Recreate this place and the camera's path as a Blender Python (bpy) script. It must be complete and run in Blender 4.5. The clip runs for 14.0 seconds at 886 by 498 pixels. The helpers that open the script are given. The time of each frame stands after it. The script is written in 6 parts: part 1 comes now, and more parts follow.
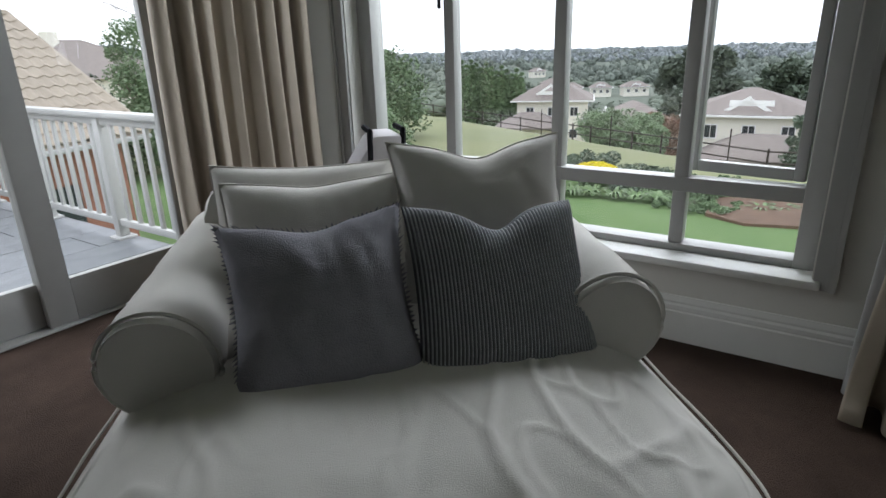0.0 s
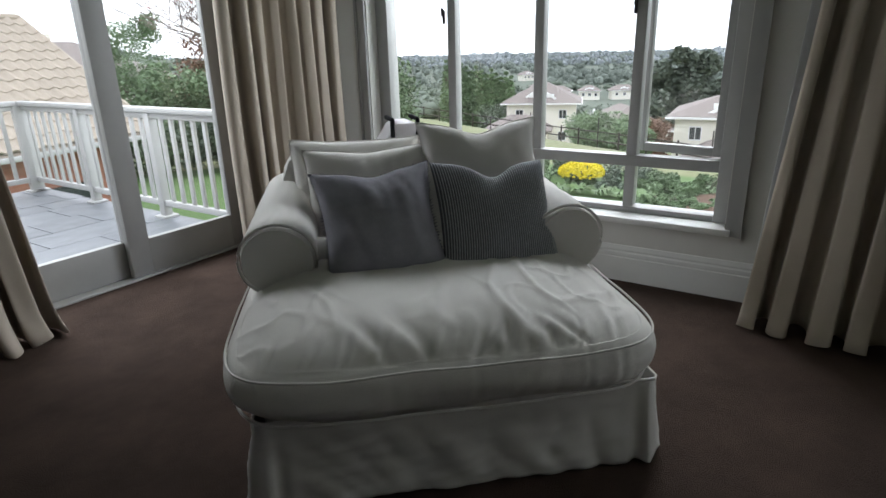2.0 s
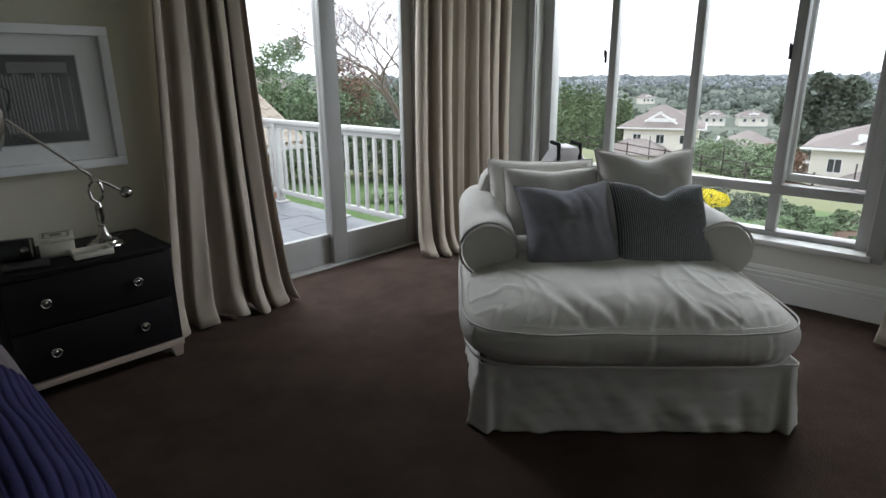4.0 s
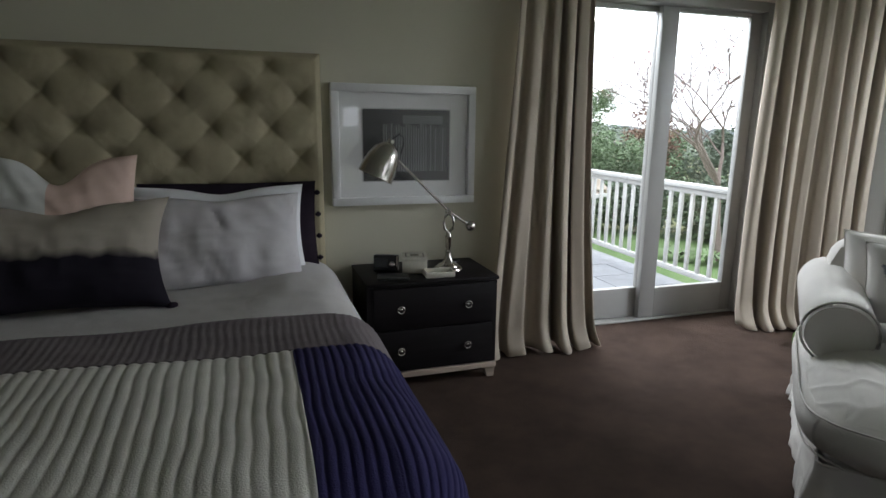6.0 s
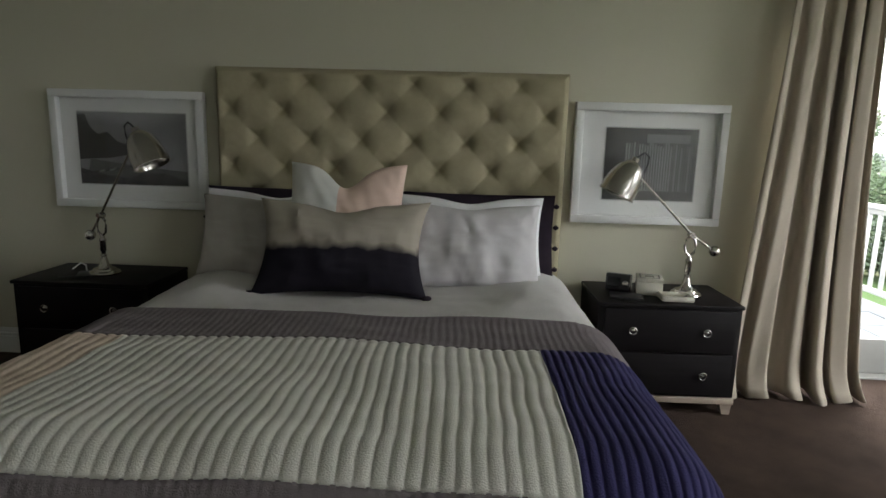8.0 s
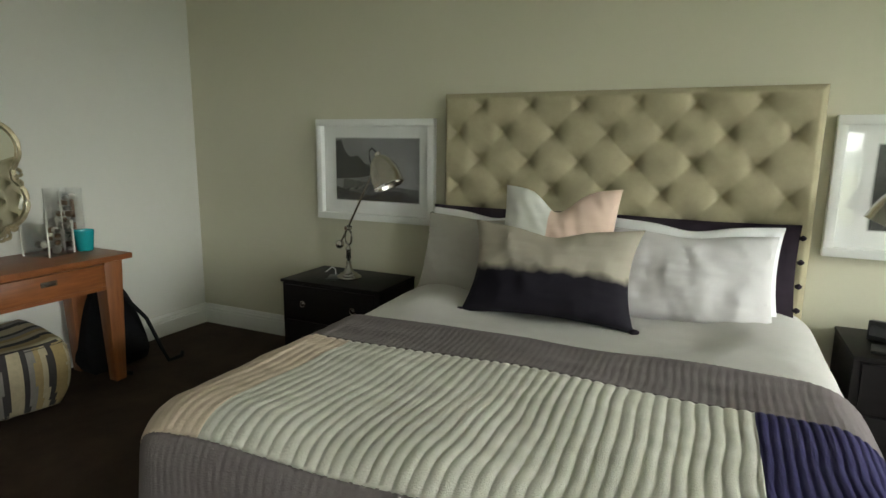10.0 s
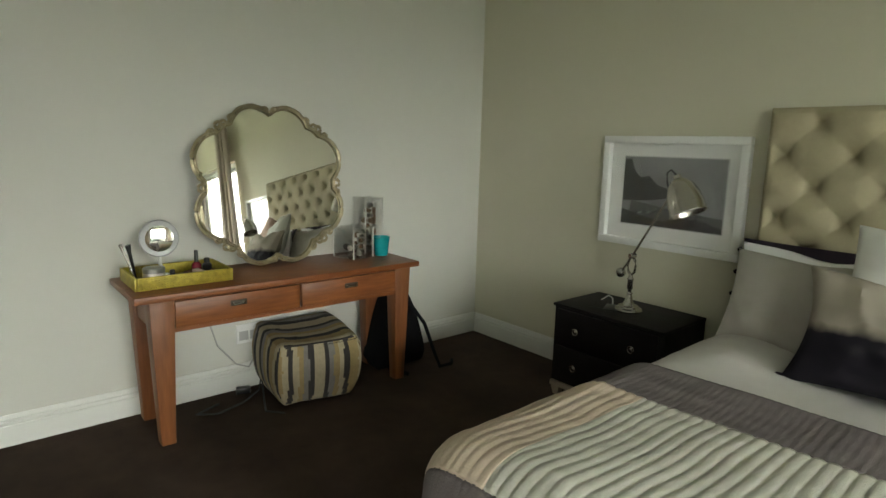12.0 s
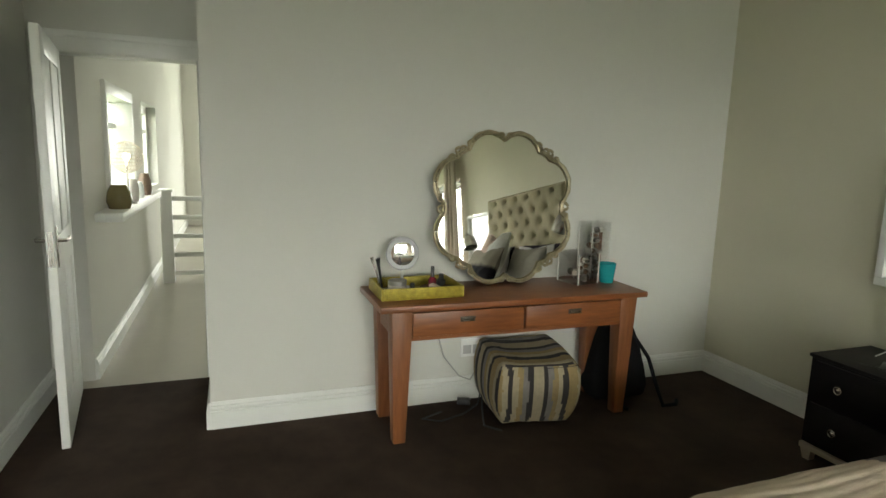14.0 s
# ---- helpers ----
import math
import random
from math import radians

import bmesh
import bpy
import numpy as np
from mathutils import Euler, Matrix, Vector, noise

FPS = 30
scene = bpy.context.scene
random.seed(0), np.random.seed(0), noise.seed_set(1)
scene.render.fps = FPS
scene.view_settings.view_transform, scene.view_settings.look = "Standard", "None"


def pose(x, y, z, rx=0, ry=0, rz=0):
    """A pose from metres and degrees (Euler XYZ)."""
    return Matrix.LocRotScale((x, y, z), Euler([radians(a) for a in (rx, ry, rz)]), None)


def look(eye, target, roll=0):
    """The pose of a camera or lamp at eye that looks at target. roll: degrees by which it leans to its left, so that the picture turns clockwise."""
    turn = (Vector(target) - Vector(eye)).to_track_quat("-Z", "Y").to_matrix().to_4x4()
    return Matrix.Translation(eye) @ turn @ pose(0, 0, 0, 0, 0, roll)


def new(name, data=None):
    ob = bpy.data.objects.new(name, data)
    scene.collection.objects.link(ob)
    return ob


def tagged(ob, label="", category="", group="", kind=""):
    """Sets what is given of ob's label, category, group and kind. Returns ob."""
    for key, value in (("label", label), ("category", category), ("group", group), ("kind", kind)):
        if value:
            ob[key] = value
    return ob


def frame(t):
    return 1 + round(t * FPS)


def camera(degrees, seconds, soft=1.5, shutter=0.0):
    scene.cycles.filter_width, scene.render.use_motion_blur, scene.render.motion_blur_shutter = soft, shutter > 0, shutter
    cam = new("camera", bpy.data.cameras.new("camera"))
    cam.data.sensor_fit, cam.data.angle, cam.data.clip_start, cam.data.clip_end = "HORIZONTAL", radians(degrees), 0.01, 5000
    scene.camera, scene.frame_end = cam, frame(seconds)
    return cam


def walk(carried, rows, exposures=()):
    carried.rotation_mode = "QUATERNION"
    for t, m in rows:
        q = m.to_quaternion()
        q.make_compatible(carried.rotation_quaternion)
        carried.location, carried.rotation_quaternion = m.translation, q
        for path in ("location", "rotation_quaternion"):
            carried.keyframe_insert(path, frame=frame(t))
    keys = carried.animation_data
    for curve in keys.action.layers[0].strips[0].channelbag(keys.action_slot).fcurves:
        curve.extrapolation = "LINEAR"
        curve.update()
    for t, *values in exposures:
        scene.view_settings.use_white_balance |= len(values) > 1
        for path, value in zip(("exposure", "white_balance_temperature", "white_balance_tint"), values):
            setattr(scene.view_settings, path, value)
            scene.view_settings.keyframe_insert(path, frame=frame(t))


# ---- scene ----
cam = camera(74.5, 14.0)
PATH = [
    (0, (0.272, -2.782, 1.197), (1.838, -1.72, 0.549), -1.7),
    (0.5, (0.102, -2.89, 1.224), (1.674, -1.841, 0.568), -1.7),
    (1, (-0.03, -3.015, 1.181), (1.542, -1.95, 0.552), -1.7),
    (1.5, (-0.185, -3.082, 1.187), (1.388, -2.025, 0.546), -1.7),
    (2, (-0.399, -3.125, 1.222), (1.188, -2.09, 0.582), -1.5),
    (2.2, (-0.454, -3.167, 1.246), (1.127, -2.128, 0.597), -1.6),
    (4.3, (-1.123, -3.202, 1.342), (0.159, -1.768, 0.797), -0.3),
    (4.5, (-1.135, -3.192, 1.357), (0.057, -1.673, 0.833), -0.2),
    (5, (-1.166, -3.208, 1.354), (-0.214, -1.511, 0.887), 0.1),
    (5.5, (-1.199, -3.199, 1.36), (-0.44, -1.403, 0.917), 0.4),
    (6, (-1.262, -3.187, 1.342), (-0.651, -1.33, 0.922), 0.7),
    (6.5, (-1.333, -3.185, 1.333), (-0.871, -1.282, 0.927), 0.7),
    (7, (-1.39, -3.207, 1.322), (-1.087, -1.268, 0.933), 1.2),
    (7.5, (-1.418, -3.234, 1.316), (-1.288, -1.274, 0.94), 1.4),
    (8, (-1.437, -3.253, 1.307), (-1.503, -1.286, 0.95), 1.6),
    (8.2, (-1.52, -3.239, 1.322), (-1.621, -1.275, 0.96), 1.8),
    (10.3, (-1.316, -3.221, 1.44), (-2.278, -1.509, 1.062), 1.0),
    (10.5, (-1.417, -3.121, 1.463), (-2.457, -1.459, 1.067), 1.4),
    (11, (-1.47, -3.124, 1.467), (-2.672, -1.571, 1.086), 1.4),
    (11.5, (-1.549, -3.131, 1.455), (-2.905, -1.706, 1.094), 1.4),
    (12, (-1.602, -3.136, 1.463), (-3.103, -1.861, 1.112), 1.5),
    (12.5, (-1.637, -3.154, 1.454), (-3.253, -2.024, 1.12), 1.5),
    (13, (-1.666, -3.193, 1.471), (-3.377, -2.212, 1.14), 1.7),
    (13.5, (-1.656, -3.214, 1.471), (-3.45, -2.389, 1.157), 1.7),
    (14, (-1.665, -3.228, 1.51), (-3.521, -2.556, 1.191), 1.7),
]
EXPOSURES = [(0.0, -0.48, 6180, 11), (2.2, -0.18, 6180, 11), (4.3, -0.2, 6180, 11), (6.5, 0.4, 6250, 11), (8.0, 1.0, 6550, 9), (10.5, 2.14, 7000, 0), (14.0, 2.12, 7150, 2)]
walk(cam, [(t, look(eye, target, roll)) for t, eye, target, roll in PATH], EXPOSURES)

# ---- light ----
world = bpy.data.worlds.new("overcast_sky")
scene.world = world
world.use_nodes = True
wn, wl = world.node_tree.nodes, world.node_tree.links
sky = wn.new("ShaderNodeTexSky")
sky.sky_type, sky.sun_disc, sky.sun_elevation, sky.sun_rotation = "NISHITA", False, radians(50), radians(20)
sky.dust_density, sky.air_density = 4.0, 1.0
sky_mix = wn.new("ShaderNodeMixRGB")
sky_mix.inputs[0].default_value = 0.93
sky_mix.inputs[2].default_value = (11.0, 11.3, 11.8, 1)
wl.new(sky.outputs[0], sky_mix.inputs[1])
wl.new(sky_mix.outputs[0], wn["Background"].inputs[0])
wn["Background"].inputs[1].default_value = 0.24

sun = new("sun", bpy.data.lights.new("sun", "SUN"))
sun.data.energy, sun.data.angle, sun.data.color = 0.7, radians(25), (1.0, 0.97, 0.92)
sun.matrix_world = look((14, 8, 20), (0, 0, 0))


# Added area lamps out of view, standing in for sky light.
def fill_lamp(name, eye, target, w, h, power):
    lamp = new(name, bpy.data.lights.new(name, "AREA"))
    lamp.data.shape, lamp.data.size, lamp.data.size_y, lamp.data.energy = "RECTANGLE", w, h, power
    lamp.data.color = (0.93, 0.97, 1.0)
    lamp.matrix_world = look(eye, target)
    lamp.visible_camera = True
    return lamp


fill_lamp("window_light", (2.84, -5.2, 1.3), (-3, -5.0, 1.9), 2.1, 1.85, 15)
# Unseen fill lamps above door head and window, added to brighten the room.
fill_lamp("balcony_fill_lamp", (1.2, 1.5, 2.75), (1.0, -1.6, 0.2), 1.7, 1.2, 120)
fill_lamp("garden_fill_lamp", (4.0, -1.9, 3.1), (0.0, -0.9, 0.6), 1.4, 2.1, 215)
# Unseen lamp at the hall's far end, added to brighten the hall.
fill_lamp("hall_fill_lamp", (-14.05, -2.0, 1.4), (-8, -2.0, 1.2), 1.15, 1.9, 20)


# ---- materials ----
MATS = {}


def mat(name, color, rough=0.7, metal=0.0, noise_scale=0.0, vary=0.0, bump=0.0, bump_scale=0.0, color2=None,
        sheen=0.0, coat=0.0, spread=0.0, stretch=(1, 1, 1), rough_vary=0.0):
    """A surface: a base colour that varies by noise, fine relief, and per-piece variation."""
    if name in MATS:
        return MATS[name]
    m = bpy.data.materials.new(name)
    m.use_nodes = True
    n, l = m.node_tree.nodes, m.node_tree.links
    b = n["Principled BSDF"]
    b.inputs["Roughness"].default_value, b.inputs["Metallic"].default_value = rough, metal
    b.inputs["Sheen Weight"].default_value, b.inputs["Coat Weight"].default_value = sheen, coat
    b.inputs["Base Color"].default_value = (*color, 1)
    tex = n.new("ShaderNodeTexCoord")
    mapping = n.new("ShaderNodeMapping")
    mapping.inputs["Scale"].default_value = stretch
    l.new(tex.outputs["Object"], mapping.inputs[0])
    last = None
    if noise_scale:
        c2 = color2 or tuple(max(0.0, c * (1 - vary)) for c in color)
        big = n.new("ShaderNodeTexNoise")
        big.inputs["Scale"].default_value, big.inputs["Detail"].default_value = noise_scale, 6
        big.inputs["Roughness"].default_value = 0.65
        l.new(mapping.outputs[0], big.inputs[0])
        ramp = n.new("ShaderNodeMapRange")
        ramp.inputs["From Min"].default_value, ramp.inputs["From Max"].default_value = 0.3, 0.7
        l.new(big.outputs["Fac"], ramp.inputs[0])
        mix = n.new("ShaderNodeMixRGB")
        mix.inputs[1].default_value, mix.inputs[2].default_value = (*color, 1), (*c2, 1)
        l.new(ramp.outputs[0], mix.inputs[0])
        last = mix.outputs[0]
        if rough_vary:
            rr = n.new("ShaderNodeMapRange")
            rr.inputs["To Min"].default_value, rr.inputs["To Max"].default_value = rough - rough_vary, rough + rough_vary
            l.new(big.outputs["Fac"], rr.inputs[0])
            l.new(rr.outputs[0], b.inputs["Roughness"])
    if spread:
        info = n.new("ShaderNodeObjectInfo")
        geo = n.new("ShaderNodeNewGeometry")
        add = n.new("ShaderNodeMath")
        add.operation = "ADD"
        l.new(info.outputs["Random"], add.inputs[0])
        l.new(geo.outputs["Random Per Island"], add.inputs[1])
        val = n.new("ShaderNodeMapRange")
        val.inputs["From Max"].default_value = 2.0
        val.inputs["To Min"].default_value, val.inputs["To Max"].default_value = 1 - spread, 1 + spread
        l.new(add.outputs[0], val.inputs[0])
        hsv = n.new("ShaderNodeHueSaturation")
        hsv.inputs["Color"].default_value = (*color, 1)
        l.new(val.outputs[0], hsv.inputs["Value"])
        if last:
            l.new(last, hsv.inputs["Color"])
        last = hsv.outputs[0]
    if last:
        l.new(last, b.inputs["Base Color"])
    if bump:
        fine = n.new("ShaderNodeTexNoise")
        fine.inputs["Scale"].default_value, fine.inputs["Detail"].default_value = bump_scale, 3
        l.new(mapping.outputs[0], fine.inputs[0])
        bp = n.new("ShaderNodeBump")
        bp.inputs["Strength"].default_value, bp.inputs["Distance"].default_value = bump, 0.01
        l.new(fine.outputs["Fac"], bp.inputs["Height"])
        l.new(bp.outputs[0], b.inputs["Normal"])
    MATS[name] = m
    return m


def dull(m, level=0.12):
    """Deep pile and dark cloth throw back little light from their surface."""
    m.node_tree.nodes["Principled BSDF"].inputs["Specular IOR Level"].default_value = level
    return m


def glass_mat(name, gloss=0.035):
    m = bpy.data.materials.new(name)
    m.use_nodes = True
    n, l = m.node_tree.nodes, m.node_tree.links
    n.remove(n["Principled BSDF"])
    tr, gl, mix, lw, pw, fr = (n.new(k) for k in ("ShaderNodeBsdfTransparent", "ShaderNodeBsdfGlossy", "ShaderNodeMixShader", "ShaderNodeLayerWeight", "ShaderNodeMath", "ShaderNodeMapRange"))
    gl.inputs["Roughness"].default_value = 0.01
    pw.operation = "POWER"
    pw.inputs[1].default_value = 5.0
    fr.inputs["To Min"].default_value, fr.inputs["To Max"].default_value = gloss, 0.9
    l.new(lw.outputs["Facing"], pw.inputs[0])
    l.new(pw.outputs[0], fr.inputs[0])
    l.new(fr.outputs[0], mix.inputs[0])
    l.new(tr.outputs[0], mix.inputs[1])
    l.new(gl.outputs[0], mix.inputs[2])
    l.new(mix.outputs[0], n["Material Output"].inputs[0])
    return m


# North wall's copy of the wall paint; its olive tint is bounced light in colour.
M_WALL_BOUNCE = mat("wall_paint_warm_bounce", (0.60, 0.575, 0.46), 0.85, noise_scale=1.2, vary=0.04, bump=0.06, bump_scale=90)
M_WALL = mat("wall_paint", (0.64, 0.63, 0.585), 0.85, noise_scale=1.2, vary=0.04, bump=0.06, bump_scale=90)
M_CEIL = mat("ceiling_paint", (0.86, 0.86, 0.84), 0.9, noise_scale=2, vary=0.03)
M_TRIM = mat("white_gloss_paint", (0.76, 0.76, 0.73), 0.38, noise_scale=5, vary=0.05, bump=0.03, bump_scale=60)
# White paint at a grey value: the backlit frames' shade is in the colour.
M_FRAME_SHADED = mat("window_frame_paint_shaded", (0.36, 0.36, 0.345), 0.45, noise_scale=8, vary=0.07, bump=0.04, bump_scale=50)
M_CARPET = mat("brown_carpet", (0.08, 0.054, 0.042), 0.98, noise_scale=3.0, vary=0.45, bump=1.0, bump_scale=230)
M_TILE_HALL = mat("pale_hall_floor", (0.50, 0.47, 0.41), 0.35, noise_scale=3, vary=0.08)
M_GLASS = glass_mat("window_glass")
M_CHAISE = mat("oatmeal_slipcover", (0.62, 0.60, 0.555), 0.92, noise_scale=3, vary=0.08, bump=0.25, bump_scale=420)
M_CURTAIN = mat("taupe_curtain", (0.45, 0.39, 0.315), 0.9, noise_scale=4, vary=0.1, bump=0.2, bump_scale=300)
M_SHEER = mat("grey_lining", (0.42, 0.42, 0.42), 0.9, noise_scale=5, vary=0.1, bump=0.1, bump_scale=300)
M_PILLOW_BLUE = mat("slate_linen", (0.29, 0.282, 0.312), 0.95, noise_scale=14, vary=0.22, bump=0.5, bump_scale=330)
M_BLACKSTRIP = mat("dark_stripe", (0.014, 0.014, 0.016), 0.95, noise_scale=20, vary=0.2)
M_SLATE = mat("slate_paving", (0.175, 0.187, 0.202), 0.42, noise_scale=2.5, vary=0.25, bump=0.25, bump_scale=18, spread=0.12, rough_vary=0.12)
M_GROUT = mat("grout", (0.12, 0.125, 0.13), 0.9, noise_scale=9, vary=0.2)
M_RAIL = mat("white_rail_paint", (0.43, 0.43, 0.42), 0.45, noise_scale=4, vary=0.07)
M_ROOFTILE = mat("tan_roof_tile", (0.41, 0.355, 0.285), 0.85, noise_scale=3, vary=0.2, bump=0.3, bump_scale=30, spread=0.12)
M_BRICK = mat("red_brick", (0.33, 0.15, 0.10), 0.9, noise_scale=6, vary=0.3, spread=0.2, bump=0.4, bump_scale=30)
M_GRASS = mat("lawn_grass", (0.115, 0.185, 0.06), 0.95, noise_scale=0.9, color2=(0.085, 0.155, 0.045), bump=0.6, bump_scale=14)
M_FIELD = mat("pasture_grass", (0.215, 0.225, 0.108), 0.95, noise_scale=0.12, color2=(0.16, 0.18, 0.085), bump=0.5, bump_scale=5)
M_LEAF = mat("green_foliage", (0.18, 0.26, 0.135), 0.7, noise_scale=1.5, vary=0.35, spread=0.45)
M_LEAF_DARK = mat("dark_foliage", (0.12, 0.16, 0.11), 0.75, noise_scale=1.5, vary=0.35, spread=0.4)
# Haze put into the colour: foliage greyer and bluer with distance.
M_LEAF_FAR = mat("distant_foliage_hazed", (0.135, 0.165, 0.125), 0.9, noise_scale=0.06, vary=0.3, spread=0.3)
M_LEAF_MID = mat("valley_foliage_hazed", (0.20, 0.235, 0.20), 0.95, noise_scale=0.02, vary=0.35, spread=0.10)
M_LEAF_FAR2 = mat("hill_foliage_hazed", (0.33, 0.365, 0.375), 0.95, noise_scale=0.012, vary=0.3, spread=0.06)
M_LEAF_RUST = mat("rusty_foliage", (0.22, 0.13, 0.085), 0.8, spread=0.4)
M_YELLOW = mat("yellow_flowers", (0.72, 0.62, 0.03), 0.8, spread=0.25)
M_BARK = mat("grey_bark", (0.24, 0.195, 0.17), 0.95, noise_scale=8, vary=0.4, bump=0.6, bump_scale=25)
M_RENDERWALL = mat("cream_render", (0.80, 0.77, 0.68), 0.9, noise_scale=0.8, vary=0.06)
M_FARROOF = mat("brown_roof_tiles", (0.27, 0.235, 0.215), 0.9, noise_scale=2.0, vary=0.25, stretch=(1, 1, 6))
M_FARGLASS = mat("dark_window", (0.04, 0.045, 0.05), 0.15)
M_FENCE = mat("creosoted_fence", (0.05, 0.04, 0.033), 0.9, noise_scale=4, vary=0.3)
M_SOIL = mat("garden_soil", (0.16, 0.10, 0.065), 0.95, noise_scale=2, vary=0.4, bump=0.6, bump_scale=20)
M_WHITE = mat("white_lacquer", (0.80, 0.80, 0.79), 0.4, noise_scale=4, vary=0.03)
M_DARKWOOD = mat("black_stained_wood", (0.014, 0.012, 0.013), 0.5, noise_scale=9, vary=0.3, bump=0.08, bump_scale=80, stretch=(0.3, 4, 4))
M_PINK = mat("limed_oak", (0.46, 0.37, 0.30), 0.55, noise_scale=12, vary=0.2, stretch=(0.4, 4, 4))
M_CHROME = mat("brushed_nickel", (0.50, 0.475, 0.44), 0.24, 1.0, noise_scale=20, vary=0.12, rough_vary=0.06)
M_BLACK = mat("black_plastic", (0.02, 0.02, 0.022), 0.35, noise_scale=30, vary=0.2)
M_TEAK = mat("teak_wood", (0.27, 0.092, 0.030), 0.38, noise_scale=7, color2=(0.16, 0.05, 0.017), bump=0.08, bump_scale=60, stretch=(7, 0.7, 7))
M_HEADBOARD = mat("khaki_linen", (0.40, 0.355, 0.235), 0.92, noise_scale=20, vary=0.1, bump=0.25, bump_scale=380)
M_DUVET = mat("pale_grey_linen", (0.55, 0.53, 0.515), 0.93, noise_scale=5, vary=0.07, bump=0.25, bump_scale=300)
M_PILLOWCASE = mat("light_grey_cotton", (0.56, 0.54, 0.55), 0.93, noise_scale=6, vary=0.07, bump=0.2, bump_scale=300)
M_PILLOWGREY = mat("warm_grey_linen", (0.42, 0.395, 0.36), 0.93, noise_scale=6, vary=0.1, bump=0.25, bump_scale=300)
M_COTTON = mat("white_cotton", (0.80, 0.80, 0.82), 0.9, noise_scale=6, vary=0.05, bump=0.15, bump_scale=200)
M_PLUM = mat("dark_plum_cotton", (0.030, 0.022, 0.032), 0.9, noise_scale=8, vary=0.3)
M_CREAM = mat("cream_quilt", (0.57, 0.555, 0.50), 0.95, noise_scale=10, vary=0.08, bump=0.3, bump_scale=250)
M_PEACH = mat("peach_quilt", (0.63, 0.51, 0.41), 0.95, noise_scale=10, vary=0.08, bump=0.3, bump_scale=250)
M_NAVY = mat("navy_quilt", (0.040, 0.036, 0.105), 0.95, noise_scale=10, vary=0.2, bump=0.3, bump_scale=250)
M_MAUVE = mat("mauve_grey_quilt", (0.185, 0.16, 0.165), 0.95, noise_scale=10, vary=0.15, bump=0.3, bump_scale=250)
M_BLUSH = mat("blush_cotton", (0.66, 0.49, 0.41), 0.92, noise_scale=6, vary=0.06, bump=0.2, bump_scale=250)
M_MINT = mat("pale_mint_cotton", (0.69, 0.69, 0.66), 0.92, noise_scale=6, vary=0.05, bump=0.2, bump_scale=250)
M_MIRROR = mat("mirror_silver", (0.90, 0.90, 0.88), 0.02, 1.0)
M_SILVERFRAME = mat("champagne_leaf_frame", (0.52, 0.45, 0.30), 0.36, 0.75, noise_scale=18, vary=0.45, bump=0.25, bump_scale=60, rough_vary=0.12)
M_TURQ = mat("turquoise_glaze", (0.015, 0.33, 0.36), 0.22, noise_scale=6, vary=0.2)
M_GOLD = mat("yellow_woven_metal", (0.55, 0.44, 0.07), 0.45, 0.35, noise_scale=40, vary=0.5)
M_RED = mat("dark_red_bottle", (0.16, 0.008, 0.02), 0.25)
M_BONE = mat("bone_inlay", (0.66, 0.63, 0.54), 0.5, noise_scale=30, vary=0.12)
M_ACRYLIC = glass_mat("clear_acrylic", 0.10)
M_PHOTO = mat("photo_grey", (0.10, 0.10, 0.105), 0.35, noise_scale=3, color2=(0.03, 0.03, 0.032))
M_MAT = mat("white_mount_board", (0.78, 0.78, 0.77), 0.8)
for m in (M_CARPET, M_NAVY, M_PLUM, M_BLACKSTRIP, M_MAUVE, M_PILLOW_BLUE):
    dull(m)
dull(M_DARKWOOD, 0.12)


# ---- mesh tools ----
def finish(name, bm, material, parent=None, label="", smooth=True, sharp=40):
    me = bpy.data.meshes.new(name)
    bmesh.ops.recalc_face_normals(bm, faces=bm.faces)
    bm.to_mesh(me)
    bm.free()
    for m in (material if isinstance(material, (list, tuple)) else [material]):
        me.materials.append(m)
    ob = new(name, me)
    if smooth:
        me.shade_smooth()
        me.set_sharp_from_angle(angle=radians(sharp))
    if parent:
        ob.parent = parent
    if label:
        ob["label"] = label
    return ob


def part(name, bm, material, parent, label="", smooth=True, sharp=40):
    return finish(name, bm, material, parent, label, smooth, sharp)


def thing(name, m, label, category, group="", kind=""):
    e = new(name)
    e.empty_display_size = 0.1
    e.matrix_world = m
    return tagged(e, label, category, group, kind)


def setting(ob, label="", category=""):
    return tagged(ob, label, category, "", "structure")


def box(bm, lo, hi, bev=0.0, seg=2, m=None):
    t = bmesh.new()
    bmesh.ops.create_cube(t, size=1)
    s = [hi[i] - lo[i] for i in range(3)]
    c = [(hi[i] + lo[i]) / 2 for i in range(3)]
    for v in t.verts:
        v.co = Vector((v.co.x * s[0] + c[0], v.co.y * s[1] + c[1], v.co.z * s[2] + c[2]))
    if bev:
        bmesh.ops.bevel(t, geom=t.edges[:], offset=min(bev, min(s) * 0.45), segments=seg, profile=0.5, affect="EDGES")
    merge(bm, t, m)
    return bm


def merge(bm, t, m=None):
    if m is not None:
        bmesh.ops.transform(t, matrix=m, verts=t.verts)
    me = bpy.data.meshes.new("tmp")
    t.to_mesh(me)
    t.free()
    bm.from_mesh(me)
    bpy.data.meshes.remove(me)


def boxes(*args, bev=0.0, seg=2):
    bm = bmesh.new()
    for lo, hi in args:
        box(bm, lo, hi, bev, seg)
    return bm


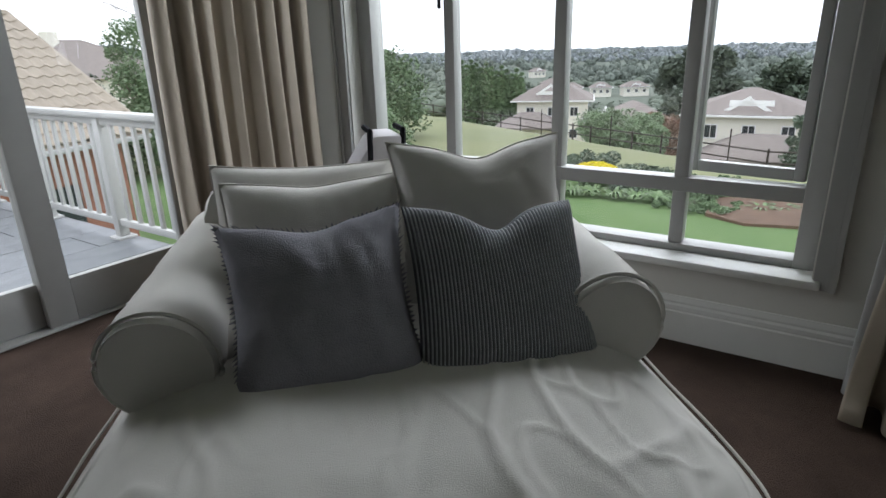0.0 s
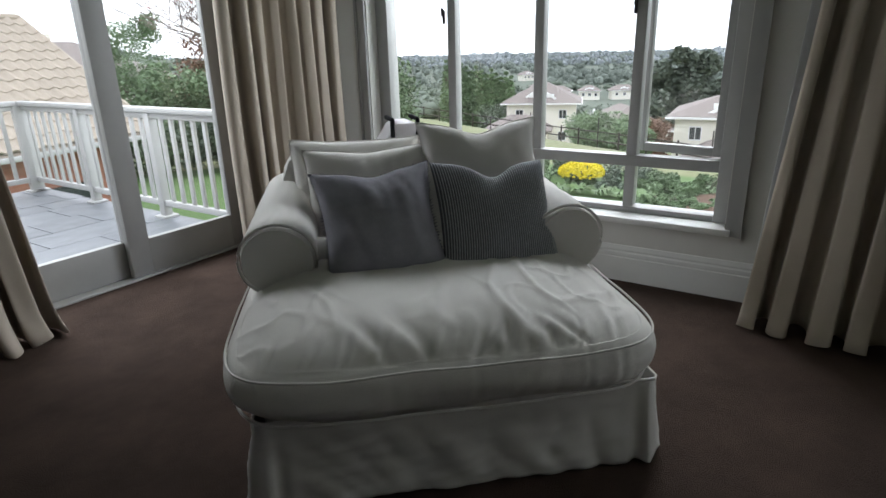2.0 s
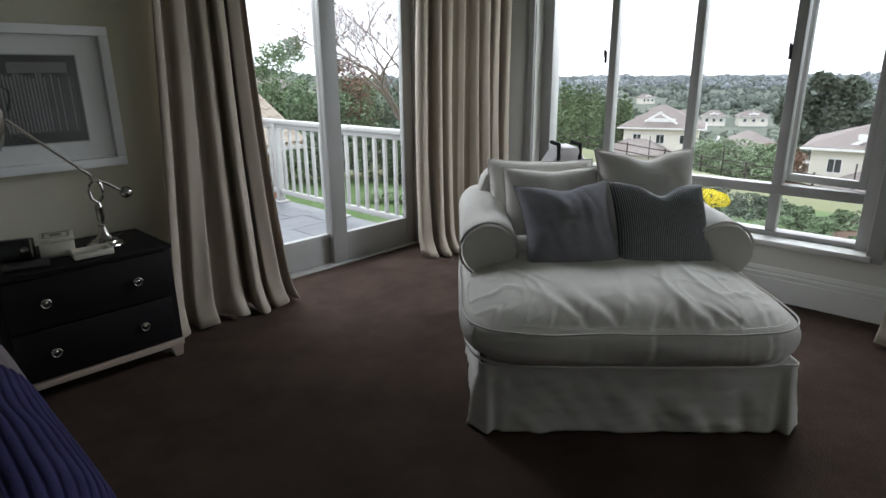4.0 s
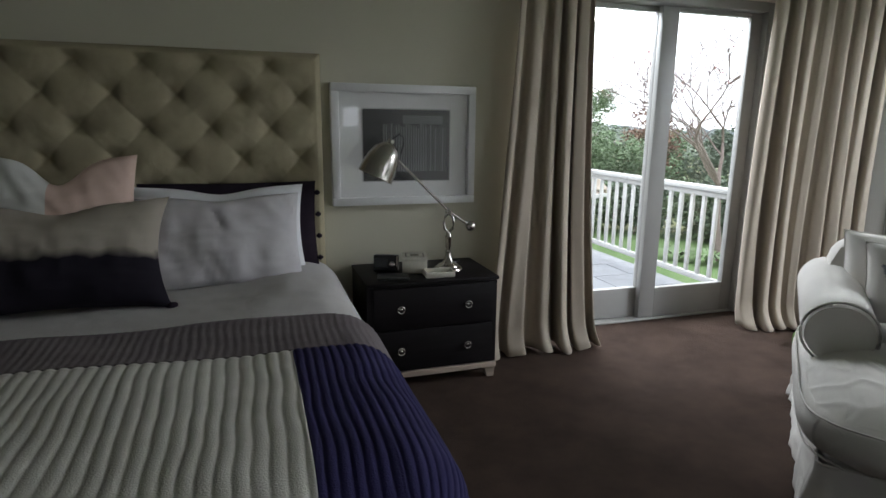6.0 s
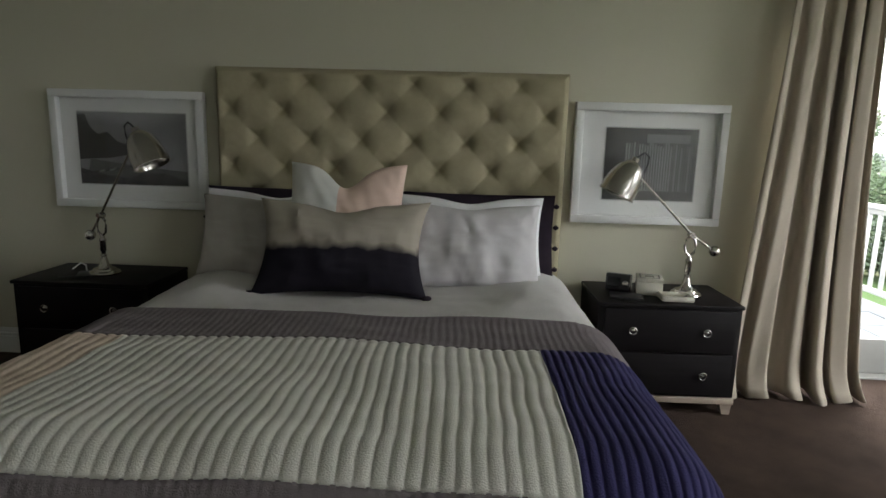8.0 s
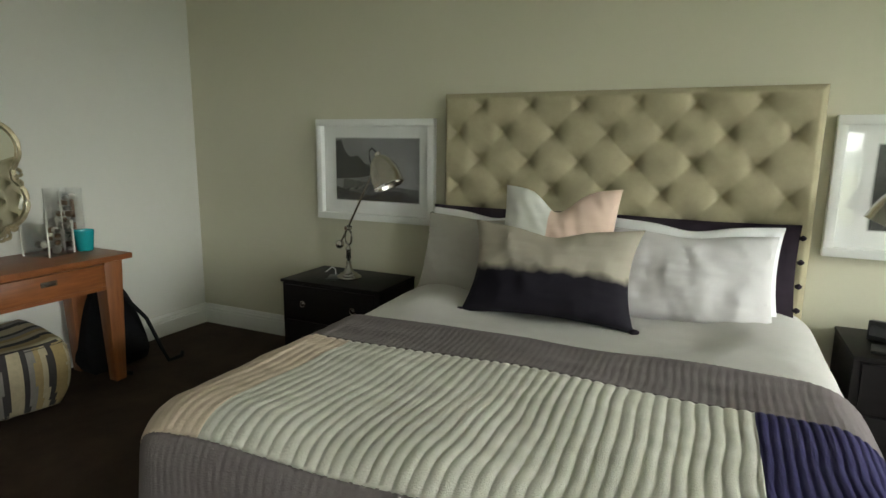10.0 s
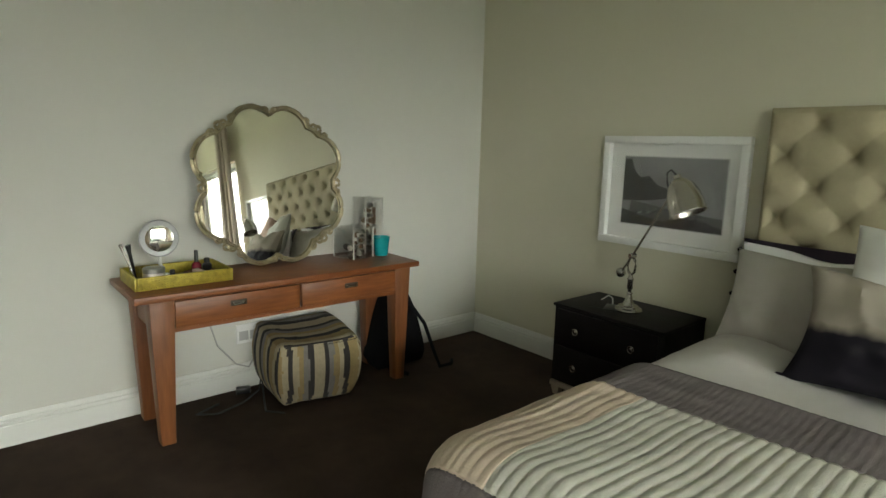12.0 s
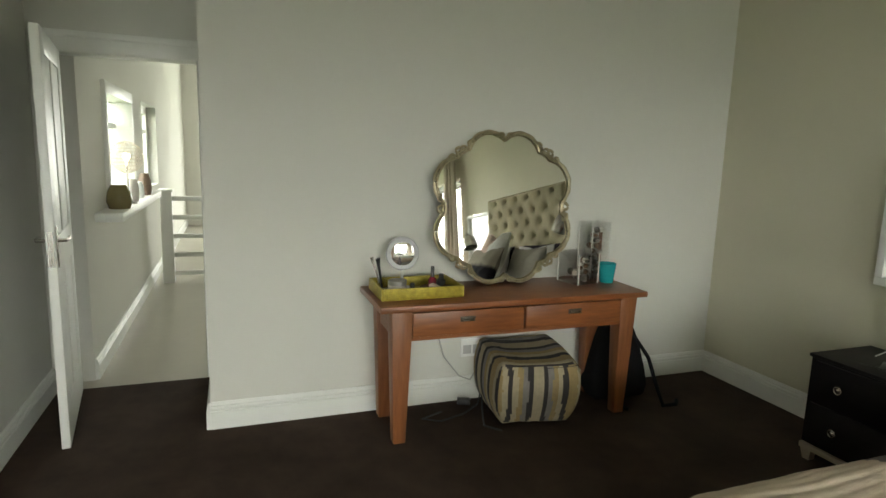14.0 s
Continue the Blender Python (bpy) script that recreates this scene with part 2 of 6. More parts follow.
def lathe(profile, seg=24, m=None, bm=None):
    """A turned body: (radius, height) pairs from bottom to top."""
    t = bmesh.new()
    rings = []
    for r, z in profile:
        rings.append([t.verts.new((max(r, 1e-4) * math.cos(2 * math.pi * i / seg), max(r, 1e-4) * math.sin(2 * math.pi * i / seg), z)) for i in range(seg)])
    for a, b in zip(rings, rings[1:]):
        for i in range(seg):
            t.faces.new((a[i], a[(i + 1) % seg], b[(i + 1) % seg], b[i]))
    t.faces.new(list(reversed(rings[0])))
    t.faces.new(rings[-1])
    if bm is None:
        bm = bmesh.new()
    merge(bm, t, m)
    return bm


def tube(points, r, seg=8, bm=None, closed=False, radii=None):
    """A round bar along a line of points."""
    t = bmesh.new()
    pts = [Vector(p) for p in points]
    n = len(pts)
    rings = []
    up = Vector((0.013, 0.021, 1)).normalized()
    for i, p in enumerate(pts):
        a, b = (pts[(i - 1) % n], pts[(i + 1) % n]) if closed else (pts[max(i - 1, 0)], pts[min(i + 1, n - 1)])
        d = (b - a).normalized()
        side = d.cross(up)
        if side.length < 0.05:
            side = d.cross(Vector((1, 0.1, 0)))
        side.normalize()
        other = side.cross(d)
        rr = radii[i] if radii else r
        rings.append([t.verts.new(p + rr * (math.cos(2 * math.pi * k / seg) * side + math.sin(2 * math.pi * k / seg) * other)) for k in range(seg)])
    for i in range(n if closed else n - 1):
        a, b = rings[i], rings[(i + 1) % n]
        for k in range(seg):
            t.faces.new((a[k], a[(k + 1) % seg], b[(k + 1) % seg], b[k]))
    if not closed:
        t.faces.new(list(reversed(rings[0])))
        t.faces.new(rings[-1])
    if bm is None:
        bm = bmesh.new()
    merge(bm, t)
    return bm


def grid(nu, nv, fn, bm=None, close_u=False):
    """A sheet of nu x nv cells, whose points fn(u, v) gives, u and v from 0 to 1."""
    t = bm or bmesh.new()
    vs = [[t.verts.new(fn(i / nu, j / nv)) for j in range(nv + 1)] for i in range(nu if close_u else nu + 1)]
    for i in range(nu):
        for j in range(nv):
            a, b = vs[i], vs[(i + 1) % len(vs)]
            t.faces.new((a[j], b[j], b[j + 1], a[j + 1]))
    return t


def nz(x, y, z=0.0, s=1.0):
    return noise.noise(Vector((x * s, y * s, z * s)))


def prism(outline, z0, z1, m=None, bm=None, bev=0.0):
    """An outline in x and y, drawn up from z0 to z1."""
    t = bmesh.new()
    lo = [t.verts.new((x, y, z0)) for x, y in outline]
    hi = [t.verts.new((x, y, z1)) for x, y in outline]
    n = len(lo)
    for i in range(n):
        t.faces.new((lo[i], lo[(i + 1) % n], hi[(i + 1) % n], hi[i]))
    t.faces.new(list(reversed(lo)))
    t.faces.new(hi)
    if bev:
        bmesh.ops.bevel(t, geom=t.edges[:], offset=bev, segments=2, profile=0.5, affect="EDGES")
    if bm is None:
        bm = bmesh.new()
    merge(bm, t, m)
    return bm


# ---- the room ----
XL, XR, Y0, YB, YS, CEIL = -4.883, 2.66, 0.0, -4.28, -6.6, 2.75
DOOR_L, DOOR_R, DOOR_T = 0.30, 2.14, 2.16
WIN_L, WIN_R, WIN_B, WIN_T = -0.60, -2.79, 0.36, 2.30


def wall(name, *parts, label="cream painted plaster wall", paint=M_WALL):
    return setting(finish(name, boxes(*parts), paint, smooth=False), label, "wall")


wall("wall_north", ((-5.13, 0, -0.3), (DOOR_L, 0.25, CEIL)), ((DOOR_R, 0, -0.3), (2.9, 0.25, CEIL)), ((DOOR_L, 0, DOOR_T), (DOOR_R, 0.25, CEIL)), paint=M_WALL_BOUNCE)
wall("wall_east", ((XR, WIN_L, -0.3), (2.9, 0, CEIL)), ((XR, -4.15, -0.3), (2.9, WIN_R, CEIL)), ((XR, YS, -0.3), (2.9, -6.25, CEIL)), ((XR, -6.25, -0.3), (2.9, -4.15, 0.37)), ((XR, -6.25, 2.23), (2.9, -4.15, CEIL)),
     ((XR, WIN_R, -0.3), (2.9, WIN_L, WIN_B)), ((XR, WIN_R, WIN_T), (2.9, WIN_L, CEIL)))
wall("wall_west", ((-5.13, -3.374, -0.3), (XL, 0, CEIL)), ((-5.78, -3.374, -0.3), (-5.13, -3.22, CEIL)), label="pale painted plaster wall")
wall("wall_passage", ((-5.66, YB - 0.02, -0.3), (-4.0, YB - 0.2, CEIL)), ((-4.2, YS, -0.3), (-4.0, YB - 0.2, CEIL)))
wall("wall_south", ((-4.2, YS - 0.2, -0.3), (0.2, YS, CEIL)), ((0.48, YS - 0.2, -0.3), (2.9, YS, CEIL)), ((0.2, YS - 0.2, -0.3), (0.48, YS, 0.3)), ((0.2, YS - 0.2, 1.6), (0.48, YS, CEIL)))
wall("wall_door", ((-5.78, YB - 0.02, 2.03), (-5.66, -3.374, CEIL)), ((-5.78, YB - 0.2, -0.3), (-5.66, YB, 2.03)))
setting(finish("ceiling", boxes(((-5.8, YS, CEIL), (2.9, 0.25, CEIL + 0.15))), M_CEIL, smooth=False), "flat white painted plaster ceiling", "ceiling")
setting(finish("floor", boxes(((-5.66, YS, -0.3), (XR, 0.12, 0.0))), M_CARPET, smooth=False), "dark brown cut-pile fitted carpet", "floor")


def skirting(name, a, b, inward, h=0.15):
    """A moulded baseboard from a to b, proud of its wall towards inward."""
    a, b, w = Vector((*a, 0)), Vector((*b, 0)), Vector((*inward, 0))
    profile = [(0, 0), (0.022, 0), (0.022, h * 0.66), (0.017, h * 0.69), (0.020, h * 0.73), (0.020, h * 0.80), (0.013, h * 0.84), (0.015, h * 0.89), (0.008, h), (0, h)]
    bm = bmesh.new()
    ends = [[bm.verts.new(p + w * (d + 0.001) + Vector((0, 0, z + 0.002))) for d, z in profile] for p in (a, b)]
    n = len(profile)
    for i in range(n):
        bm.faces.new((ends[0][i], ends[0][(i + 1) % n], ends[1][(i + 1) % n], ends[1][i]))
    bm.faces.new(ends[0])
    bm.faces.new(list(reversed(ends[1])))
    return setting(finish(name, bm, M_TRIM, smooth=False), "white moulded baseboard along the wall", "baseboard")


skirting("baseboard", (XL + 0.024, 0), (DOOR_L, 0), (0, -1))
skirting("baseboard", (DOOR_R, 0), (XR - 0.024, 0), (0, -1))
skirting("baseboard", (XL, -3.374), (XL, 0), (1, 0))
skirting("baseboard", (XL + 0.02, -3.374), (-5.66, -3.374), (0, -1))
skirting("baseboard", (-5.66, YB - 0.02), (-4.0, YB - 0.02), (0, 1))
skirting("baseboard", (XR, YS), (XR, 0), (-1, 0), 0.20)

window_s = thing("window_3", Matrix.Identity(4), "white framed window further along the wall", "window", kind="structure")
part("window_frame", boxes(((2.70, -4.20, 0.37), (2.80, -4.15, 2.23)), ((2.70, -6.25, 0.37), (2.80, -6.20, 2.23)), ((2.70, -5.23, 0.37), (2.80, -5.17, 2.23))), M_FRAME_SHADED, window_s, smooth=False)

# the window in the east wall
WX = 2.80
window = thing("window_1", Matrix.Identity(4), "white painted timber casement window with one casement ajar", "window", kind="structure")
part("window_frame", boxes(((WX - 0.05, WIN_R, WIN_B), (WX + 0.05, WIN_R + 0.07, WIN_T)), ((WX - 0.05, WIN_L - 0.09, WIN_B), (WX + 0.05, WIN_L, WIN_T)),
     ((WX - 0.049, WIN_R + 0.07, WIN_B), (WX + 0.05, WIN_L - 0.09, WIN_B + 0.035)), ((WX - 0.049, WIN_R + 0.07, WIN_T - 0.06), (WX + 0.05, WIN_L - 0.09, WIN_T)), bev=0.005), M_FRAME_SHADED, window)
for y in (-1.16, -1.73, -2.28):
    part("mullion", boxes(((WX - 0.035, y - 0.028, WIN_B + 0.035), (WX + 0.035, y + 0.028, WIN_T - 0.06)), bev=0.006), M_FRAME_SHADED, window)
part("transom", boxes(((WX - 0.04, WIN_R + 0.07, 0.615), (WX + 0.04, WIN_L - 0.09, 0.675)), bev=0.006), M_FRAME_SHADED, window)
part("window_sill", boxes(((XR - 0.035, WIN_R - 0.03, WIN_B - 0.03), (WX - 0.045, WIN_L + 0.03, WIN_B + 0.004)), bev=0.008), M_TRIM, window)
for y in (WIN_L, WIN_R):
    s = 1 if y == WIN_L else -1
    part("architrave", boxes(((XR - 0.02, y + 0.005 * s, WIN_B - 0.03), (XR - 0.002, y + 0.075 * s, WIN_T + 0.07)), ((XR - 0.032, y + 0.058 * s, WIN_B - 0.03), (XR - 0.021, y + 0.078 * s, WIN_T + 0.07)), bev=0.004), M_FRAME_SHADED, window)
PANES = [(WIN_L - 0.09, -1.13), (-1.19, -1.70), (-1.76, -2.25), (-2.31, WIN_R + 0.07)]
for i, (a, b) in enumerate(PANES):
    for z0, z1 in ((WIN_B + 0.03, 0.62), (0.67, WIN_T - 0.05)):
        if i == 3 and z0 > 0.5:
            continue
        p = part("pane", boxes(((WX - 0.003, b, z0), (WX + 0.003, a, z1))), M_GLASS, window, smooth=False)
        p.visible_shadow = False
# the open casement, hinged at its far jamb
sash = part("casement", boxes(((-0.02, 0, 0), (0.02, 0.04, 1.55)), ((-0.02, 0.40, 0), (0.02, 0.44, 1.55)), ((-0.019, 0.04, 0), (0.02, 0.40, 0.045)), ((-0.019, 0.04, 1.505), (0.02, 0.40, 1.55)), bev=0.004), M_FRAME_SHADED, window, "casement standing ajar")
sash.matrix_world = pose(WX + 0.03, WIN_R + 0.075, 0.685, 0, 0, -9)
p = part("pane", boxes(((-0.003, 0.04, 0.045), (0.003, 0.40, 1.505))), M_GLASS, sash, smooth=False)
p.visible_shadow = False
for y in (-1.115, -2.25):
    part("window_catch", boxes(((WX - 0.05, y - 0.008, 1.38), (WX - 0.036, y + 0.008, 1.46)), ((WX - 0.07, y - 0.005, 1.42), (WX - 0.051, y + 0.005, 1.47)), bev=0.004), M_BLACK, window, "black metal catch")

# the sliding door in the north wall
door = thing("door_1", Matrix.Identity(4), "white timber glazed sliding door to the balcony", "sliding door", kind="structure")
part("door_frame", boxes(((DOOR_L, 0.08, 0.0), (DOOR_L + 0.05, 0.24, DOOR_T)), ((DOOR_R - 0.05, 0.08, 0.0), (DOOR_R, 0.24, DOOR_T)), ((DOOR_L + 0.05, 0.08, DOOR_T - 0.06), (DOOR_R - 0.05, 0.24, DOOR_T)), ((DOOR_L + 0.05, 0.10, -0.02), (DOOR_R - 0.05, 0.26, 0.010)), bev=0.004), M_FRAME_SHADED, door)


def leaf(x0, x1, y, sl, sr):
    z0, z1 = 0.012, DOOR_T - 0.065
    p = part("door_leaf", boxes(((x0, y - 0.022, z0), (x0 + sl, y + 0.022, z1)), ((x1 - sr, y - 0.022, z0), (x1, y + 0.022, z1)), ((x0 + sl, y - 0.021, z0), (x1 - sr, y + 0.021, 0.225)), ((x0 + sl, y - 0.021, 2.065), (x1 - sr, y + 0.021, z1)), bev=0.004), M_FRAME_SHADED, door)
    g = part("pane", boxes(((x0 + sl, y - 0.003, 0.225), (x1 - sr, y + 0.003, 2.065))), M_GLASS, p, smooth=False)
    g.visible_shadow = False


leaf(1.285, 2.085, 0.145, 0.125, 0.09)
leaf(0.36, 1.40, 0.195, 0.11, 0.11)

# the balcony
setting(finish("balcony_slab", boxes(((-1.2, 0.25, -0.30), (2.45, 3.85, -0.062))), M_GROUT, smooth=False), "balcony slab with grey slate paving", "floor")
rail_x, rail_end, rail_z = 2.36, 3.70, 0.865
railing = thing("balcony_railing", pose(rail_x, 0.3, -0.05), "white painted timber balcony railing with upright balusters", "railing")


def rail_run(a, b):
    """Posts, rails and balusters between two points of the deck."""
    a, b = Vector((*a, 0)), Vector((*b, 0))
    length, d = (b - a).length, (b - a).normalized()
    m = Matrix.Translation(a - Vector((rail_x, 0.3, 0))) @ Matrix.Rotation(math.atan2(d.y, d.x), 4, "Z")
    top = rail_z + 0.05

    def bar(name, lo, hi, bev=0.004):
        part(name, box(bmesh.new(), lo, hi, bev), M_RAIL, railing).matrix_local = m

    bar("top_rail", (0, -0.045, top - 0.045), (length, 0.045, top), 0.01)
    bar("upper_rail", (0, -0.02, top - 0.09), (length, 0.02, top - 0.047))
    bar("bottom_rail", (0, -0.02, 0.10), (length, 0.02, 0.15))
    n = max(1, round(length / 1.1))
    for i in range(n + 1):
        x = length * i / n
        bar("post", (x - 0.035, -0.036, 0.02), (x + 0.035, 0.036, top - 0.046))
        bar("foot_plate", (x - 0.07, -0.07, 0.0), (x + 0.07, 0.07, 0.02))
        if i < n:
            k = 7
            for j in range(1, k + 1):
                xx = x + length / n * j / (k + 1)
                bar("baluster", (xx - 0.019, -0.012, 0.151), (xx + 0.019, 0.012, top - 0.09), 0.003)


rail_run((rail_x, 0.36), (rail_x, rail_end))
rail_run((rail_x - 0.05, rail_end), (-1.1, rail_end))


# ---- outdoors ----
def ground_z(x, y):
    r, s = math.hypot(x, y), x - 0.5 * max(0.0, y) * min(1.0, max(0.0, x) / 20)
    z = float(np.interp(s, [16, 28, 35, 60, 100, 160], [-3.15, -4.0, -5.4, -11.2, -16, -20]))
    return z + float(np.interp(r, [200, 700, 1500], [0, 12, 13]))


def ground_pt(u, v):
    r = 3.3 + 1500 * u ** 3.2
    a = 2 * math.pi * v
    x, y = 1 + r * math.cos(a), r * math.sin(a)
    return (x, y, ground_z(x, y) + (0.05 * nz(x, y, 0, 0.15) if r > 12 else 0))


g = grid(70, 96, ground_pt)
bmesh.ops.remove_doubles(g, verts=g.verts, dist=0.001)
for f in g.faces:
    c = f.calc_center_median()
    f.material_index = 0 if (math.hypot(c.x, c.y) < 23) else (1 if math.hypot(c.x, c.y) < 140 else 2)
setting(finish("ground", g, [M_GRASS, M_FIELD, M_LEAF_FAR]), "mown green lawn running into rolling pasture", "ground")


def leaf_cloud(centers, count, size, seed, bm=None, flat=0.6):
    """Many small leaf blades strewn in round clumps."""
    rng = random.Random(seed)
    verts, faces = [], []
    for _ in range(count):
        c, r = centers[rng.randrange(len(centers))]
        d = Vector((rng.gauss(0, 1), rng.gauss(0, 1), rng.gauss(0, 1))).normalized() * r * (0.45 + 0.55 * rng.random() ** 0.5)
        p = Vector(c) + Vector((d.x, d.y, d.z * 0.85))
        u = Vector((rng.uniform(-1, 1), rng.uniform(-1, 1), rng.uniform(-flat, flat))).normalized()
        w = u.cross(Vector((rng.uniform(-1, 1), rng.uniform(-1, 1), rng.uniform(-1, 1)))).normalized()
        s = size * rng.uniform(0.6, 1.4)
        k = len(verts)
        verts += [p - u * s, p + w * s * 0.55, p + u * s, p - w * s * 0.55]
        faces.append((k, k + 1, k + 2, k + 3))
    me = bpy.data.meshes.new("leaves")
    me.from_pydata([tuple(v) for v in verts], [], faces)
    return me


def crown(name, me, material, parent, label=""):
    me.materials.append(material)
    ob = new(name, me)
    ob.parent = parent
    if label:
        ob["label"] = label
    return ob


def branches(base, height, seed, depth=4, spread=0.6, r0=0.12, bm=None, tips=None, first=0.35):
    """A trunk that forks again and again into tapered limbs."""
    rng = random.Random(seed)
    bm = bm or bmesh.new()

    def grow(p, d, length, r, level):
        pts, q = [p], p
        for _ in range(4):
            d = (d + Vector((rng.uniform(-1, 1), rng.uniform(-1, 1), rng.uniform(-0.4, 0.7))) * 0.16).normalized()
            q = q + d * length / 4
            pts.append(q)
        tube(pts, r, 6 if level < 2 else 4, bm, radii=[r * (1 - 0.12 * i) for i in range(5)])
        if tips is not None and level >= 2:
            tips.append(tuple(q))
        if level < depth:
            for _ in range(3 if level else 4):
                a = rng.uniform(0, 2 * math.pi)
                s = rng.uniform(0.5, 1.2) * spread
                nd = (d + Vector((math.cos(a) * s, math.sin(a) * s, rng.uniform(-0.1, 0.35)))).normalized()
                grow(pts[rng.choice((2, 3, 4, 4))], nd, length * rng.uniform(0.65, 0.9), r * 0.58, level + 1)

    grow(Vector(base), Vector((0, 0, 1)), height * first, r0, 0)
    return bm


def tree(name, at, height, width, seed, material, label, leaves=5000, size=0.12, trunk=0.35, group=""):
    x, y = at
    z = ground_z(x, y)
    t = thing(name, pose(x, y, z), label, "tree", group)
    tips = []
    part("trunk", branches((0, 0, 0), height, seed, 2, 0.7, height * 0.022, tips=tips, first=trunk), M_BARK, t)
    rng = random.Random(seed + 7)
    cl = []
    for _ in range(56):
        a, h = rng.uniform(0, 6.28), rng.uniform(trunk, 0.94)
        q = (h - trunk) / (1 - trunk)
        rr = width * 0.5 * (0.35 + 0.65 * math.sin(math.pi * (0.18 + 0.72 * q))) * rng.random() ** 0.5 * 0.85
        cl.append(((rr * math.cos(a), rr * math.sin(a), h * height), rng.uniform(0.10, 0.18) * width))
    crown("crown", leaf_cloud(cl, leaves, size, seed), material, t)
    return t


def far_house(at, turn, w, d, storeys, wing, label, sat=False, rise=2.9, drop=0.0):
    """A two-storey house: walls with sunk windows, hipped roof with a white gable and eaves."""
    x, y = at
    z = ground_z(x, y) + 0.5 - drop
    h = thing("house", pose(x, y, z, 0, 0, turn), label, "house", "houses below the fence")
    hh = 2.9 * storeys
    part("wall", boxes(((-w / 2, -d / 2, -1.5), (w / 2, d / 2, hh))), M_RENDERWALL, h, smooth=False)

    def hip(x0, x1, y0, y1, z0, rise):
        o = 0.7
        x0, x1, y0, y1 = x0 - o, x1 + o, y0 - o, y1 + o
        ins = min(x1 - x0, y1 - y0) / 2 * 0.98
        bm = bmesh.new()
        c = [bm.verts.new(p) for p in ((x0, y0, z0), (x1, y0, z0), (x1, y1, z0), (x0, y1, z0))]
        e = [bm.verts.new(p) for p in ((x0, y0, z0 - 0.25), (x1, y0, z0 - 0.25), (x1, y1, z0 - 0.25), (x0, y1, z0 - 0.25))]
        if x1 - x0 >= y1 - y0:
            r = [bm.verts.new((x0 + ins, (y0 + y1) / 2, z0 + rise)), bm.verts.new((x1 - ins, (y0 + y1) / 2, z0 + rise))]
            fs = [(c[0], c[1], r[1], r[0]), (c[1], c[2], r[1]), (c[2], c[3], r[0], r[1]), (c[3], c[0], r[0])]
        else:
            r = [bm.verts.new(((x0 + x1) / 2, y0 + ins, z0 + rise)), bm.verts.new(((x0 + x1) / 2, y1 - ins, z0 + rise))]
            fs = [(c[0], c[1], r[0]), (c[1], c[2], r[1], r[0]), (c[2], c[3], r[1]), (c[3], c[0], r[0], r[1])]
        for fvs in fs:
            bm.faces.new(fvs)
        for i in range(4):
            bm.faces.new((e[i], e[(i + 1) % 4], c[(i + 1) % 4], c[i]))
        bm.faces.new(list(reversed(e)))
        return bm

    roof = part("roof", hip(-w / 2, w / 2, -d / 2, d / 2, hh + 0.25, rise), M_FARROOF, h, smooth=False)
    # the gablet that faces the garden
    gx = -w / 2 - 0.35
    gab = bmesh.new()
    for s in (1, -1):
        box(gab, (-0.12, 0, 0), (0.12, 2.35, 0.28), 0, m=Matrix.Translation((gx + 0.5, 0, hh + 2.3 * rise / 2.9)) @ Matrix.Rotation(radians(-32 if s > 0 else 180 + 32), 4, "X"))
    box(gab, (gx + 0.5, -1.7, hh + 0.9), (gx + 0.62, 1.7, hh + 1.35))
    part("gable", gab, M_WHITE, h, "white timber gable boards", smooth=False)
    part("gutter", boxes(((-w / 2 - 0.85, -d / 2 - 0.8, hh + 0.02), (-w / 2 - 0.72, d / 2 + 0.8, hh + 0.2)), ((-w / 2 - 0.7, -d / 2 - 0.84, hh + 0.02), (w / 2 + 0.7, -d / 2 - 0.72, hh + 0.2))), M_WHITE, h, smooth=False)
    for st in range(storeys):
        zz = 2.9 * st + 1.0
        for k in range(3):
            yy = -d / 2 + d * (k + 0.6) / 3.2
            p = part("window", boxes(((-w / 2 - 0.05, yy - 0.55, zz), (-w / 2 + 0.04, yy + 0.55, zz + 1.25))), M_WHITE, h, smooth=False)
            part("pane", boxes(((-w / 2 - 0.07, yy - 0.46, zz + 0.1), (-w / 2 - 0.052, yy - 0.03, zz + 1.15)), ((-w / 2 - 0.07, yy + 0.03, zz + 0.1), (-w / 2 - 0.052, yy + 0.46, zz + 1.15))), M_FARGLASS, p, smooth=False)
        for k in range(3):
            xx = -w / 2 + w * (k + 0.7) / 3.4
            p = part("window", boxes(((xx - 0.5, -d / 2 - 0.05, zz), (xx + 0.5, -d / 2 + 0.04, zz + 1.2))), M_WHITE, h, smooth=False)
            part("pane", boxes(((xx - 0.41, -d / 2 - 0.07, zz + 0.1), (xx + 0.41, -d / 2 - 0.052, zz + 1.1))), M_FARGLASS, p, smooth=False)
    if wing:
        a, b = wing
        part("wall", boxes(((-w / 2 - 4.2, a, -1.5), (-w / 2 - 0.02, b, 2.7))), M_RENDERWALL, h, smooth=False)
        part("roof", hip(-w / 2 - 4.2, -w / 2 + 1.0, a, b, 2.95, 1.7), M_FARROOF, h, smooth=False)
        for k in range(2):
            yy = a + (b - a) * (k + 0.5) / 2
            p = part("window", boxes(((-w / 2 - 4.26, yy - 0.8, 0.7), (-w / 2 - 4.16, yy + 0.8, 2.0))), M_WHITE, h, smooth=False)
            part("pane", boxes(((-w / 2 - 4.28, yy - 0.7, 0.8), (-w / 2 - 4.262, yy + 0.7, 1.9))), M_FARGLASS, p, smooth=False)
    if sat:
        part("satellite_dish", lathe([(0.02, 0), (0.3, 0.06), (0.5, 0.17), (0.48, 0.17), (0.02, 0.03)], 16, pose(-w / 2 - 0.4, -d / 2 + 0.3, 3.4, 0, -70, 0)), M_WHITE, h)
    return h


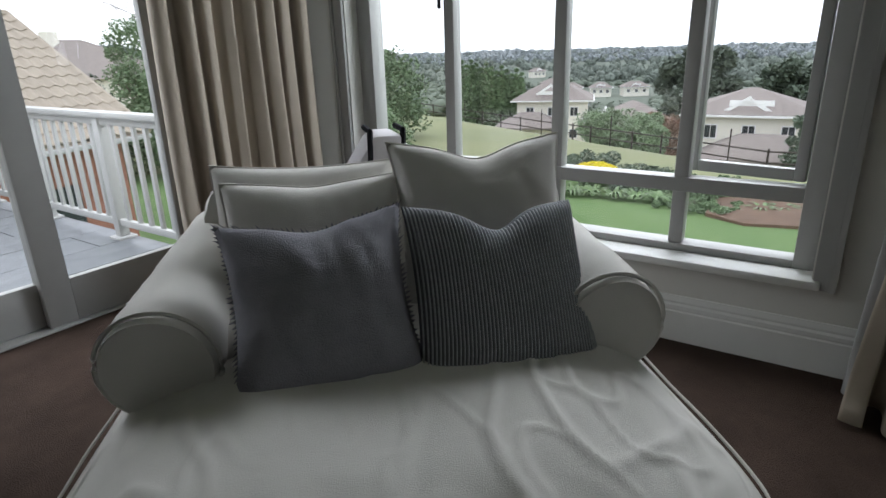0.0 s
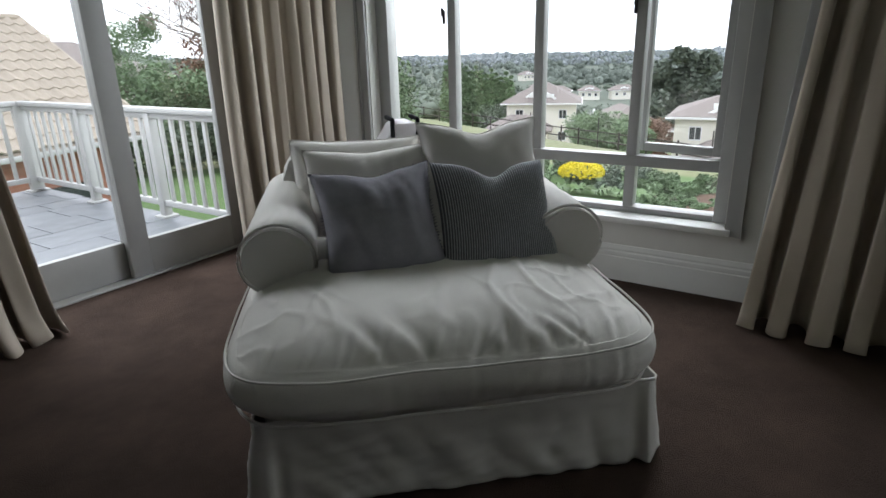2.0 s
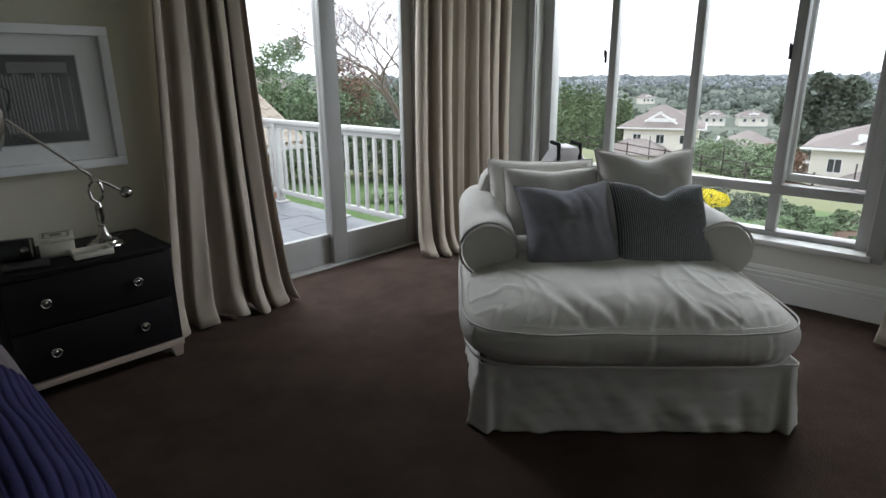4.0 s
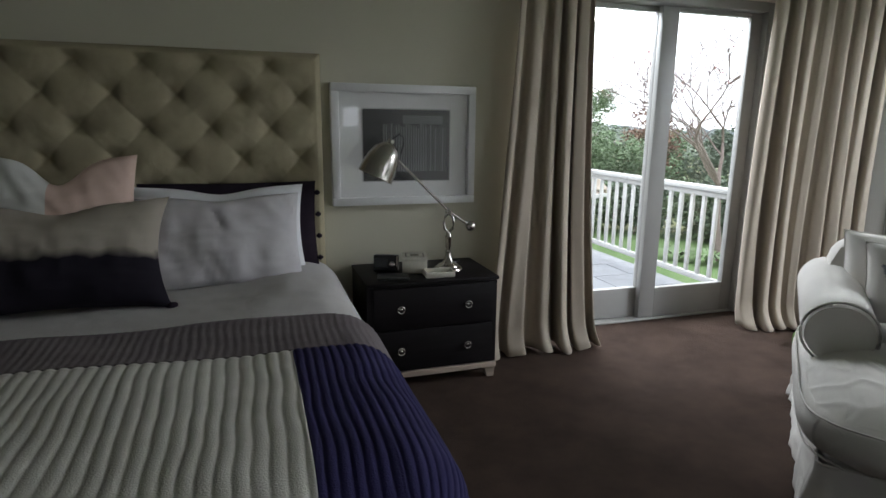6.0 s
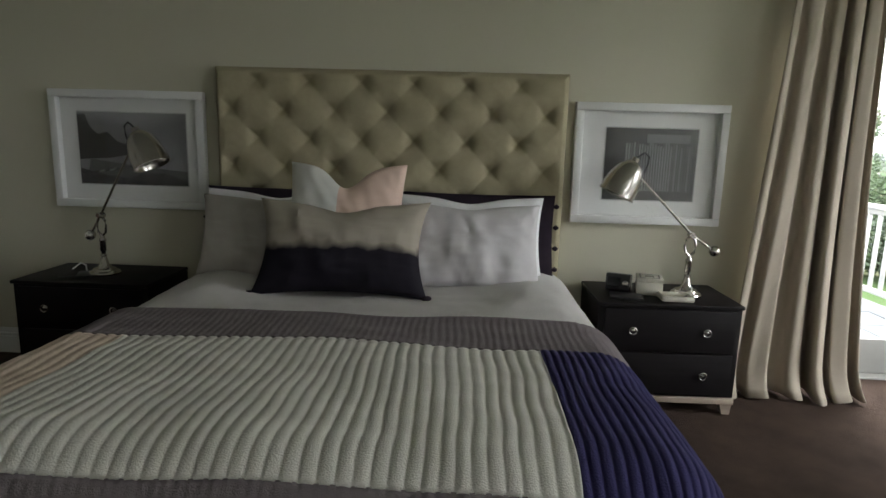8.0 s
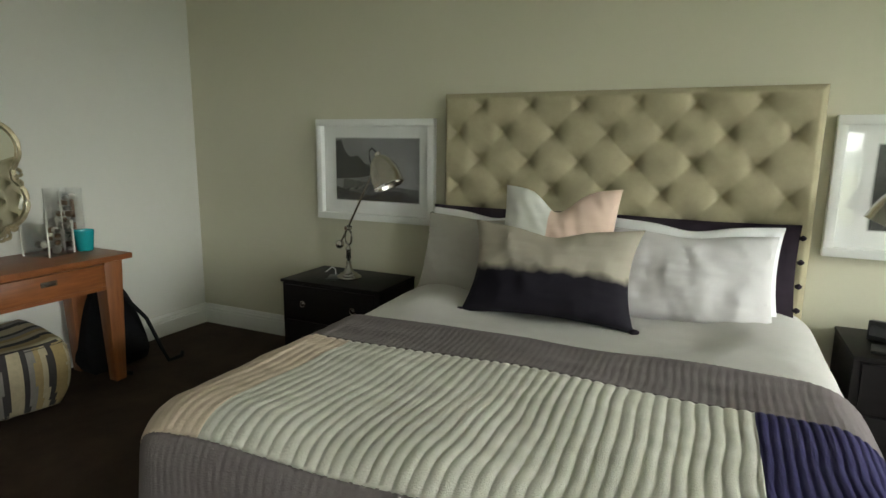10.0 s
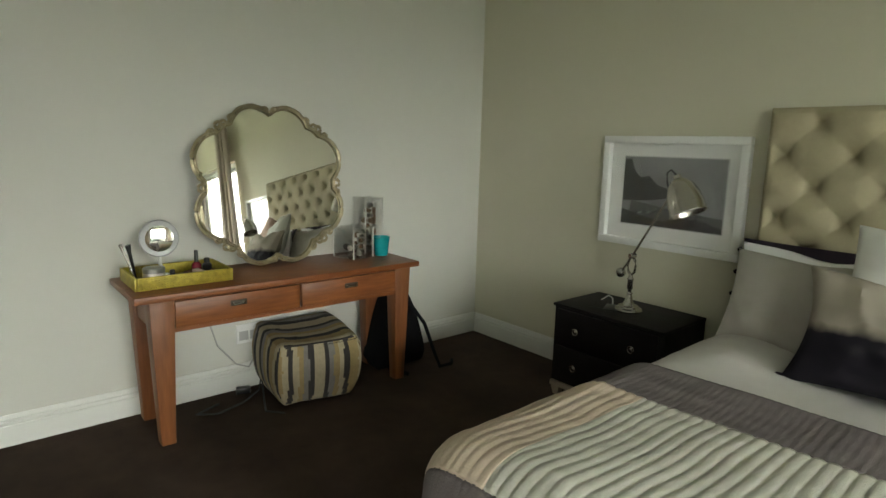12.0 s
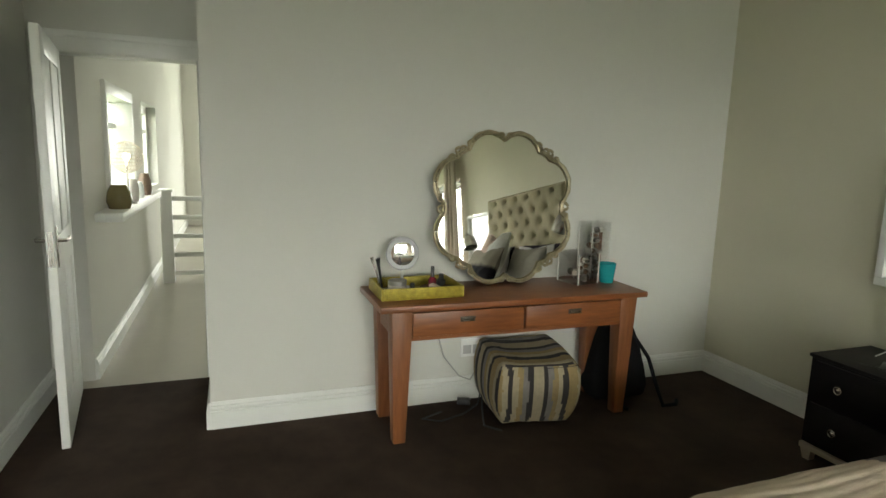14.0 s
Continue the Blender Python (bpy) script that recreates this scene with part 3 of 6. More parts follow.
# the two houses below, the low one between them, and the far row
far_house((79, 31), 20, 9.0, 9.3, 2, (-1.0, 6.5), "cream two-storey house with brown hipped tile roof", True, 2.6, 0.5)
far_house((61, 4.0), 6, 9.0, 9.5, 2, (-5.5, 3.0), "cream two-storey house with tiled lean-to wing", True, 1.9, 0.3)
far_house((88, 22), -60, 9.0, 14.0, 1, None, "low cream house with brown tiled roof")
for i, (x, y) in enumerate(((236, 92), (240, 80), (246, 68), (255, 108), (300, 60), (330, 150))):
    far_house((x, y), 15 + 8 * i, 6.0, 8.0 if i % 2 else 10.0, 1, None, "distant pink-walled house among trees", False, 2.0)


def fence(points):
    """A dark post-and-rail paddock fence along a line on the ground."""
    f = thing("paddock_fence", pose(points[0][0], points[0][1], ground_z(*points[0])), "dark creosoted post and rail paddock fence", "fence")
    off = f.matrix_world.translation.copy()
    pts = []
    for a, b in zip(points, points[1:]):
        n = max(1, round(math.dist(a, b) / 2.1))
        pts += [(a[0] + (b[0] - a[0]) * i / n, a[1] + (b[1] - a[1]) * i / n) for i in range(n)]
    pts.append(points[-1])
    tops = [Vector((x, y, ground_z(x, y))) - off for x, y in pts]
    for i, p in enumerate(tops):
        h = 2.0 if i % 4 == 1 else 1.2
        part("post", tube([p - Vector((0, 0, 0.3)), p + Vector((0, 0, h))], 0.06 if h < 1.5 else 0.04, 6), M_FENCE, f)
        if i:
            for z in (0.45, 1.05):
                part("rail", tube([tops[i - 1] + Vector((0, 0, z)), p + Vector((0, 0, z))], 0.045, 5), M_FENCE, f)


fence([(52, 45), (48, 32), (44, 17), (38, 8), (34, -2), (30, -12)])

# woods on the slopes, thick and uncountable
rng = random.Random(4)
wood = [[], [], []]
while len(wood[0]) < 1700:
    a, r = radians(rng.uniform(-25, 95)), 130 + 620 * rng.random() ** 1.4
    x, y = r * math.cos(a), r * math.sin(a)
    if any(abs(math.atan2(y, x) - math.atan2(hy, hx)) < 0.035 and math.hypot(hx, hy) - 60 < r < math.hypot(hx, hy) + 14 for hx, hy in ((236, 92), (240, 80), (246, 68), (255, 108), (300, 60), (330, 150))):
        continue
    wood[0 if r < 300 else 1].append(((x, y, ground_z(x, y) + rng.uniform(0, 3)), rng.uniform(2.0, 4.4)))


def canopy(name, clumps, leaves, size, seed, material, flat=0.6, cuts=2):
    """Lumpy tree tops with loose leaves about them."""
    ball = bmesh.new()
    bmesh.ops.create_icosphere(ball, subdivisions=cuts, radius=1)
    bv = [v.co.copy() for v in ball.verts]
    bf = [[v.index for v in f.verts] for f in ball.faces]
    ball.free()
    vs, fs = [], []
    for c, r in clumps:
        k = len(vs)
        vs += [tuple(Vector(c) + Vector((v.x * (1.75 - flat), v.y * (1.75 - flat), v.z * flat)) * r * (0.72 + 0.5 * nz(v.x * 2.6 + c[0], v.y * 2.6 + c[1], v.z * 2.6))) for v in bv]
        fs += [tuple(i + k for i in f) for f in bf]
    cloud = leaf_cloud(clumps, leaves, size, seed)
    k = len(vs)
    vs += [tuple(v.co) for v in cloud.vertices]
    fs += [tuple(i + k for i in p.vertices) for p in cloud.polygons]
    me = bpy.data.meshes.new(name)
    me.from_pydata(vs, [], fs)
    me.materials.append(material)
    me.shade_smooth()
    return me


me = canopy("woodland", wood[0], 26000, 0.7, 11, M_LEAF_FAR)
tagged(new("woodland", me), "mixed woodland on the valley slopes", "trees", "", "stuff")
while len(wood[2]) < 3600:
    a, r = radians(rng.uniform(-20, 95)), 520 + 300 * rng.random()
    wood[2].append(((r * math.cos(a), r * math.sin(a), ground_z(r * math.cos(a), r * math.sin(a)) + rng.uniform(-1, 3) + 3.5 * abs(nz(a * 22, r * 0.006))), rng.uniform(2.4, 5.4) * (0.8 + 0.6 * abs(nz(a * 9, r * 0.01)))))
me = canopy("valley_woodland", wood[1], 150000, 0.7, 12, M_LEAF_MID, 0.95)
tagged(new("valley_woodland", me), "woods across the valley, greyed with haze in their colour", "trees", "", "stuff")
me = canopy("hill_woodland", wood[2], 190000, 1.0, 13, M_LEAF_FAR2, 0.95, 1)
tagged(new("hill_woodland", me), "woods along the hilltops, coloured with blue haze", "trees", "", "stuff")

# single trees
tree("tree", (16.6, 25.3), 6.6, 3.6, 3, M_LEAF, "airy green tree beyond the balcony", 9000, 0.075, 0.25)
tree("tree", (19.6, 23.8), 5.6, 4.2, 5, M_LEAF_RUST, "small tree with rust-tinged leaves", 4200, 0.09, 0.25)
tree("tree", (16.6, 23.0), 4.2, 4.4, 6, M_LEAF, "bushy green tree on the lawn edge", 6000, 0.10, 0.12)
tree("tree", (10.6, 20.0), 3.6, 3.6, 8, M_LEAF_DARK, "dark rounded evergreen beside the tiled roof", 7000, 0.09, 0.1)
tree("tree", (22.5, 20.5), 4.3, 5.6, 41, M_LEAF_DARK, "dense dark tree behind the bare branches", 9000, 0.11, 0.1)
tree("tree", (25, 17.5), 4.4, 5.6, 42, M_LEAF, "leafy green tree behind the bare branches", 9000, 0.11, 0.1)
tree("tree", (20, 24.0), 4.2, 4.8, 43, M_LEAF, "broad green tree on the lawn edge", 8000, 0.10, 0.1)
tree("tree", (56.5, 51), 4.9, 4.0, 21, M_LEAF_DARK, "dark broad evergreen at the paddock corner", 6000, 0.28, 0.12)
tree("tree", (60, 49.3), 4.9, 4.0, 22, M_LEAF, "round green tree beyond the fence", 6000, 0.26, 0.12)
tree("tree", (112, 18.5), 17.5, 14.5, 31, M_LEAF_FAR, "tall spreading conifer behind the houses", 16000, 0.5, 0.1)
tree("tree", (132, 6), 15, 14, 32, M_LEAF_DARK, "dark spreading tree down the valley", 9000, 0.5, 0.12)
tree("tree", (56, 15.5), 3.6, 7.0, 33, M_LEAF, "broad grey-green shrub by the fence", 9000, 0.16, 0.08)
tree("tree", (54, 11.5), 3.6, 4.5, 34, M_LEAF, "round bright green bush by the fence", 7000, 0.15, 0.08)
tree("tree", (50, -1.4), 5.0, 3.6, 35, M_LEAF_DARK, "dark bush against the lower house", 5000, 0.15, 0.08)
tree("tree", (66, 13), 5.0, 6.5, 36, M_LEAF_RUST, "twiggy greyish bush beside the house", 5000, 0.16, 0.08)
for i in range(14):
    x, y = 78 - 0.35 * i, 35.6 + 0.62 * i
    z = ground_z(x, y)
    t = thing("cypress", pose(x, y, z), "tall narrow conifer in a clipped screen row", "tree", "conifer screen")
    h = 9.0 + 0.5 * math.sin(i * 2.1)
    part("trunk", tube([(0, 0, 0), (0, 0, h * 0.9)], 0.12, 6), M_BARK, t)
    crown("crown", leaf_cloud([((0, 0, h * (0.08 + 0.09 * k)), 1.15 * (1 - (k / 10.5) ** 1.6) + 0.12) for k in range(11)], 1800, 0.22, 50 + i), M_LEAF, t)

# the bare coral tree beyond the balcony
bare = thing("bare_tree", pose(13.8, 12.4, ground_z(13.8, 12.4)), "leafless tree with twisting branches and red buds", "tree")
tips = []
part("trunk", branches((0, 0, 0), 10.5, 17, 6, 1.1, 0.12, tips=tips, first=0.25), M_BARK, bare)
crown("buds", leaf_cloud([(p, 0.16) for p in tips], 700, 0.035, 3), mat("red_buds", (0.38, 0.10, 0.08), 0.7, spread=0.3), bare, "sparse reddish buds")


def shrub(name, at, w, h, seed, material, label, n=2500, size=0.06, group="", category="shrub"):
    x, y = at
    s = thing(name, pose(x, y, ground_z(x, y) - 0.05), label, category, group)
    rng = random.Random(seed)
    cl = [((rng.uniform(-0.35, 0.35) * w, rng.uniform(-0.35, 0.35) * w, h * rng.uniform(0.25, 0.7)), 0.28 * min(w, h * 1.3) * rng.uniform(0.8, 1.2)) for _ in range(9)]
    part("stem", branches((0, 0, 0), h, seed, 1, 0.9, 0.03, first=0.5), M_BARK, s)
    crown("foliage", leaf_cloud(cl, n, size, seed), material, s)
    return s


def blade_clump(at, r, n, seed, label, material):
    """A tuft of long arching strap leaves."""
    x, y = at
    t = bmesh.new()
    rng = random.Random(seed)
    for _ in range(n):
        a, l, w = rng.uniform(0, 6.28), r * rng.uniform(0.7, 1.25), 0.028
        d, s = Vector((math.cos(a), math.sin(a), 0)), Vector((-math.sin(a), math.cos(a), 0))
        last = None
        for k in range(5):
            q = k / 4
            p = d * l * q * 0.95 + Vector((0, 0, l * (1.35 * q - 1.15 * q * q)))
            ww = w * (1 - q ** 3) + 0.002
            row = (t.verts.new(p - s * ww), t.verts.new(p + s * ww))
            if last:
                t.faces.new((last[0], last[1], row[1], row[0]))
            last = row
    ob = finish("strap_leaf_plant", t, material)
    ob.matrix_world = pose(x, y, ground_z(x, y) - 0.02)
    return tagged(ob, label, "plant", "garden border")


M_STRAP = mat("strap_leaves", (0.12, 0.20, 0.07), 0.5, spread=0.35)
bed = prism([(16.6, -0.2), (16.0, -1.2), (16.4, -2.6), (17.6, -3.2), (19.0, -2.4), (19.4, -1.0), (18.4, -0.1)], -3.8, -3.12)
tagged(finish("flower_bed", bed, M_SOIL, smooth=False), "bare brown earth bed at the lawn edge", "flower bed", "", "structure")
k = 0
for x, y in ((16.6, 4.9), (16.8, 4.3), (17.0, 3.7), (17.15, 3.1), (17.3, 2.5), (17.4, 1.9), (17.5, 1.3)):
    k += 1
    blade_clump((x, y), 0.60, 60, 60 + k, "clump of glossy green strap leaves in the border", M_STRAP)
yb = thing("yellow_bush", pose(18.4, 3.5, -3.36), "dome-shaped bush covered in yellow flowers", "bush")
part("stem", branches((0, 0, 0), 0.9, 5, 1, 0.9, 0.04, first=0.5), M_BARK, yb)
rng = random.Random(9)
crown("foliage", leaf_cloud([((0, 0, 0.45), 0.55), ((0.3, 0, 0.4), 0.4), ((-0.3, 0, 0.4), 0.4)], 2200, 0.06, 5), M_LEAF, yb)
fl = []
for _ in range(420):
    q = Vector((rng.gauss(0, 1), rng.gauss(0, 1), abs(rng.gauss(0, 1)) * 1.1 - 0.25)).normalized()
    fl.append(((0.72 * q.x, 0.72 * q.y, 0.66 + 0.30 * q.z), 0.05))
crown("flowers", leaf_cloud(fl, 7000, 0.035, 6, flat=1.0), M_YELLOW, yb, "dense yellow flower heads")
for i, (x, y, w, h, m) in enumerate(((19.0, 5.6, 2.2, 0.9, M_LEAF), (19.6, 2.2, 2.2, 0.9, M_LEAF_DARK), (19.4, 1.0, 2.2, 0.8, M_LEAF), (19.4, -0.4, 2.2, 0.8, M_LEAF), (19.6, -2.0, 2.2, 0.8, M_LEAF_DARK),
                                     (17.9, 5.0, 1.4, 0.6, M_LEAF), (18.3, 2.3, 1.4, 0.6, M_LEAF_DARK), (18.4, 1.3, 1.5, 0.6, M_LEAF), (18.4, 0.3, 1.5, 0.6, M_LEAF), (20.4, 4.6, 2.2, 1.0, M_LEAF_DARK))):
    shrub("shrub", (x, y), w, h, 80 + i, m, "low leafy garden shrub in the border", 2600, 0.055, "garden border")
for i, (x, y) in enumerate(((17.2, 0.8), (17.4, 0.2), (17.0, 0.3), (17.6, -0.4), (17.0, -0.3))):
    shrub("ground_cover", (x, y), 1.3, 0.35, 120 + i, M_LEAF, "low bright green ground cover plants", 2200, 0.04, "garden border", "plant")
for i in range(3):
    blade_clump((17.9 + 0.3 * i, -1.4 - 0.5 * i), 0.5, 40, 90 + i, "young palm tuft on bare soil", M_STRAP)
for i, (x, y) in enumerate(((13.2, 12.2), (13.8, 11.4), (14.4, 10.7), (12.6, 13.0))):
    blade_clump((x, y), 0.9, 70, 140 + i, "clump of arching strap leaves below the balcony", M_STRAP)
for i, (x, y) in enumerate(((16.2, 16.2), (17.0, 14.6), (18.0, 12.8), (14.0, 17.4), (13.0, 19.5), (18, 16))):
    shrub("shrub", (x, y), 3.4, 2.6, 150 + i, M_LEAF_DARK if i % 2 else M_LEAF, "dark dense shrub under the bare tree", 4500, 0.09, "shrubs below the balcony")

# the tiled wing beside the balcony
RU, RN = Vector((0.970, 0.242, 0)), Vector((-0.242, 0.970, 0))
E_C = Vector((7.53, 10.0, -0.35))
PITCH = math.atan2(2.55, 3.5)
wing = thing("house_wing", Matrix.LocRotScale(Vector((7.53, 10.0, -3.2)), Matrix((RU, RN, (0, 0, 1))).transposed().to_euler(), None), "brick house wing with a tan tiled gable roof", "house")
wall_w = part("wall", boxes(((-11.5, 0.45, 0), (-0.35, 6.5, 2.72))), M_BRICK, wing, smooth=False)
rf = bmesh.new()
for y0, y1, z0, z1 in ((0, 3.5, 2.85, 5.38), (7.0, 3.5, 2.85, 5.38)):
    vs = [rf.verts.new(p) for p in ((-12, y0, z0), (0, y0, z0), (0, y1, z1), (-12, y1, z1), (-12, y0, z0 - 0.12), (0, y0, z0 - 0.12), (0, y1, z1 - 0.12), (-12, y1, z1 - 0.12))]
    for q in ((0, 1, 2, 3), (4, 5, 6, 7), (0, 1, 5, 4), (1, 2, 6, 5), (3, 0, 4, 7)):
        rf.faces.new([vs[i] for i in q])
gv = [rf.verts.new(p) for p in ((-0.36, 0.45, 2.7), (-0.36, 6.5, 2.7), (-0.36, 3.5, 5.2))]
rf.faces.new(gv)
roof_w = part("roof", rf, M_ROOFTILE, wing, smooth=False)
bb = bmesh.new()
tube([(0.02, -0.05, 2.86), (0.02, 3.5, 5.44)], 0.075, 6, bb)
tube([(0.02, 3.5, 5.44), (-12, 3.5, 5.44)], 0.09, 8, bb)
part("ridge_capping", bb, M_ROOFTILE, wing)
part("barge_board", box(bmesh.new(), (-0.02, 0, -0.26), (0.03, 4.4, -0.03), 0, m=Matrix.Translation((0.03, -0.06, 2.88)) @ Matrix.Rotation(PITCH, 4, "X")), M_RAIL, wing, "white barge board")
part("gutter", boxes(((-12, -0.12, 2.72), (0, 0.0, 2.82)), bev=0.02), M_RAIL, wing, "white eaves gutter")
part("window", boxes(((-4.6, 0.40, 0.9), (-3.4, 0.46, 2.0)), ((-2.6, 0.40, 0.9), (-1.6, 0.46, 2.0))), M_FARGLASS, wing, smooth=False)

# a farther brown roof and the blue bird table
hs = thing("far_house", pose(27, 53.5, -3.4, 0, 0, 15), "distant house with brown hipped roof and chimney", "house")
part("wall", boxes(((-6.5, -5, 0), (6.5, 5, 3.2))), M_RENDERWALL, hs, smooth=False)
hp = bmesh.new()
vs = [hp.verts.new(p) for p in ((-7.2, -5.7, 3.1), (7.2, -5.7, 3.1), (7.2, 5.7, 3.1), (-7.2, 5.7, 3.1), (-1.0, 0, 6.3), (1.0, 0, 6.3))]
for q in ((0, 1, 5, 4), (1, 2, 5), (2, 3, 4, 5), (3, 0, 4), (3, 2, 1, 0)):
    hp.faces.new([vs[i] for i in q])
part("roof", hp, M_FARROOF, hs, smooth=False)
part("chimney", boxes(((-2.6, -0.6, 4.6), (-1.6, 0.4, 6.9)), bev=0.03), M_RENDERWALL, hs, smooth=False)
bt = thing("bird_table", pose(8.9, 14.6, -3.2), "bird table with blue-grey roof on a post", "bird table")
part("post", tube([(0, 0, 0), (0, 0, 2.9)], 0.05, 8), M_FENCE, bt)
part("tray", boxes(((-0.25, -0.25, 2.88), (0.25, 0.25, 2.94)), bev=0.01), M_FENCE, bt)
part("roof", box(bmesh.new(), (-0.42, -0.3, 0), (0.42, 0.3, 0.04), 0.01, m=pose(0, 0, 3.25, 28, 0, 25)), mat("blue_roof_sheet", (0.13, 0.16, 0.30), 0.4), bt, "blue-grey tilted roof")
for s in (-0.2, 0.2):
    part("strut", tube([(s, 0, 2.92), (s, 0, 3.25)], 0.02, 6), M_FENCE, bt)


# ---- soft things ----
def pillow(w, h, t, seed, dent=0.0, wrinkle=0.006, n=34, ears=0.07, band=None):
    """A stuffed pillow: x across, z up, y through. dent lowers the middle of its top edge."""
    bm = bmesh.new()
    sheets = []
    for side in (-1, 1):
        rows = []
        for i in range(n + 1):
            row = []
            for j in range(n + 1):
                u, v = 2 * i / n - 1, 2 * j / n - 1
                x = w / 2 * u * (1 - ears * (1 - v * v))
                z = h / 2 * v * (1 - ears * (1 - u * u))
                z -= dent * max(0.0, v) ** 2 * math.exp(-(u / 0.35) ** 2)
                th = t / 2 * max(0.0, (1 - u ** 2) * (1 - v ** 2)) ** 0.42
                wr = wrinkle * (nz(x * 9 + seed, z * 9, side, 1) + 1.1 * abs(nz(x * 17 + 6 * z, z * 6 + seed, side, 1)) + 0.5 * abs(nz(x * 8, z * 26 + seed, side, 1)) - 0.4) * (th / (t / 2)) ** 0.5
                th *= 1 - 0.35 * (dent / h * 4) * max(0.0, v) * math.exp(-(u / 0.3) ** 2)
                row.append(bm.verts.new((x, side * (th + wr), z)))
            rows.append(row)
        for a, b in zip(rows, rows[1:]):
            for j in range(n):
                bm.faces.new((a[j], b[j], b[j + 1], a[j + 1]))
        sheets.append(rows)
    bmesh.ops.remove_doubles(bm, verts=bm.verts, dist=1e-4)
    return bm


def rim(w, h, ears=0.07, dent=0.0, n=18):
    pts = []
    for k in range(4 * n):
        s, q = divmod(k, n)
        e = 2 * q / n - 1
        u, v = ((e, -1), (1, e), (-e, 1), (-1, -e))[s]
        pts.append((w / 2 * u * (1 - ears * (1 - v * v)), 0, h / 2 * v * (1 - ears * (1 - u * u)) - dent * max(0.0, v) ** 2 * math.exp(-(u / 0.35) ** 2)))
    return pts


def pillow_thing(name, m, w, h, t, seed, material, label, dent=0.0, piped=None, fringe=None, wrinkle=0.006, category="cushion", ears=0.07):
    p = thing(name, m, label, category)
    part("cover", pillow(w, h, t, seed, dent, wrinkle, ears=ears), material, p)
    if piped:
        part("piping", tube(rim(w, h, ears, dent), 0.004, 5, closed=True), piped, p)
    if fringe:
        bm, rng = bmesh.new(), random.Random(seed)
        pts = rim(w, h, ears, dent, 40)
        for k, a in enumerate(pts):
            b = pts[(k + 1) % len(pts)]
            c = Vector(a) * 1.0
            out = Vector((c.x / w, 0, c.z / h)).normalized() * rng.uniform(0.006, 0.015)
            v = [bm.verts.new(q) for q in (Vector(a) * 0.985, Vector(b) * 0.985, Vector(b) + out + Vector((rng.uniform(-.003, .003), rng.uniform(-.006, .006), 0)))]
            bm.faces.new(v)
        part("fringe", bm, fringe, p, "frayed linen edge", smooth=False)
    return p


def puff_box(sx, sy, sz, puff, seed, cuts=26, wrinkle=0.008, crease=0.0, square=9.0, soft=0.045, bulge=0.0, pleats=()):
    """A box cushion with crowned faces, rounded corners, soft waves and sharp creases."""
    bm = bmesh.new()
    bmesh.ops.create_cube(bm, size=2)
    bmesh.ops.subdivide_edges(bm, edges=bm.edges[:], cuts=cuts, use_grid_fill=True)
    for v in bm.verts:
        x, y, z = v.co
        e = max(abs(x), abs(y))
        r = (e / max(1e-6, (abs(x) ** square + abs(y) ** square) ** (1 / square))) if e else 1
        r = 1 + (r - 1) * e ** 4
        crown = (1 - x ** 4) * (1 - y ** 4)
        side = 1 - (soft if z > 0 else 0.03) * abs(z) ** 4
        px, py = sx / 2 * x * r * side, sy / 2 * y * r * side
        if bulge and e > 0:
            out = bulge * e ** 8 * (1 - (0.9 * z - 0.15) ** 2)
            px, py = px + out * x / e, py + out * y / e
        pz = sz / 2 * z * (1 - (0.25 + 3.5 * (soft - 0.045)) * e ** 10) + puff * z * crown
        w = wrinkle * nz(px * 3.2 + seed, py * 3.2, z, 1)
        n1 = nz(px * 5.5 + seed + 0.8 * nz(px * 3, py * 3, 1), py * 2.4, z * 0.3, 1)
        n2 = nz(px * 9 + 2.5 * py + seed, py * 4.5 - px, 3 + z * 0.3, 1)
        mask = max(0.0, min(1.0, 1.15 - 1.5 * abs(y + 0.45))) * max(0.0, min(1.0, 0.9 + nz(px * 2.2 + seed, py * 2.2, 7, 1) * 1.6))
        w += crease * mask * (0.9 * math.exp(-(n1 / 0.07) ** 2) + 0.6 * math.exp(-(n2 / 0.06) ** 2) - 0.5)
        for cx, wide, reach, deep, bend in pleats:
            back = (y + 1) / reach
            if back < 1 and z > -0.6:
                off = (px - cx - bend * (1 - (1 - back) ** 2) - 0.012 * nz(py * 11, cx * 9, seed)) / (wide * (0.6 + 1.1 * back))
                w += deep * (1 - back) ** 0.8 * min(1.0, 0.35 + 4 * back) * (0.8 * math.exp(-(off + 1) ** 2) - math.exp(-off * off * 1.6) + 0.5 * math.exp(-(off - 1.1) ** 2))
        if abs(z) > 0.95:
            pz += w * z
        elif y < -0.95:
            py -= 0.7 * w
        v.co = (px, py, pz)
    return bm


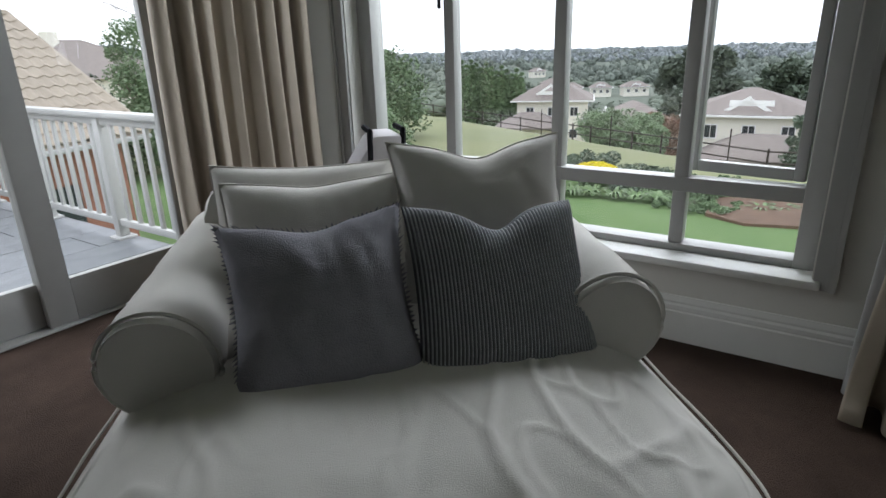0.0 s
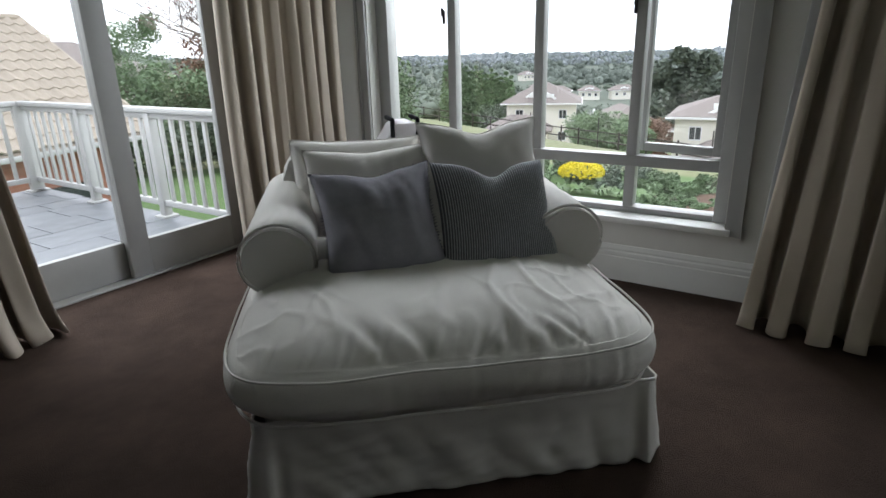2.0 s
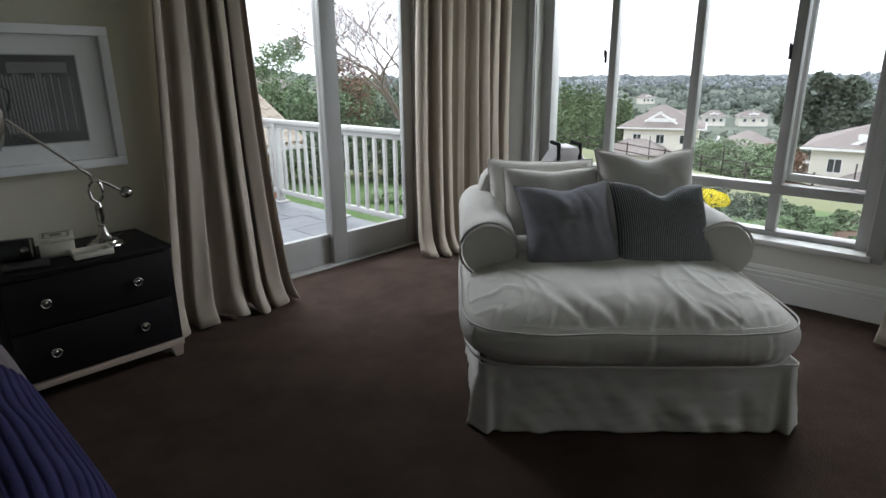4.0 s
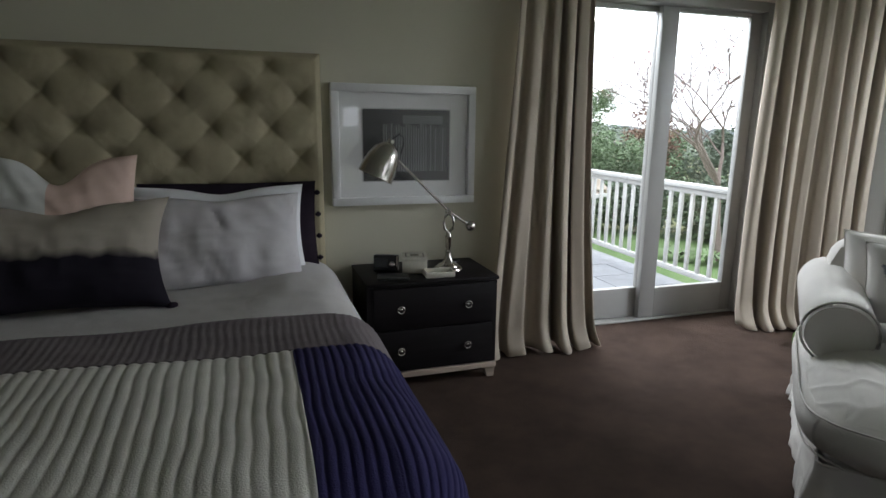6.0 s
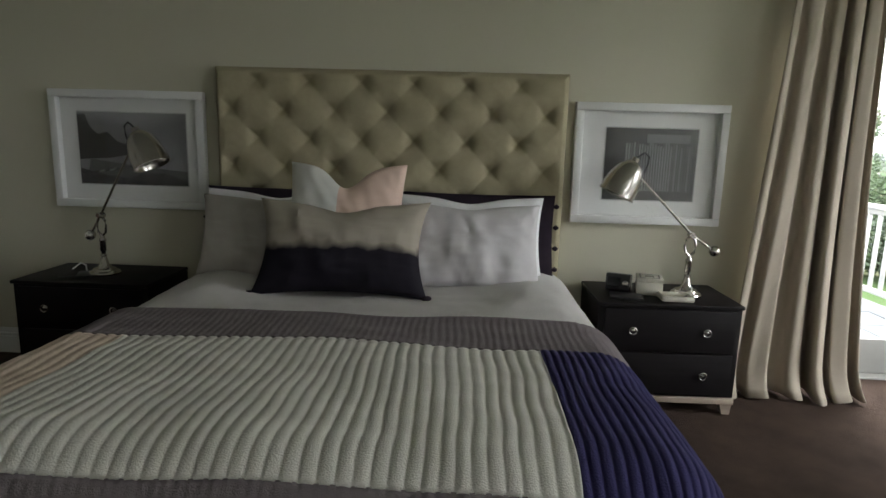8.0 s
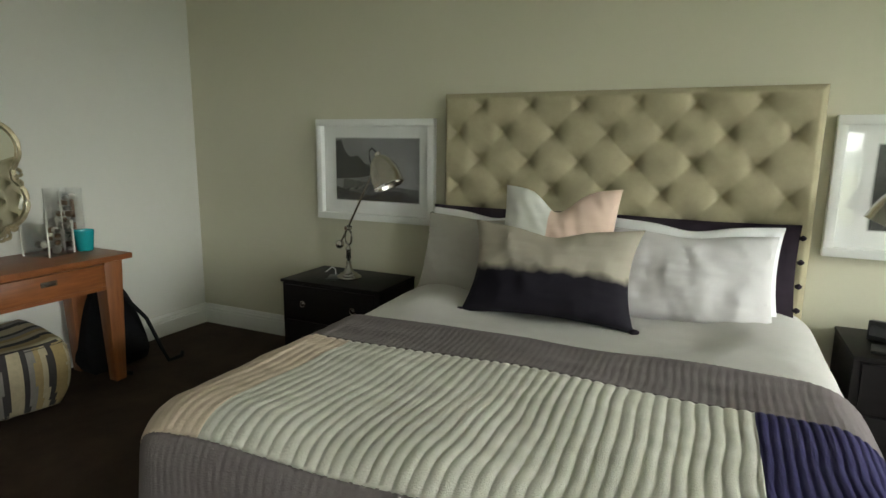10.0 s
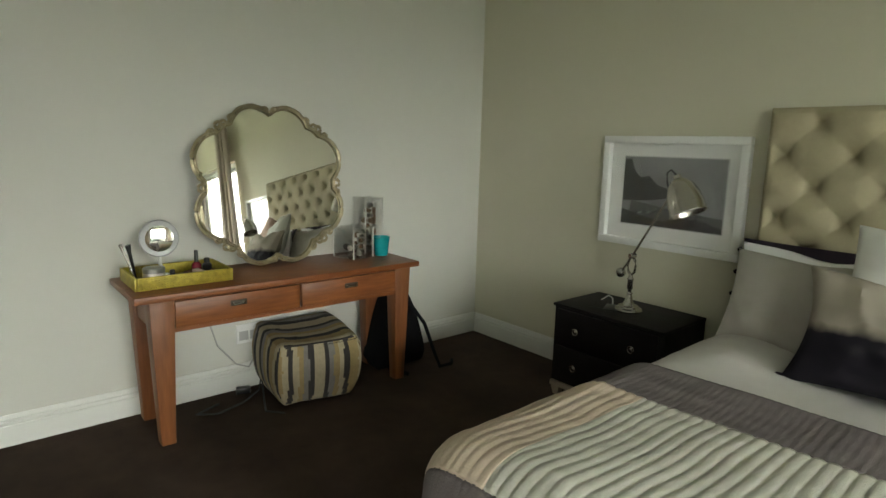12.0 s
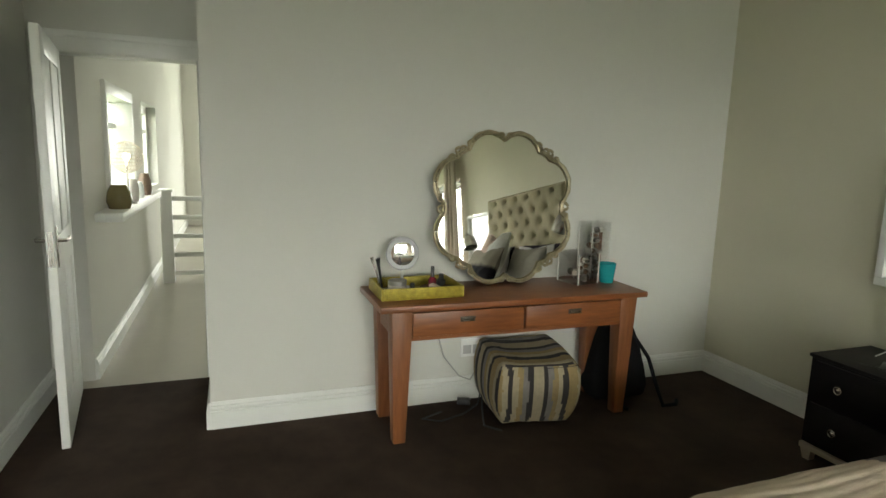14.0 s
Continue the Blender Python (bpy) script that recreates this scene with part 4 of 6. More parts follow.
def curtain(name, a, b, top, bottom, folds, depth, normal, seed, label, material=M_CURTAIN, lean=0.0, pinch=0.8):
    """A lined curtain hanging in deep round folds between two points of the floor plan, gathered at its heading."""
    a, b, n = Vector((*a, 0)), Vector((*b, 0)), Vector((*normal, 0))
    d, length = (b - a).normalized(), (b - a).length

    def at(u, v):
        low = 1 - v
        g = pinch + (1 - pinch) * low ** 1.6
        ph = 2 * math.pi * (folds * u + 0.55 * nz(u * 2.6, 0.3, seed) + 0.30 * low * nz(u * 2.4, v * 0.8, seed + 3))
        amp = depth * (0.62 + 0.5 * low ** 1.4) * (0.85 + 0.75 * nz(u * 3.7, v * 0.5, seed + 5))
        q = math.sin(ph)
        w = q + (0.12 + 0.2 * low) * math.sin(2 * ph + 1.5 + 4 * nz(u * 2.5, v * 1.1, seed + 7)) + 0.10 * nz(u * 9, v * 2.2, seed + 9)
        spill = max(0.0, 1 - v * 14) ** 2
        side = (0.5 + (u - 0.5) * g + lean * v) * length - 0.36 * amp * math.sin(2 * ph) + 0.02 * low * nz(u * 5, v * 1.5, seed + 11)
        p = a + d * side + n * (amp * w + 0.05 * low ** 5 + 0.035 * spill * (1 + q))
        return (p.x, p.y, bottom + (top - bottom) * v + 0.010 * spill * (1 + math.sin(1.3 * ph + seed)))

    ob = finish(name, grid(int(folds * 30), 60, at), material, sharp=180)
    mod = ob.modifiers.new("cloth", "SOLIDIFY")
    mod.thickness, mod.offset = 0.006, 0.0
    return tagged(ob, label, "curtain")


curtain("curtain", (0.015, -0.125), (0.735, -0.135), 2.62, 0.004, 5.0, 0.060, (0, -1), 3, "taupe floor-length curtain drawn beside the sliding door", pinch=0.60, lean=0.045)
curtain("curtain", (1.84, -0.13), (2.56, -0.45), 2.62, 0.004, 7.6, 0.045, (0, -1), 8, "taupe floor-length curtain gathered in the room corner", pinch=0.92, lean=0.05)
curtain("curtain", (2.46, -2.95), (2.34, -3.98), 2.62, 0.004, 8.0, 0.058, (-1, 0), 13, "taupe floor-length curtain hanging beside the window", pinch=0.82, lean=0.08)
curtain("curtain_lining", (2.585, -2.94), (2.56, -3.25), 2.60, 0.03, 2.0, 0.015, (-1, 0), 17, "thin grey curtain lining behind the drape", M_SHEER, pinch=0.7, lean=0.25)

# ---- the chaise longue ----
CH = pose(0.456, -1.944, 0, 0, 0, -47.8)
chaise = thing("chaise_longue", CH, "wide chaise longue in a loose oatmeal slipcover with rolled arms", "chaise")
W, BACK = 1.16, 1.22


def skirt_pt(u, v):
    per = [(0.0, 1.2), (0.0, 0.0), (W, 0.0), (W, 1.2)]
    lens = [1.2, W, 1.2]
    s = u * sum(lens)
    k = 0
    while k < 2 and s > lens[k]:
        s -= lens[k]
        k += 1
    p, q = Vector((*per[k], 0)), Vector((*per[k + 1], 0))
    base = p + (q - p) * (s / lens[k])
    out = Vector(((-1, 0, 0), (0, -1, 0), (1, 0, 0))[k])
    z = 0.008 + 0.268 * v
    edge = min(s, lens[k] - s)
    wave = (0.016 * nz(u * 22, 0.2, 3) + 0.024 * abs(nz(u * 34 + 2 * v, v * 1.5, 5))) * (1.05 - v) + 0.010 * abs(nz(u * 18 - 3 * v, v * 4.5, 8))
    pleat = 0.022 * math.exp(-(edge / 0.06) ** 2) * math.sin(edge * 90) * (1 - v)
    return base + out * (0.012 + 0.025 * (1 - v) + wave + pleat) + Vector((0, 0, z + 0.006 * nz(u * 15, 1, 2) * (1 - v)))


sk = part("skirt", grid(300, 22, skirt_pt), M_CHAISE, chaise, "loose pleated skirt", sharp=180)
md = sk.modifiers.new("cloth", "SOLIDIFY")
md.thickness, md.offset = 0.004, -1
part("base", boxes(((0.015, 0.015, 0.06), (W - 0.015, 1.2, 0.325)), bev=0.03, seg=3), M_CHAISE, chaise)
part("skirt_seam", tube([(-0.012, 1.0, 0.277), (-0.012, -0.0, 0.277), (0.0, -0.016, 0.277), (W, -0.016, 0.277), (W + 0.012, 0, 0.277), (W + 0.012, 1.0, 0.277)], 0.005, 6), M_CHAISE, chaise)
rng = random.Random(21)
PLEATS = [(-0.16 + 0.075 * k + rng.uniform(-0.03, 0.03), rng.uniform(0.020, 0.042), rng.uniform(0.22, 0.60), rng.uniform(0.005, 0.012), rng.uniform(-0.16, 0.12)) for k in range(9)]
PLEATS += [(-0.52 + 0.11 * k + rng.uniform(-0.03, 0.03), 0.012, rng.uniform(0.10, 0.22), 0.006, 0.03) for k in range(10)]
cush = puff_box(W + 0.045, 1.15, 0.20, 0.068, 4.0, 120, 0.016, 0.010, 6.0, 0.045, 0.032, PLEATS)
seat = part("seat_cushion", cush, M_CHAISE, chaise, "deep creased seat cushion", sharp=180)
seat.location = (W / 2 - 0.035, 0.47, 0.390)


def piping_loop(sx, sy, z, seed, wob=0.006):
    pts = []
    n = 40
    for k in range(4 * n):
        s, q = divmod(k, n)
        e = 2 * q / n - 1
        x, y = ((e, -1), (1, e), (-e, 1), (-1, -e))[s]
        r = 1 / (abs(x) ** 6 + abs(y) ** 6) ** (1 / 6)
        pts.append((sx / 2 * x * r, sy / 2 * y * r, z + wob * nz(x * 3, y * 3, seed)))
    return pts


part("piping", tube(piping_loop(W + 0.092, 1.197, 0.062, 4, 0.006), 0.0035, 6, closed=True), M_CHAISE, seat)
part("piping", tube(piping_loop(W + 0.068, 1.172, -0.072, 6), 0.0045, 6, closed=True), M_CHAISE, seat)


def arm(u, side):
    """A rolled arm: body, roll with a softly sagging top, and a piped front."""
    r, cz = 0.125, 0.575
    front, rear = 0.47, BACK + 0.02

    def sec(q):
        a = radians(-60 + 300 * q)
        return (u + side * (-0.0) + r * math.cos(a) * 1.03, cz + r * math.sin(a))

    def at(q, v):
        y = front + (rear - front) * v
        x, z = sec(q)
        f = 1 - 0.10 * (1 - min(1.0, v * 9)) ** 2
        x, z = u + (x - u) * f, cz + (z - cz) * f
        w = 0.006 * nz(x * 8, y * 7, 3 + side) + 0.006 * abs(nz(y * 10, z * 5, side))
        return (x, y - 0.018 * (1 - (2 * q - 1) ** 2) * (1 if v == 0 else 0), z + w + 0.03 * v)

    bm = grid(30, 26, lambda q, v: at(q, v))
    ring = [bm.verts.new((u + 0.0 + (sec(k / 30)[0] - u) * 0.9, front - 0.012, cz + (sec(k / 30)[1] - cz) * 0.9)) for k in range(31)]
    bm.faces.new(ring)
    a = part("arm", bm, M_CHAISE, chaise, "rolled upholstered arm", sharp=60)
    inner = boxes(((u - 0.075, front + 0.02, 0.22), (u + 0.075, rear, 0.54)), bev=0.03, seg=3)
    part("arm_panel", inner, M_CHAISE, a)
    part("piping", tube([(sec(k / 24)[0], front + 0.004, sec(k / 24)[1]) for k in range(25)], 0.006, 6), M_CHAISE, a)


arm(0.045, -1)
arm(W - 0.10, 1)
bk = bmesh.new()
bo = [(0.02, 0.22), (0.02, 0.74), (0.05, 0.82), (0.12, 0.85), (W - 0.12, 0.85), (W - 0.05, 0.82), (W - 0.02, 0.74), (W - 0.02, 0.22)]
prism(bo, 0, 0.20, Matrix.Translation((0, BACK + 0.03, 0)) @ Matrix.Rotation(radians(90), 4, "X"), bk, 0.04)
part("backrest", bk, M_CHAISE, chaise, "upholstered back")


def on_chaise(u, v, z, lean, turn=0, roll=0):
    return CH @ pose(u, v, z, 0, 0, turn) @ pose(0, 0, 0, -lean, 0, 0) @ pose(0, 0, 0, 0, roll, 0)


pillow_thing("back_cushion", on_chaise(0.33, 1.00, 0.665, 14, -4), 0.54, 0.47, 0.24, 2, M_CHAISE, "plump oatmeal back cushion with piped edges", 0.0, M_CHAISE)
pillow_thing("back_cushion", on_chaise(0.37, 0.84, 0.66, 16, 3), 0.48, 0.45, 0.24, 5, M_CHAISE, "soft oatmeal back cushion with piped edges", 0.01, M_CHAISE)
pillow_thing("scatter_cushion", on_chaise(0.83, 0.84, 0.735, 20, 4, 0), 0.50, 0.48, 0.21, 7, M_CHAISE, "large oatmeal cushion with a chopped top", 0.035, M_CHAISE, ears=0.11)
part("roll", lathe([(0.05, 0), (0.062, 0.01), (0.062, 0.19), (0.05, 0.20)], 18, pose(0.12, 0.60, 0.545, 0, 90, 0)), M_CHAISE, chaise, "short rolled bolster of the slipcover")
pillow_thing("scatter_cushion", on_chaise(0.395, 0.52, 0.665, 37, 4, -3), 0.43, 0.44, 0.20, 9, M_PILLOW_BLUE, "slate-blue linen cushion with frayed edges", 0.02, None, M_PILLOW_BLUE, 0.012, "cushion", 0.13)

# ribbed cushion: dark cloth with raised pale cords
rp = thing("scatter_cushion", on_chaise(0.805, 0.53, 0.66, 36, 6, 3), "charcoal and white finely striped woven cushion", "cushion")
M_RIB = mat("charcoal_stripe_base", (0.14, 0.143, 0.157), 0.95, noise_scale=30, vary=0.2)
M_CORD = mat("pale_grey_cord", (0.46, 0.47, 0.49), 0.95, noise_scale=60, vary=0.3)


def ribbed(w, h, t, cords, dent):
    bm = pillow(w, h, t, 12, dent, 0.004, 22)
    made = []
    for k in range(cords):
        cb = bmesh.new()
        u = 2 * (k + 0.5) / cords - 1
        strip = []
        for j in range(25):
            v = 2 * j / 24 - 1
            x = w / 2 * u * (1 - 0.07 * (1 - v * v))
            z = h / 2 * v * (1 - 0.07 * (1 - u * u)) - dent * max(0.0, v) ** 2 * math.exp(-(u / 0.35) ** 2)
            th = t / 2 * max(0.0, (1 - u ** 2) * (1 - v ** 2)) ** 0.42 * (1 - 0.35 * (dent / h * 4) * max(0.0, v) * math.exp(-(u / 0.3) ** 2))
            th += 0.004 * (nz(x * 9 + 12, z * 9, -1, 1) + 1.1 * abs(nz(x * 17 + 6 * z, z * 6 + 12, -1, 1)) + 0.5 * abs(nz(x * 8, z * 26 + 12, -1, 1)) - 0.4) * max(0.0, th / (t / 2)) ** 0.5
            strip.append((cb.verts.new((x - 0.0021, -th - 0.001, z)), cb.verts.new((x, -th - 0.0034, z)), cb.verts.new((x + 0.0021, -th - 0.001, z))))
        for p, q in zip(strip, strip[1:]):
            cb.faces.new((p[0], p[1], q[1], q[0]))
            cb.faces.new((p[1], p[2], q[2], q[1]))
        made.append(cb)
    return bm, made


cover, cords = ribbed(0.43, 0.44, 0.18, 50, 0.06)
part("cover", cover, M_RIB, rp)
for cb in cords:
    part("cord", cb, M_CORD, rp, sharp=180)

# the strapped white bag and the green bag behind the chaise
bag = thing("storage_bag", pose(2.24, -1.14, -0.0, 0, 0, -40), "stiff off-white bag with black carrying straps", "bag")
bb = bmesh.new()
prism([(-0.16, 0.0), (0.16, 0.0), (0.16, 0.70), (0.07, 0.87), (-0.05, 0.87), (-0.16, 0.71)], -0.11, 0.11, Matrix.Rotation(radians(90), 4, "X"), bb, 0.03)
part("body", bb, M_PILLOWCASE, bag)
for x in (-0.01, 0.13):
    part("strap", tube([(x - 0.08, -0.116, 0.64), (x - 0.06, -0.12, 0.78), (x - 0.05, -0.08, 0.882), (x - 0.05, 0.08, 0.882)], 0.013, 6), M_BLACKSTRIP, bag, "black webbing strap")
gb = thing("green_bag", pose(1.98, -0.62, 0, 0, 0, 20), "small crumpled green bag on the carpet", "bag")
part("body", puff_box(0.13, 0.12, 0.09, 0.02, 7, 12, 0.02, 0.02), mat("leaf_green_cloth", (0.13, 0.21, 0.05), 0.9, noise_scale=8, vary=0.4), gb).location = (0, 0, 0.058)

# ---- the bed ----
BX, BA, BR, BZ, FOOT = -1.845, 0.85, 0.15, 0.625, 2.03
bed_t = thing("bed", pose(BX, 0, 0), "king-size bed with a buttoned khaki linen headboard", "bed")


def drape(a, b, lift=0.0, flare=0.16):
    """Where the point a across and b down the bed lies once the cloth falls over the edges."""
    ox, oy = max(0.0, abs(a) - BA) * (1 if a > 0 else -1), max(0.0, b - FOOT)
    o = math.hypot(ox, oy)
    r = BR + lift
    x, y, z = max(-BA, min(BA, a)), min(b, FOOT), BZ + lift
    if o > 0:
        t = min(o / r, math.pi / 2)
        rest = max(0.0, o - r * math.pi / 2)
        out = r * math.sin(t) + flare * rest
        x, y, z = x + out * ox / o, y + out * oy / o, z - r * (1 - math.cos(t)) - rest
    return Vector((x, -y, z))


MATT = part("mattress", boxes(((-0.9, -2.0, 0.30), (0.9, -0.12, 0.585)), bev=0.06, seg=4), M_COTTON, bed_t)
part("bed_base", boxes(((-0.9, -2.0, 0.06), (0.9, -0.12, 0.295)), bev=0.02), M_PILLOWGREY, bed_t)
for x in (-0.8, 0.8):
    for y in (-0.2, -1.9):
        part("leg", lathe([(0.03, 0), (0.03, 0.07)], 12, Matrix.Translation((x, y, 0))), M_DARKWOOD, bed_t)


def head_pt(u, v):
    w, z0, z1 = 1.885, 0.25, 1.68
    x, z = (u - 0.5) * w, z0 + (z1 - z0) * v
    a, b = (x + w / 2 - 0.227) / 0.14, (1.612 - z) / 0.15
    p, q = (a + b) / 2, (a - b) / 2
    s = abs(math.sin(math.pi * p) * math.sin(math.pi * q))
    dp, dq = p - round(p), q - round(q)
    dx, dz = (dp + dq) * 0.14, (dp - dq) * 0.15
    dist2 = dx * dx + dz * dz
    d = math.sqrt(dist2)
    lp, lq = abs(dp) * 0.205, abs(dq) * 0.205
    fold = math.exp(-(lp / 0.007) ** 2) * (0.45 + 0.9 * max(0.0, nz(round(p) * 3.1, round(q - 0.5) * 1.7, 5) + 0.2)) + 0.8 * math.exp(-(lq / 0.007) ** 2) * (0.35 + 0.9 * max(0.0, nz(round(q) * 2.3, round(p - 0.5) * 1.9, 9)))
    star = max(math.exp(-(lp / 0.014) ** 2), math.exp(-(lq / 0.014) ** 2))
    pit = d * (1 - 0.45 * star * math.exp(-(d / 0.05) ** 2))
    h = 0.068 * (0.95 + 0.05 * s * s) - 0.055 * math.exp(-(pit / 0.036) ** 1.15) - 0.0024 * fold * min(1.0, d / 0.05) + 0.003 * abs(nz(x * 16, z * 16, 2))
    e = min(x + w / 2, w / 2 - x, z1 - z)
    k = min(1.0, max(0.0, (e - 0.012) / 0.045))
    h = 0.058 * (1 - k) + h * k
    h *= min(1.0, (e / 0.03)) ** 0.5 if e < 0.03 else 1
    return (x, -0.058 - h - 0.003 * nz(x * 9, z * 9, 1), z)


hb = grid(400, 290, head_pt)
box(hb, (-0.9425, -0.064, 0.25), (0.9425, -0.004, 1.68))
part("headboard", hb, M_HEADBOARD, bed_t, "deep-buttoned khaki linen headboard", sharp=60)
for r in range(6):
    for c in range(8):
        x = -0.9425 + 0.227 + 0.28 * c - (0.14 if r % 2 else 0)
        z = 1.612 - 0.15 * r
        if -0.87 < x < 0.87 and z > 0.9:
            part("button", lathe([(0.0, -0.006), (0.010, -0.003), (0.012, 0.002), (0.0, 0.007)], 10, Matrix.Translation((x, -0.058, z)) @ Matrix.Rotation(radians(90), 4, "X")), M_HEADBOARD, bpy.data.objects["headboard"])


def duvet_pt(u, v):
    a, b = (u - 0.5) * 2 * (BA + 0.55), 0.16 + (FOOT + 0.30) * v
    p = drape(a, b, 0.0, 0.10)
    top = 1.0 if abs(a) < BA and b < FOOT else 0.4
    head = math.exp(-((b - 0.75) / 0.3) ** 2)
    w = 0.018 * nz(a * 2.2, b * 2.5, 7) + (0.010 * abs(nz(a * 6 + b * 2, b * 4, 3)) + 0.006 * abs(nz(a * 15, b * 9, 5))) * (0.4 + head)
    p.z += w * top + 0.03 * math.exp(-((abs(a) - BA + 0.12) / 0.16) ** 2) * max(0.0, min(1.0, (1.04 - b) * 5))
    return p


dv = finish("duvet", grid(110, 90, duvet_pt), M_DUVET, sharp=180)
dv.matrix_world = pose(BX, 0, 0)
tagged(dv, "pale grey linen duvet spread over the bed", "duvet")
md = dv.modifiers.new("cloth", "SOLIDIFY")
md.thickness, md.offset = 0.012, -1

# the quilted throw in three colours
quilt = thing("quilted_throw", pose(BX, 0, 0), "ribbed cotton throw in peach, cream, navy and mauve across the bed", "throw")


def quilt_panel(a0, a1, b0, b1, pitch, amp, na, nb, lift):
    def at(u, v):
        a, b = a0 + (a1 - a0) * u, b0 + (b1 - b0) * v
        bb = b + 0.10 * (a / 1.0) ** 2 * 0.25
        aa = a + 0.020 * nz(a * 2.1, b * 3.2, 4) + 0.006 * nz(a * 6, b * 8, 9)
        rib = amp * abs(math.sin(math.pi * aa / pitch)) ** 0.6
        p = drape(a, bb, 0.022 + lift, 0.17 if a > 0 else 0.10)
        q = drape(a, bb, 0.022 + lift + rib, 0.17 if a > 0 else 0.10)
        p.z += 0.018 * nz(a * 2.2, b * 2.5, 7) * (1 if abs(a) < BA else 0.4)
        return q + Vector((0, 0, p.z - drape(a, bb, 0.022 + lift, 0.17 if a > 0 else 0.10).z + 0.004 * nz(a * 5, b * 14, 2)))
    return grid(na, nb, at)


for nm, pan, m, lb in (("peach_panel", (-1.08, -0.72, 1.40, 2.17, 0.037, 0.0048, 60, 60, 0.0), M_PEACH, "peach ribbed panel"),
                       ("cream_panel", (-0.72, 0.675, 1.40, 2.17, 0.037, 0.0048, 360, 60, 0.0), M_CREAM, "cream ribbed panel"),
                       ("navy_panel", (0.675, 1.45, 1.40, 2.17, 0.026, 0.006, 280, 60, 0.0), M_NAVY, "navy blue ribbed panel"),
                       ("border", (-1.08, 1.45, 1.10, 1.403, 0.026, 0.0026, 420, 24, 0.001), M_MAUVE, "mauve-grey border"),
                       ("border", (-1.08, 1.45, 2.167, 2.66, 0.026, 0.0026, 420, 34, 0.001), M_MAUVE, "mauve-grey border")):
    ob = part(nm, quilt_panel(*pan), m, quilt, lb, sharp=180)
    md = ob.modifiers.new("cloth", "SOLIDIFY")
    md.thickness, md.offset = 0.008, -1


# bed pillows
def on_bed(x, y, z, lean, turn=0, roll=0):
    return pose(x, y, z, 0, 0, turn) @ pose(0, 0, 0, -lean, 0, 0) @ pose(0, 0, 0, 0, roll, 0)


for x, tag in ((-2.40, 1), (-1.32, 2)):
    pp = pillow_thing("pillow_sham", on_bed(x + (-0.045 if tag == 2 else 0), -0.20, 0.835, 10), 0.82, 0.44, 0.10, 20 + tag, M_PLUM, "dark plum pillow sham with knotted ties", 0.0, None, None, 0.006, "pillow", 0.03)
    for k in range(4):
        part("tie", lathe([(0.0, -0.014), (0.014, -0.006), (0.016, 0.004), (0.0, 0.015)], 8, Matrix.Translation((0.415 if tag == 2 else -0.415, -0.005, -0.17 + 0.11 * k))), M_PLUM, pp, "knotted fabric tie")
    pillow_thing("pillow", on_bed(x + (-0.085 if tag == 2 else -0.0), -0.285, 0.83, 14), 0.76, 0.44, 0.17, 24 + tag, M_COTTON, "white cotton pillow standing behind the others", 0.03, None, None, 0.014, "pillow", 0.06)
pillow_thing("pillow", on_bed(-1.41, -0.40, 0.805, 20, 2), 0.72, 0.44, 0.23, 31, M_PILLOWCASE, "light grey cotton pillow with soft creases", 0.02, None, None, 0.020, "pillow", 0.06)
pillow_thing("pillow", on_bed(-2.44, -0.40, 0.81, 20, -2), 0.66, 0.45, 0.19, 33, M_PILLOWGREY, "warm grey linen pillow leaning on the headboard", 0.01, None, None, 0.014, "pillow", 0.07)

# pale mint and blush two-tone cushion
tt = thing("scatter_cushion", on_bed(-1.99, -0.55, 0.955, 22, 0, 0), "square cushion half pale mint and half blush", "cushion")
pb = pillow(0.56, 0.53, 0.19, 41, 0.115, 0.012, 40, 0.07)
for f in pb.faces:
    f.material_index = 0 if f.calc_center_median().x < -0.03 else 1
part("cover", pb, [M_MINT, M_BLUSH], tt)

# dip-dyed lumbar cushion
dip = bpy.data.materials.new("dip_dyed_velvet")
dip.use_nodes = True
n, l = dip.node_tree.nodes, dip.node_tree.links
tc, sep, nt, ad, rm, mx = (n.new(k) for k in ("ShaderNodeTexCoord", "ShaderNodeSeparateXYZ", "ShaderNodeTexNoise", "ShaderNodeMath", "ShaderNodeMapRange", "ShaderNodeMixRGB"))
nt.inputs["Scale"].default_value = 9
l.new(tc.outputs["Object"], sep.inputs[0])
l.new(tc.outputs["Object"], nt.inputs[0])
ad.operation = "MULTIPLY_ADD"
ad.inputs[1].default_value = 0.09
l.new(nt.outputs["Fac"], ad.inputs[0])
l.new(sep.outputs["Z"], ad.inputs[2])
rm.inputs["From Min"].default_value, rm.inputs["From Max"].default_value = 0.012, 0.055
l.new(ad.outputs[0], rm.inputs[0])
mx.inputs[1].default_value, mx.inputs[2].default_value = (0.016, 0.014, 0.020, 1), (0.345, 0.31, 0.26, 1)
l.new(rm.outputs[0], mx.inputs[0])
l.new(mx.outputs[0], n["Principled BSDF"].inputs["Base Color"])
n["Principled BSDF"].inputs["Roughness"].default_value = 0.85
dull(dip)
lumbar = pillow_thing("lumbar_cushion", on_bed(-1.98, -0.68, 0.83, 26, 1), 0.79, 0.46, 0.20, 45, dip, "long cushion dip-dyed from beige to black", 0.035, None, None, 0.020, "cushion", 0.12)
for sx in (-1, 1):
    part("corner_knot", lathe([(0.0, -0.024), (0.014, -0.012), (0.018, 0.004), (0.010, 0.020), (0.0, 0.026)], 10, Matrix.Translation((sx * 0.39, 0, -0.226)) @ Matrix.Rotation(sx * 1.2, 4, "Y")), M_PLUM, lumbar, "black knotted corner")


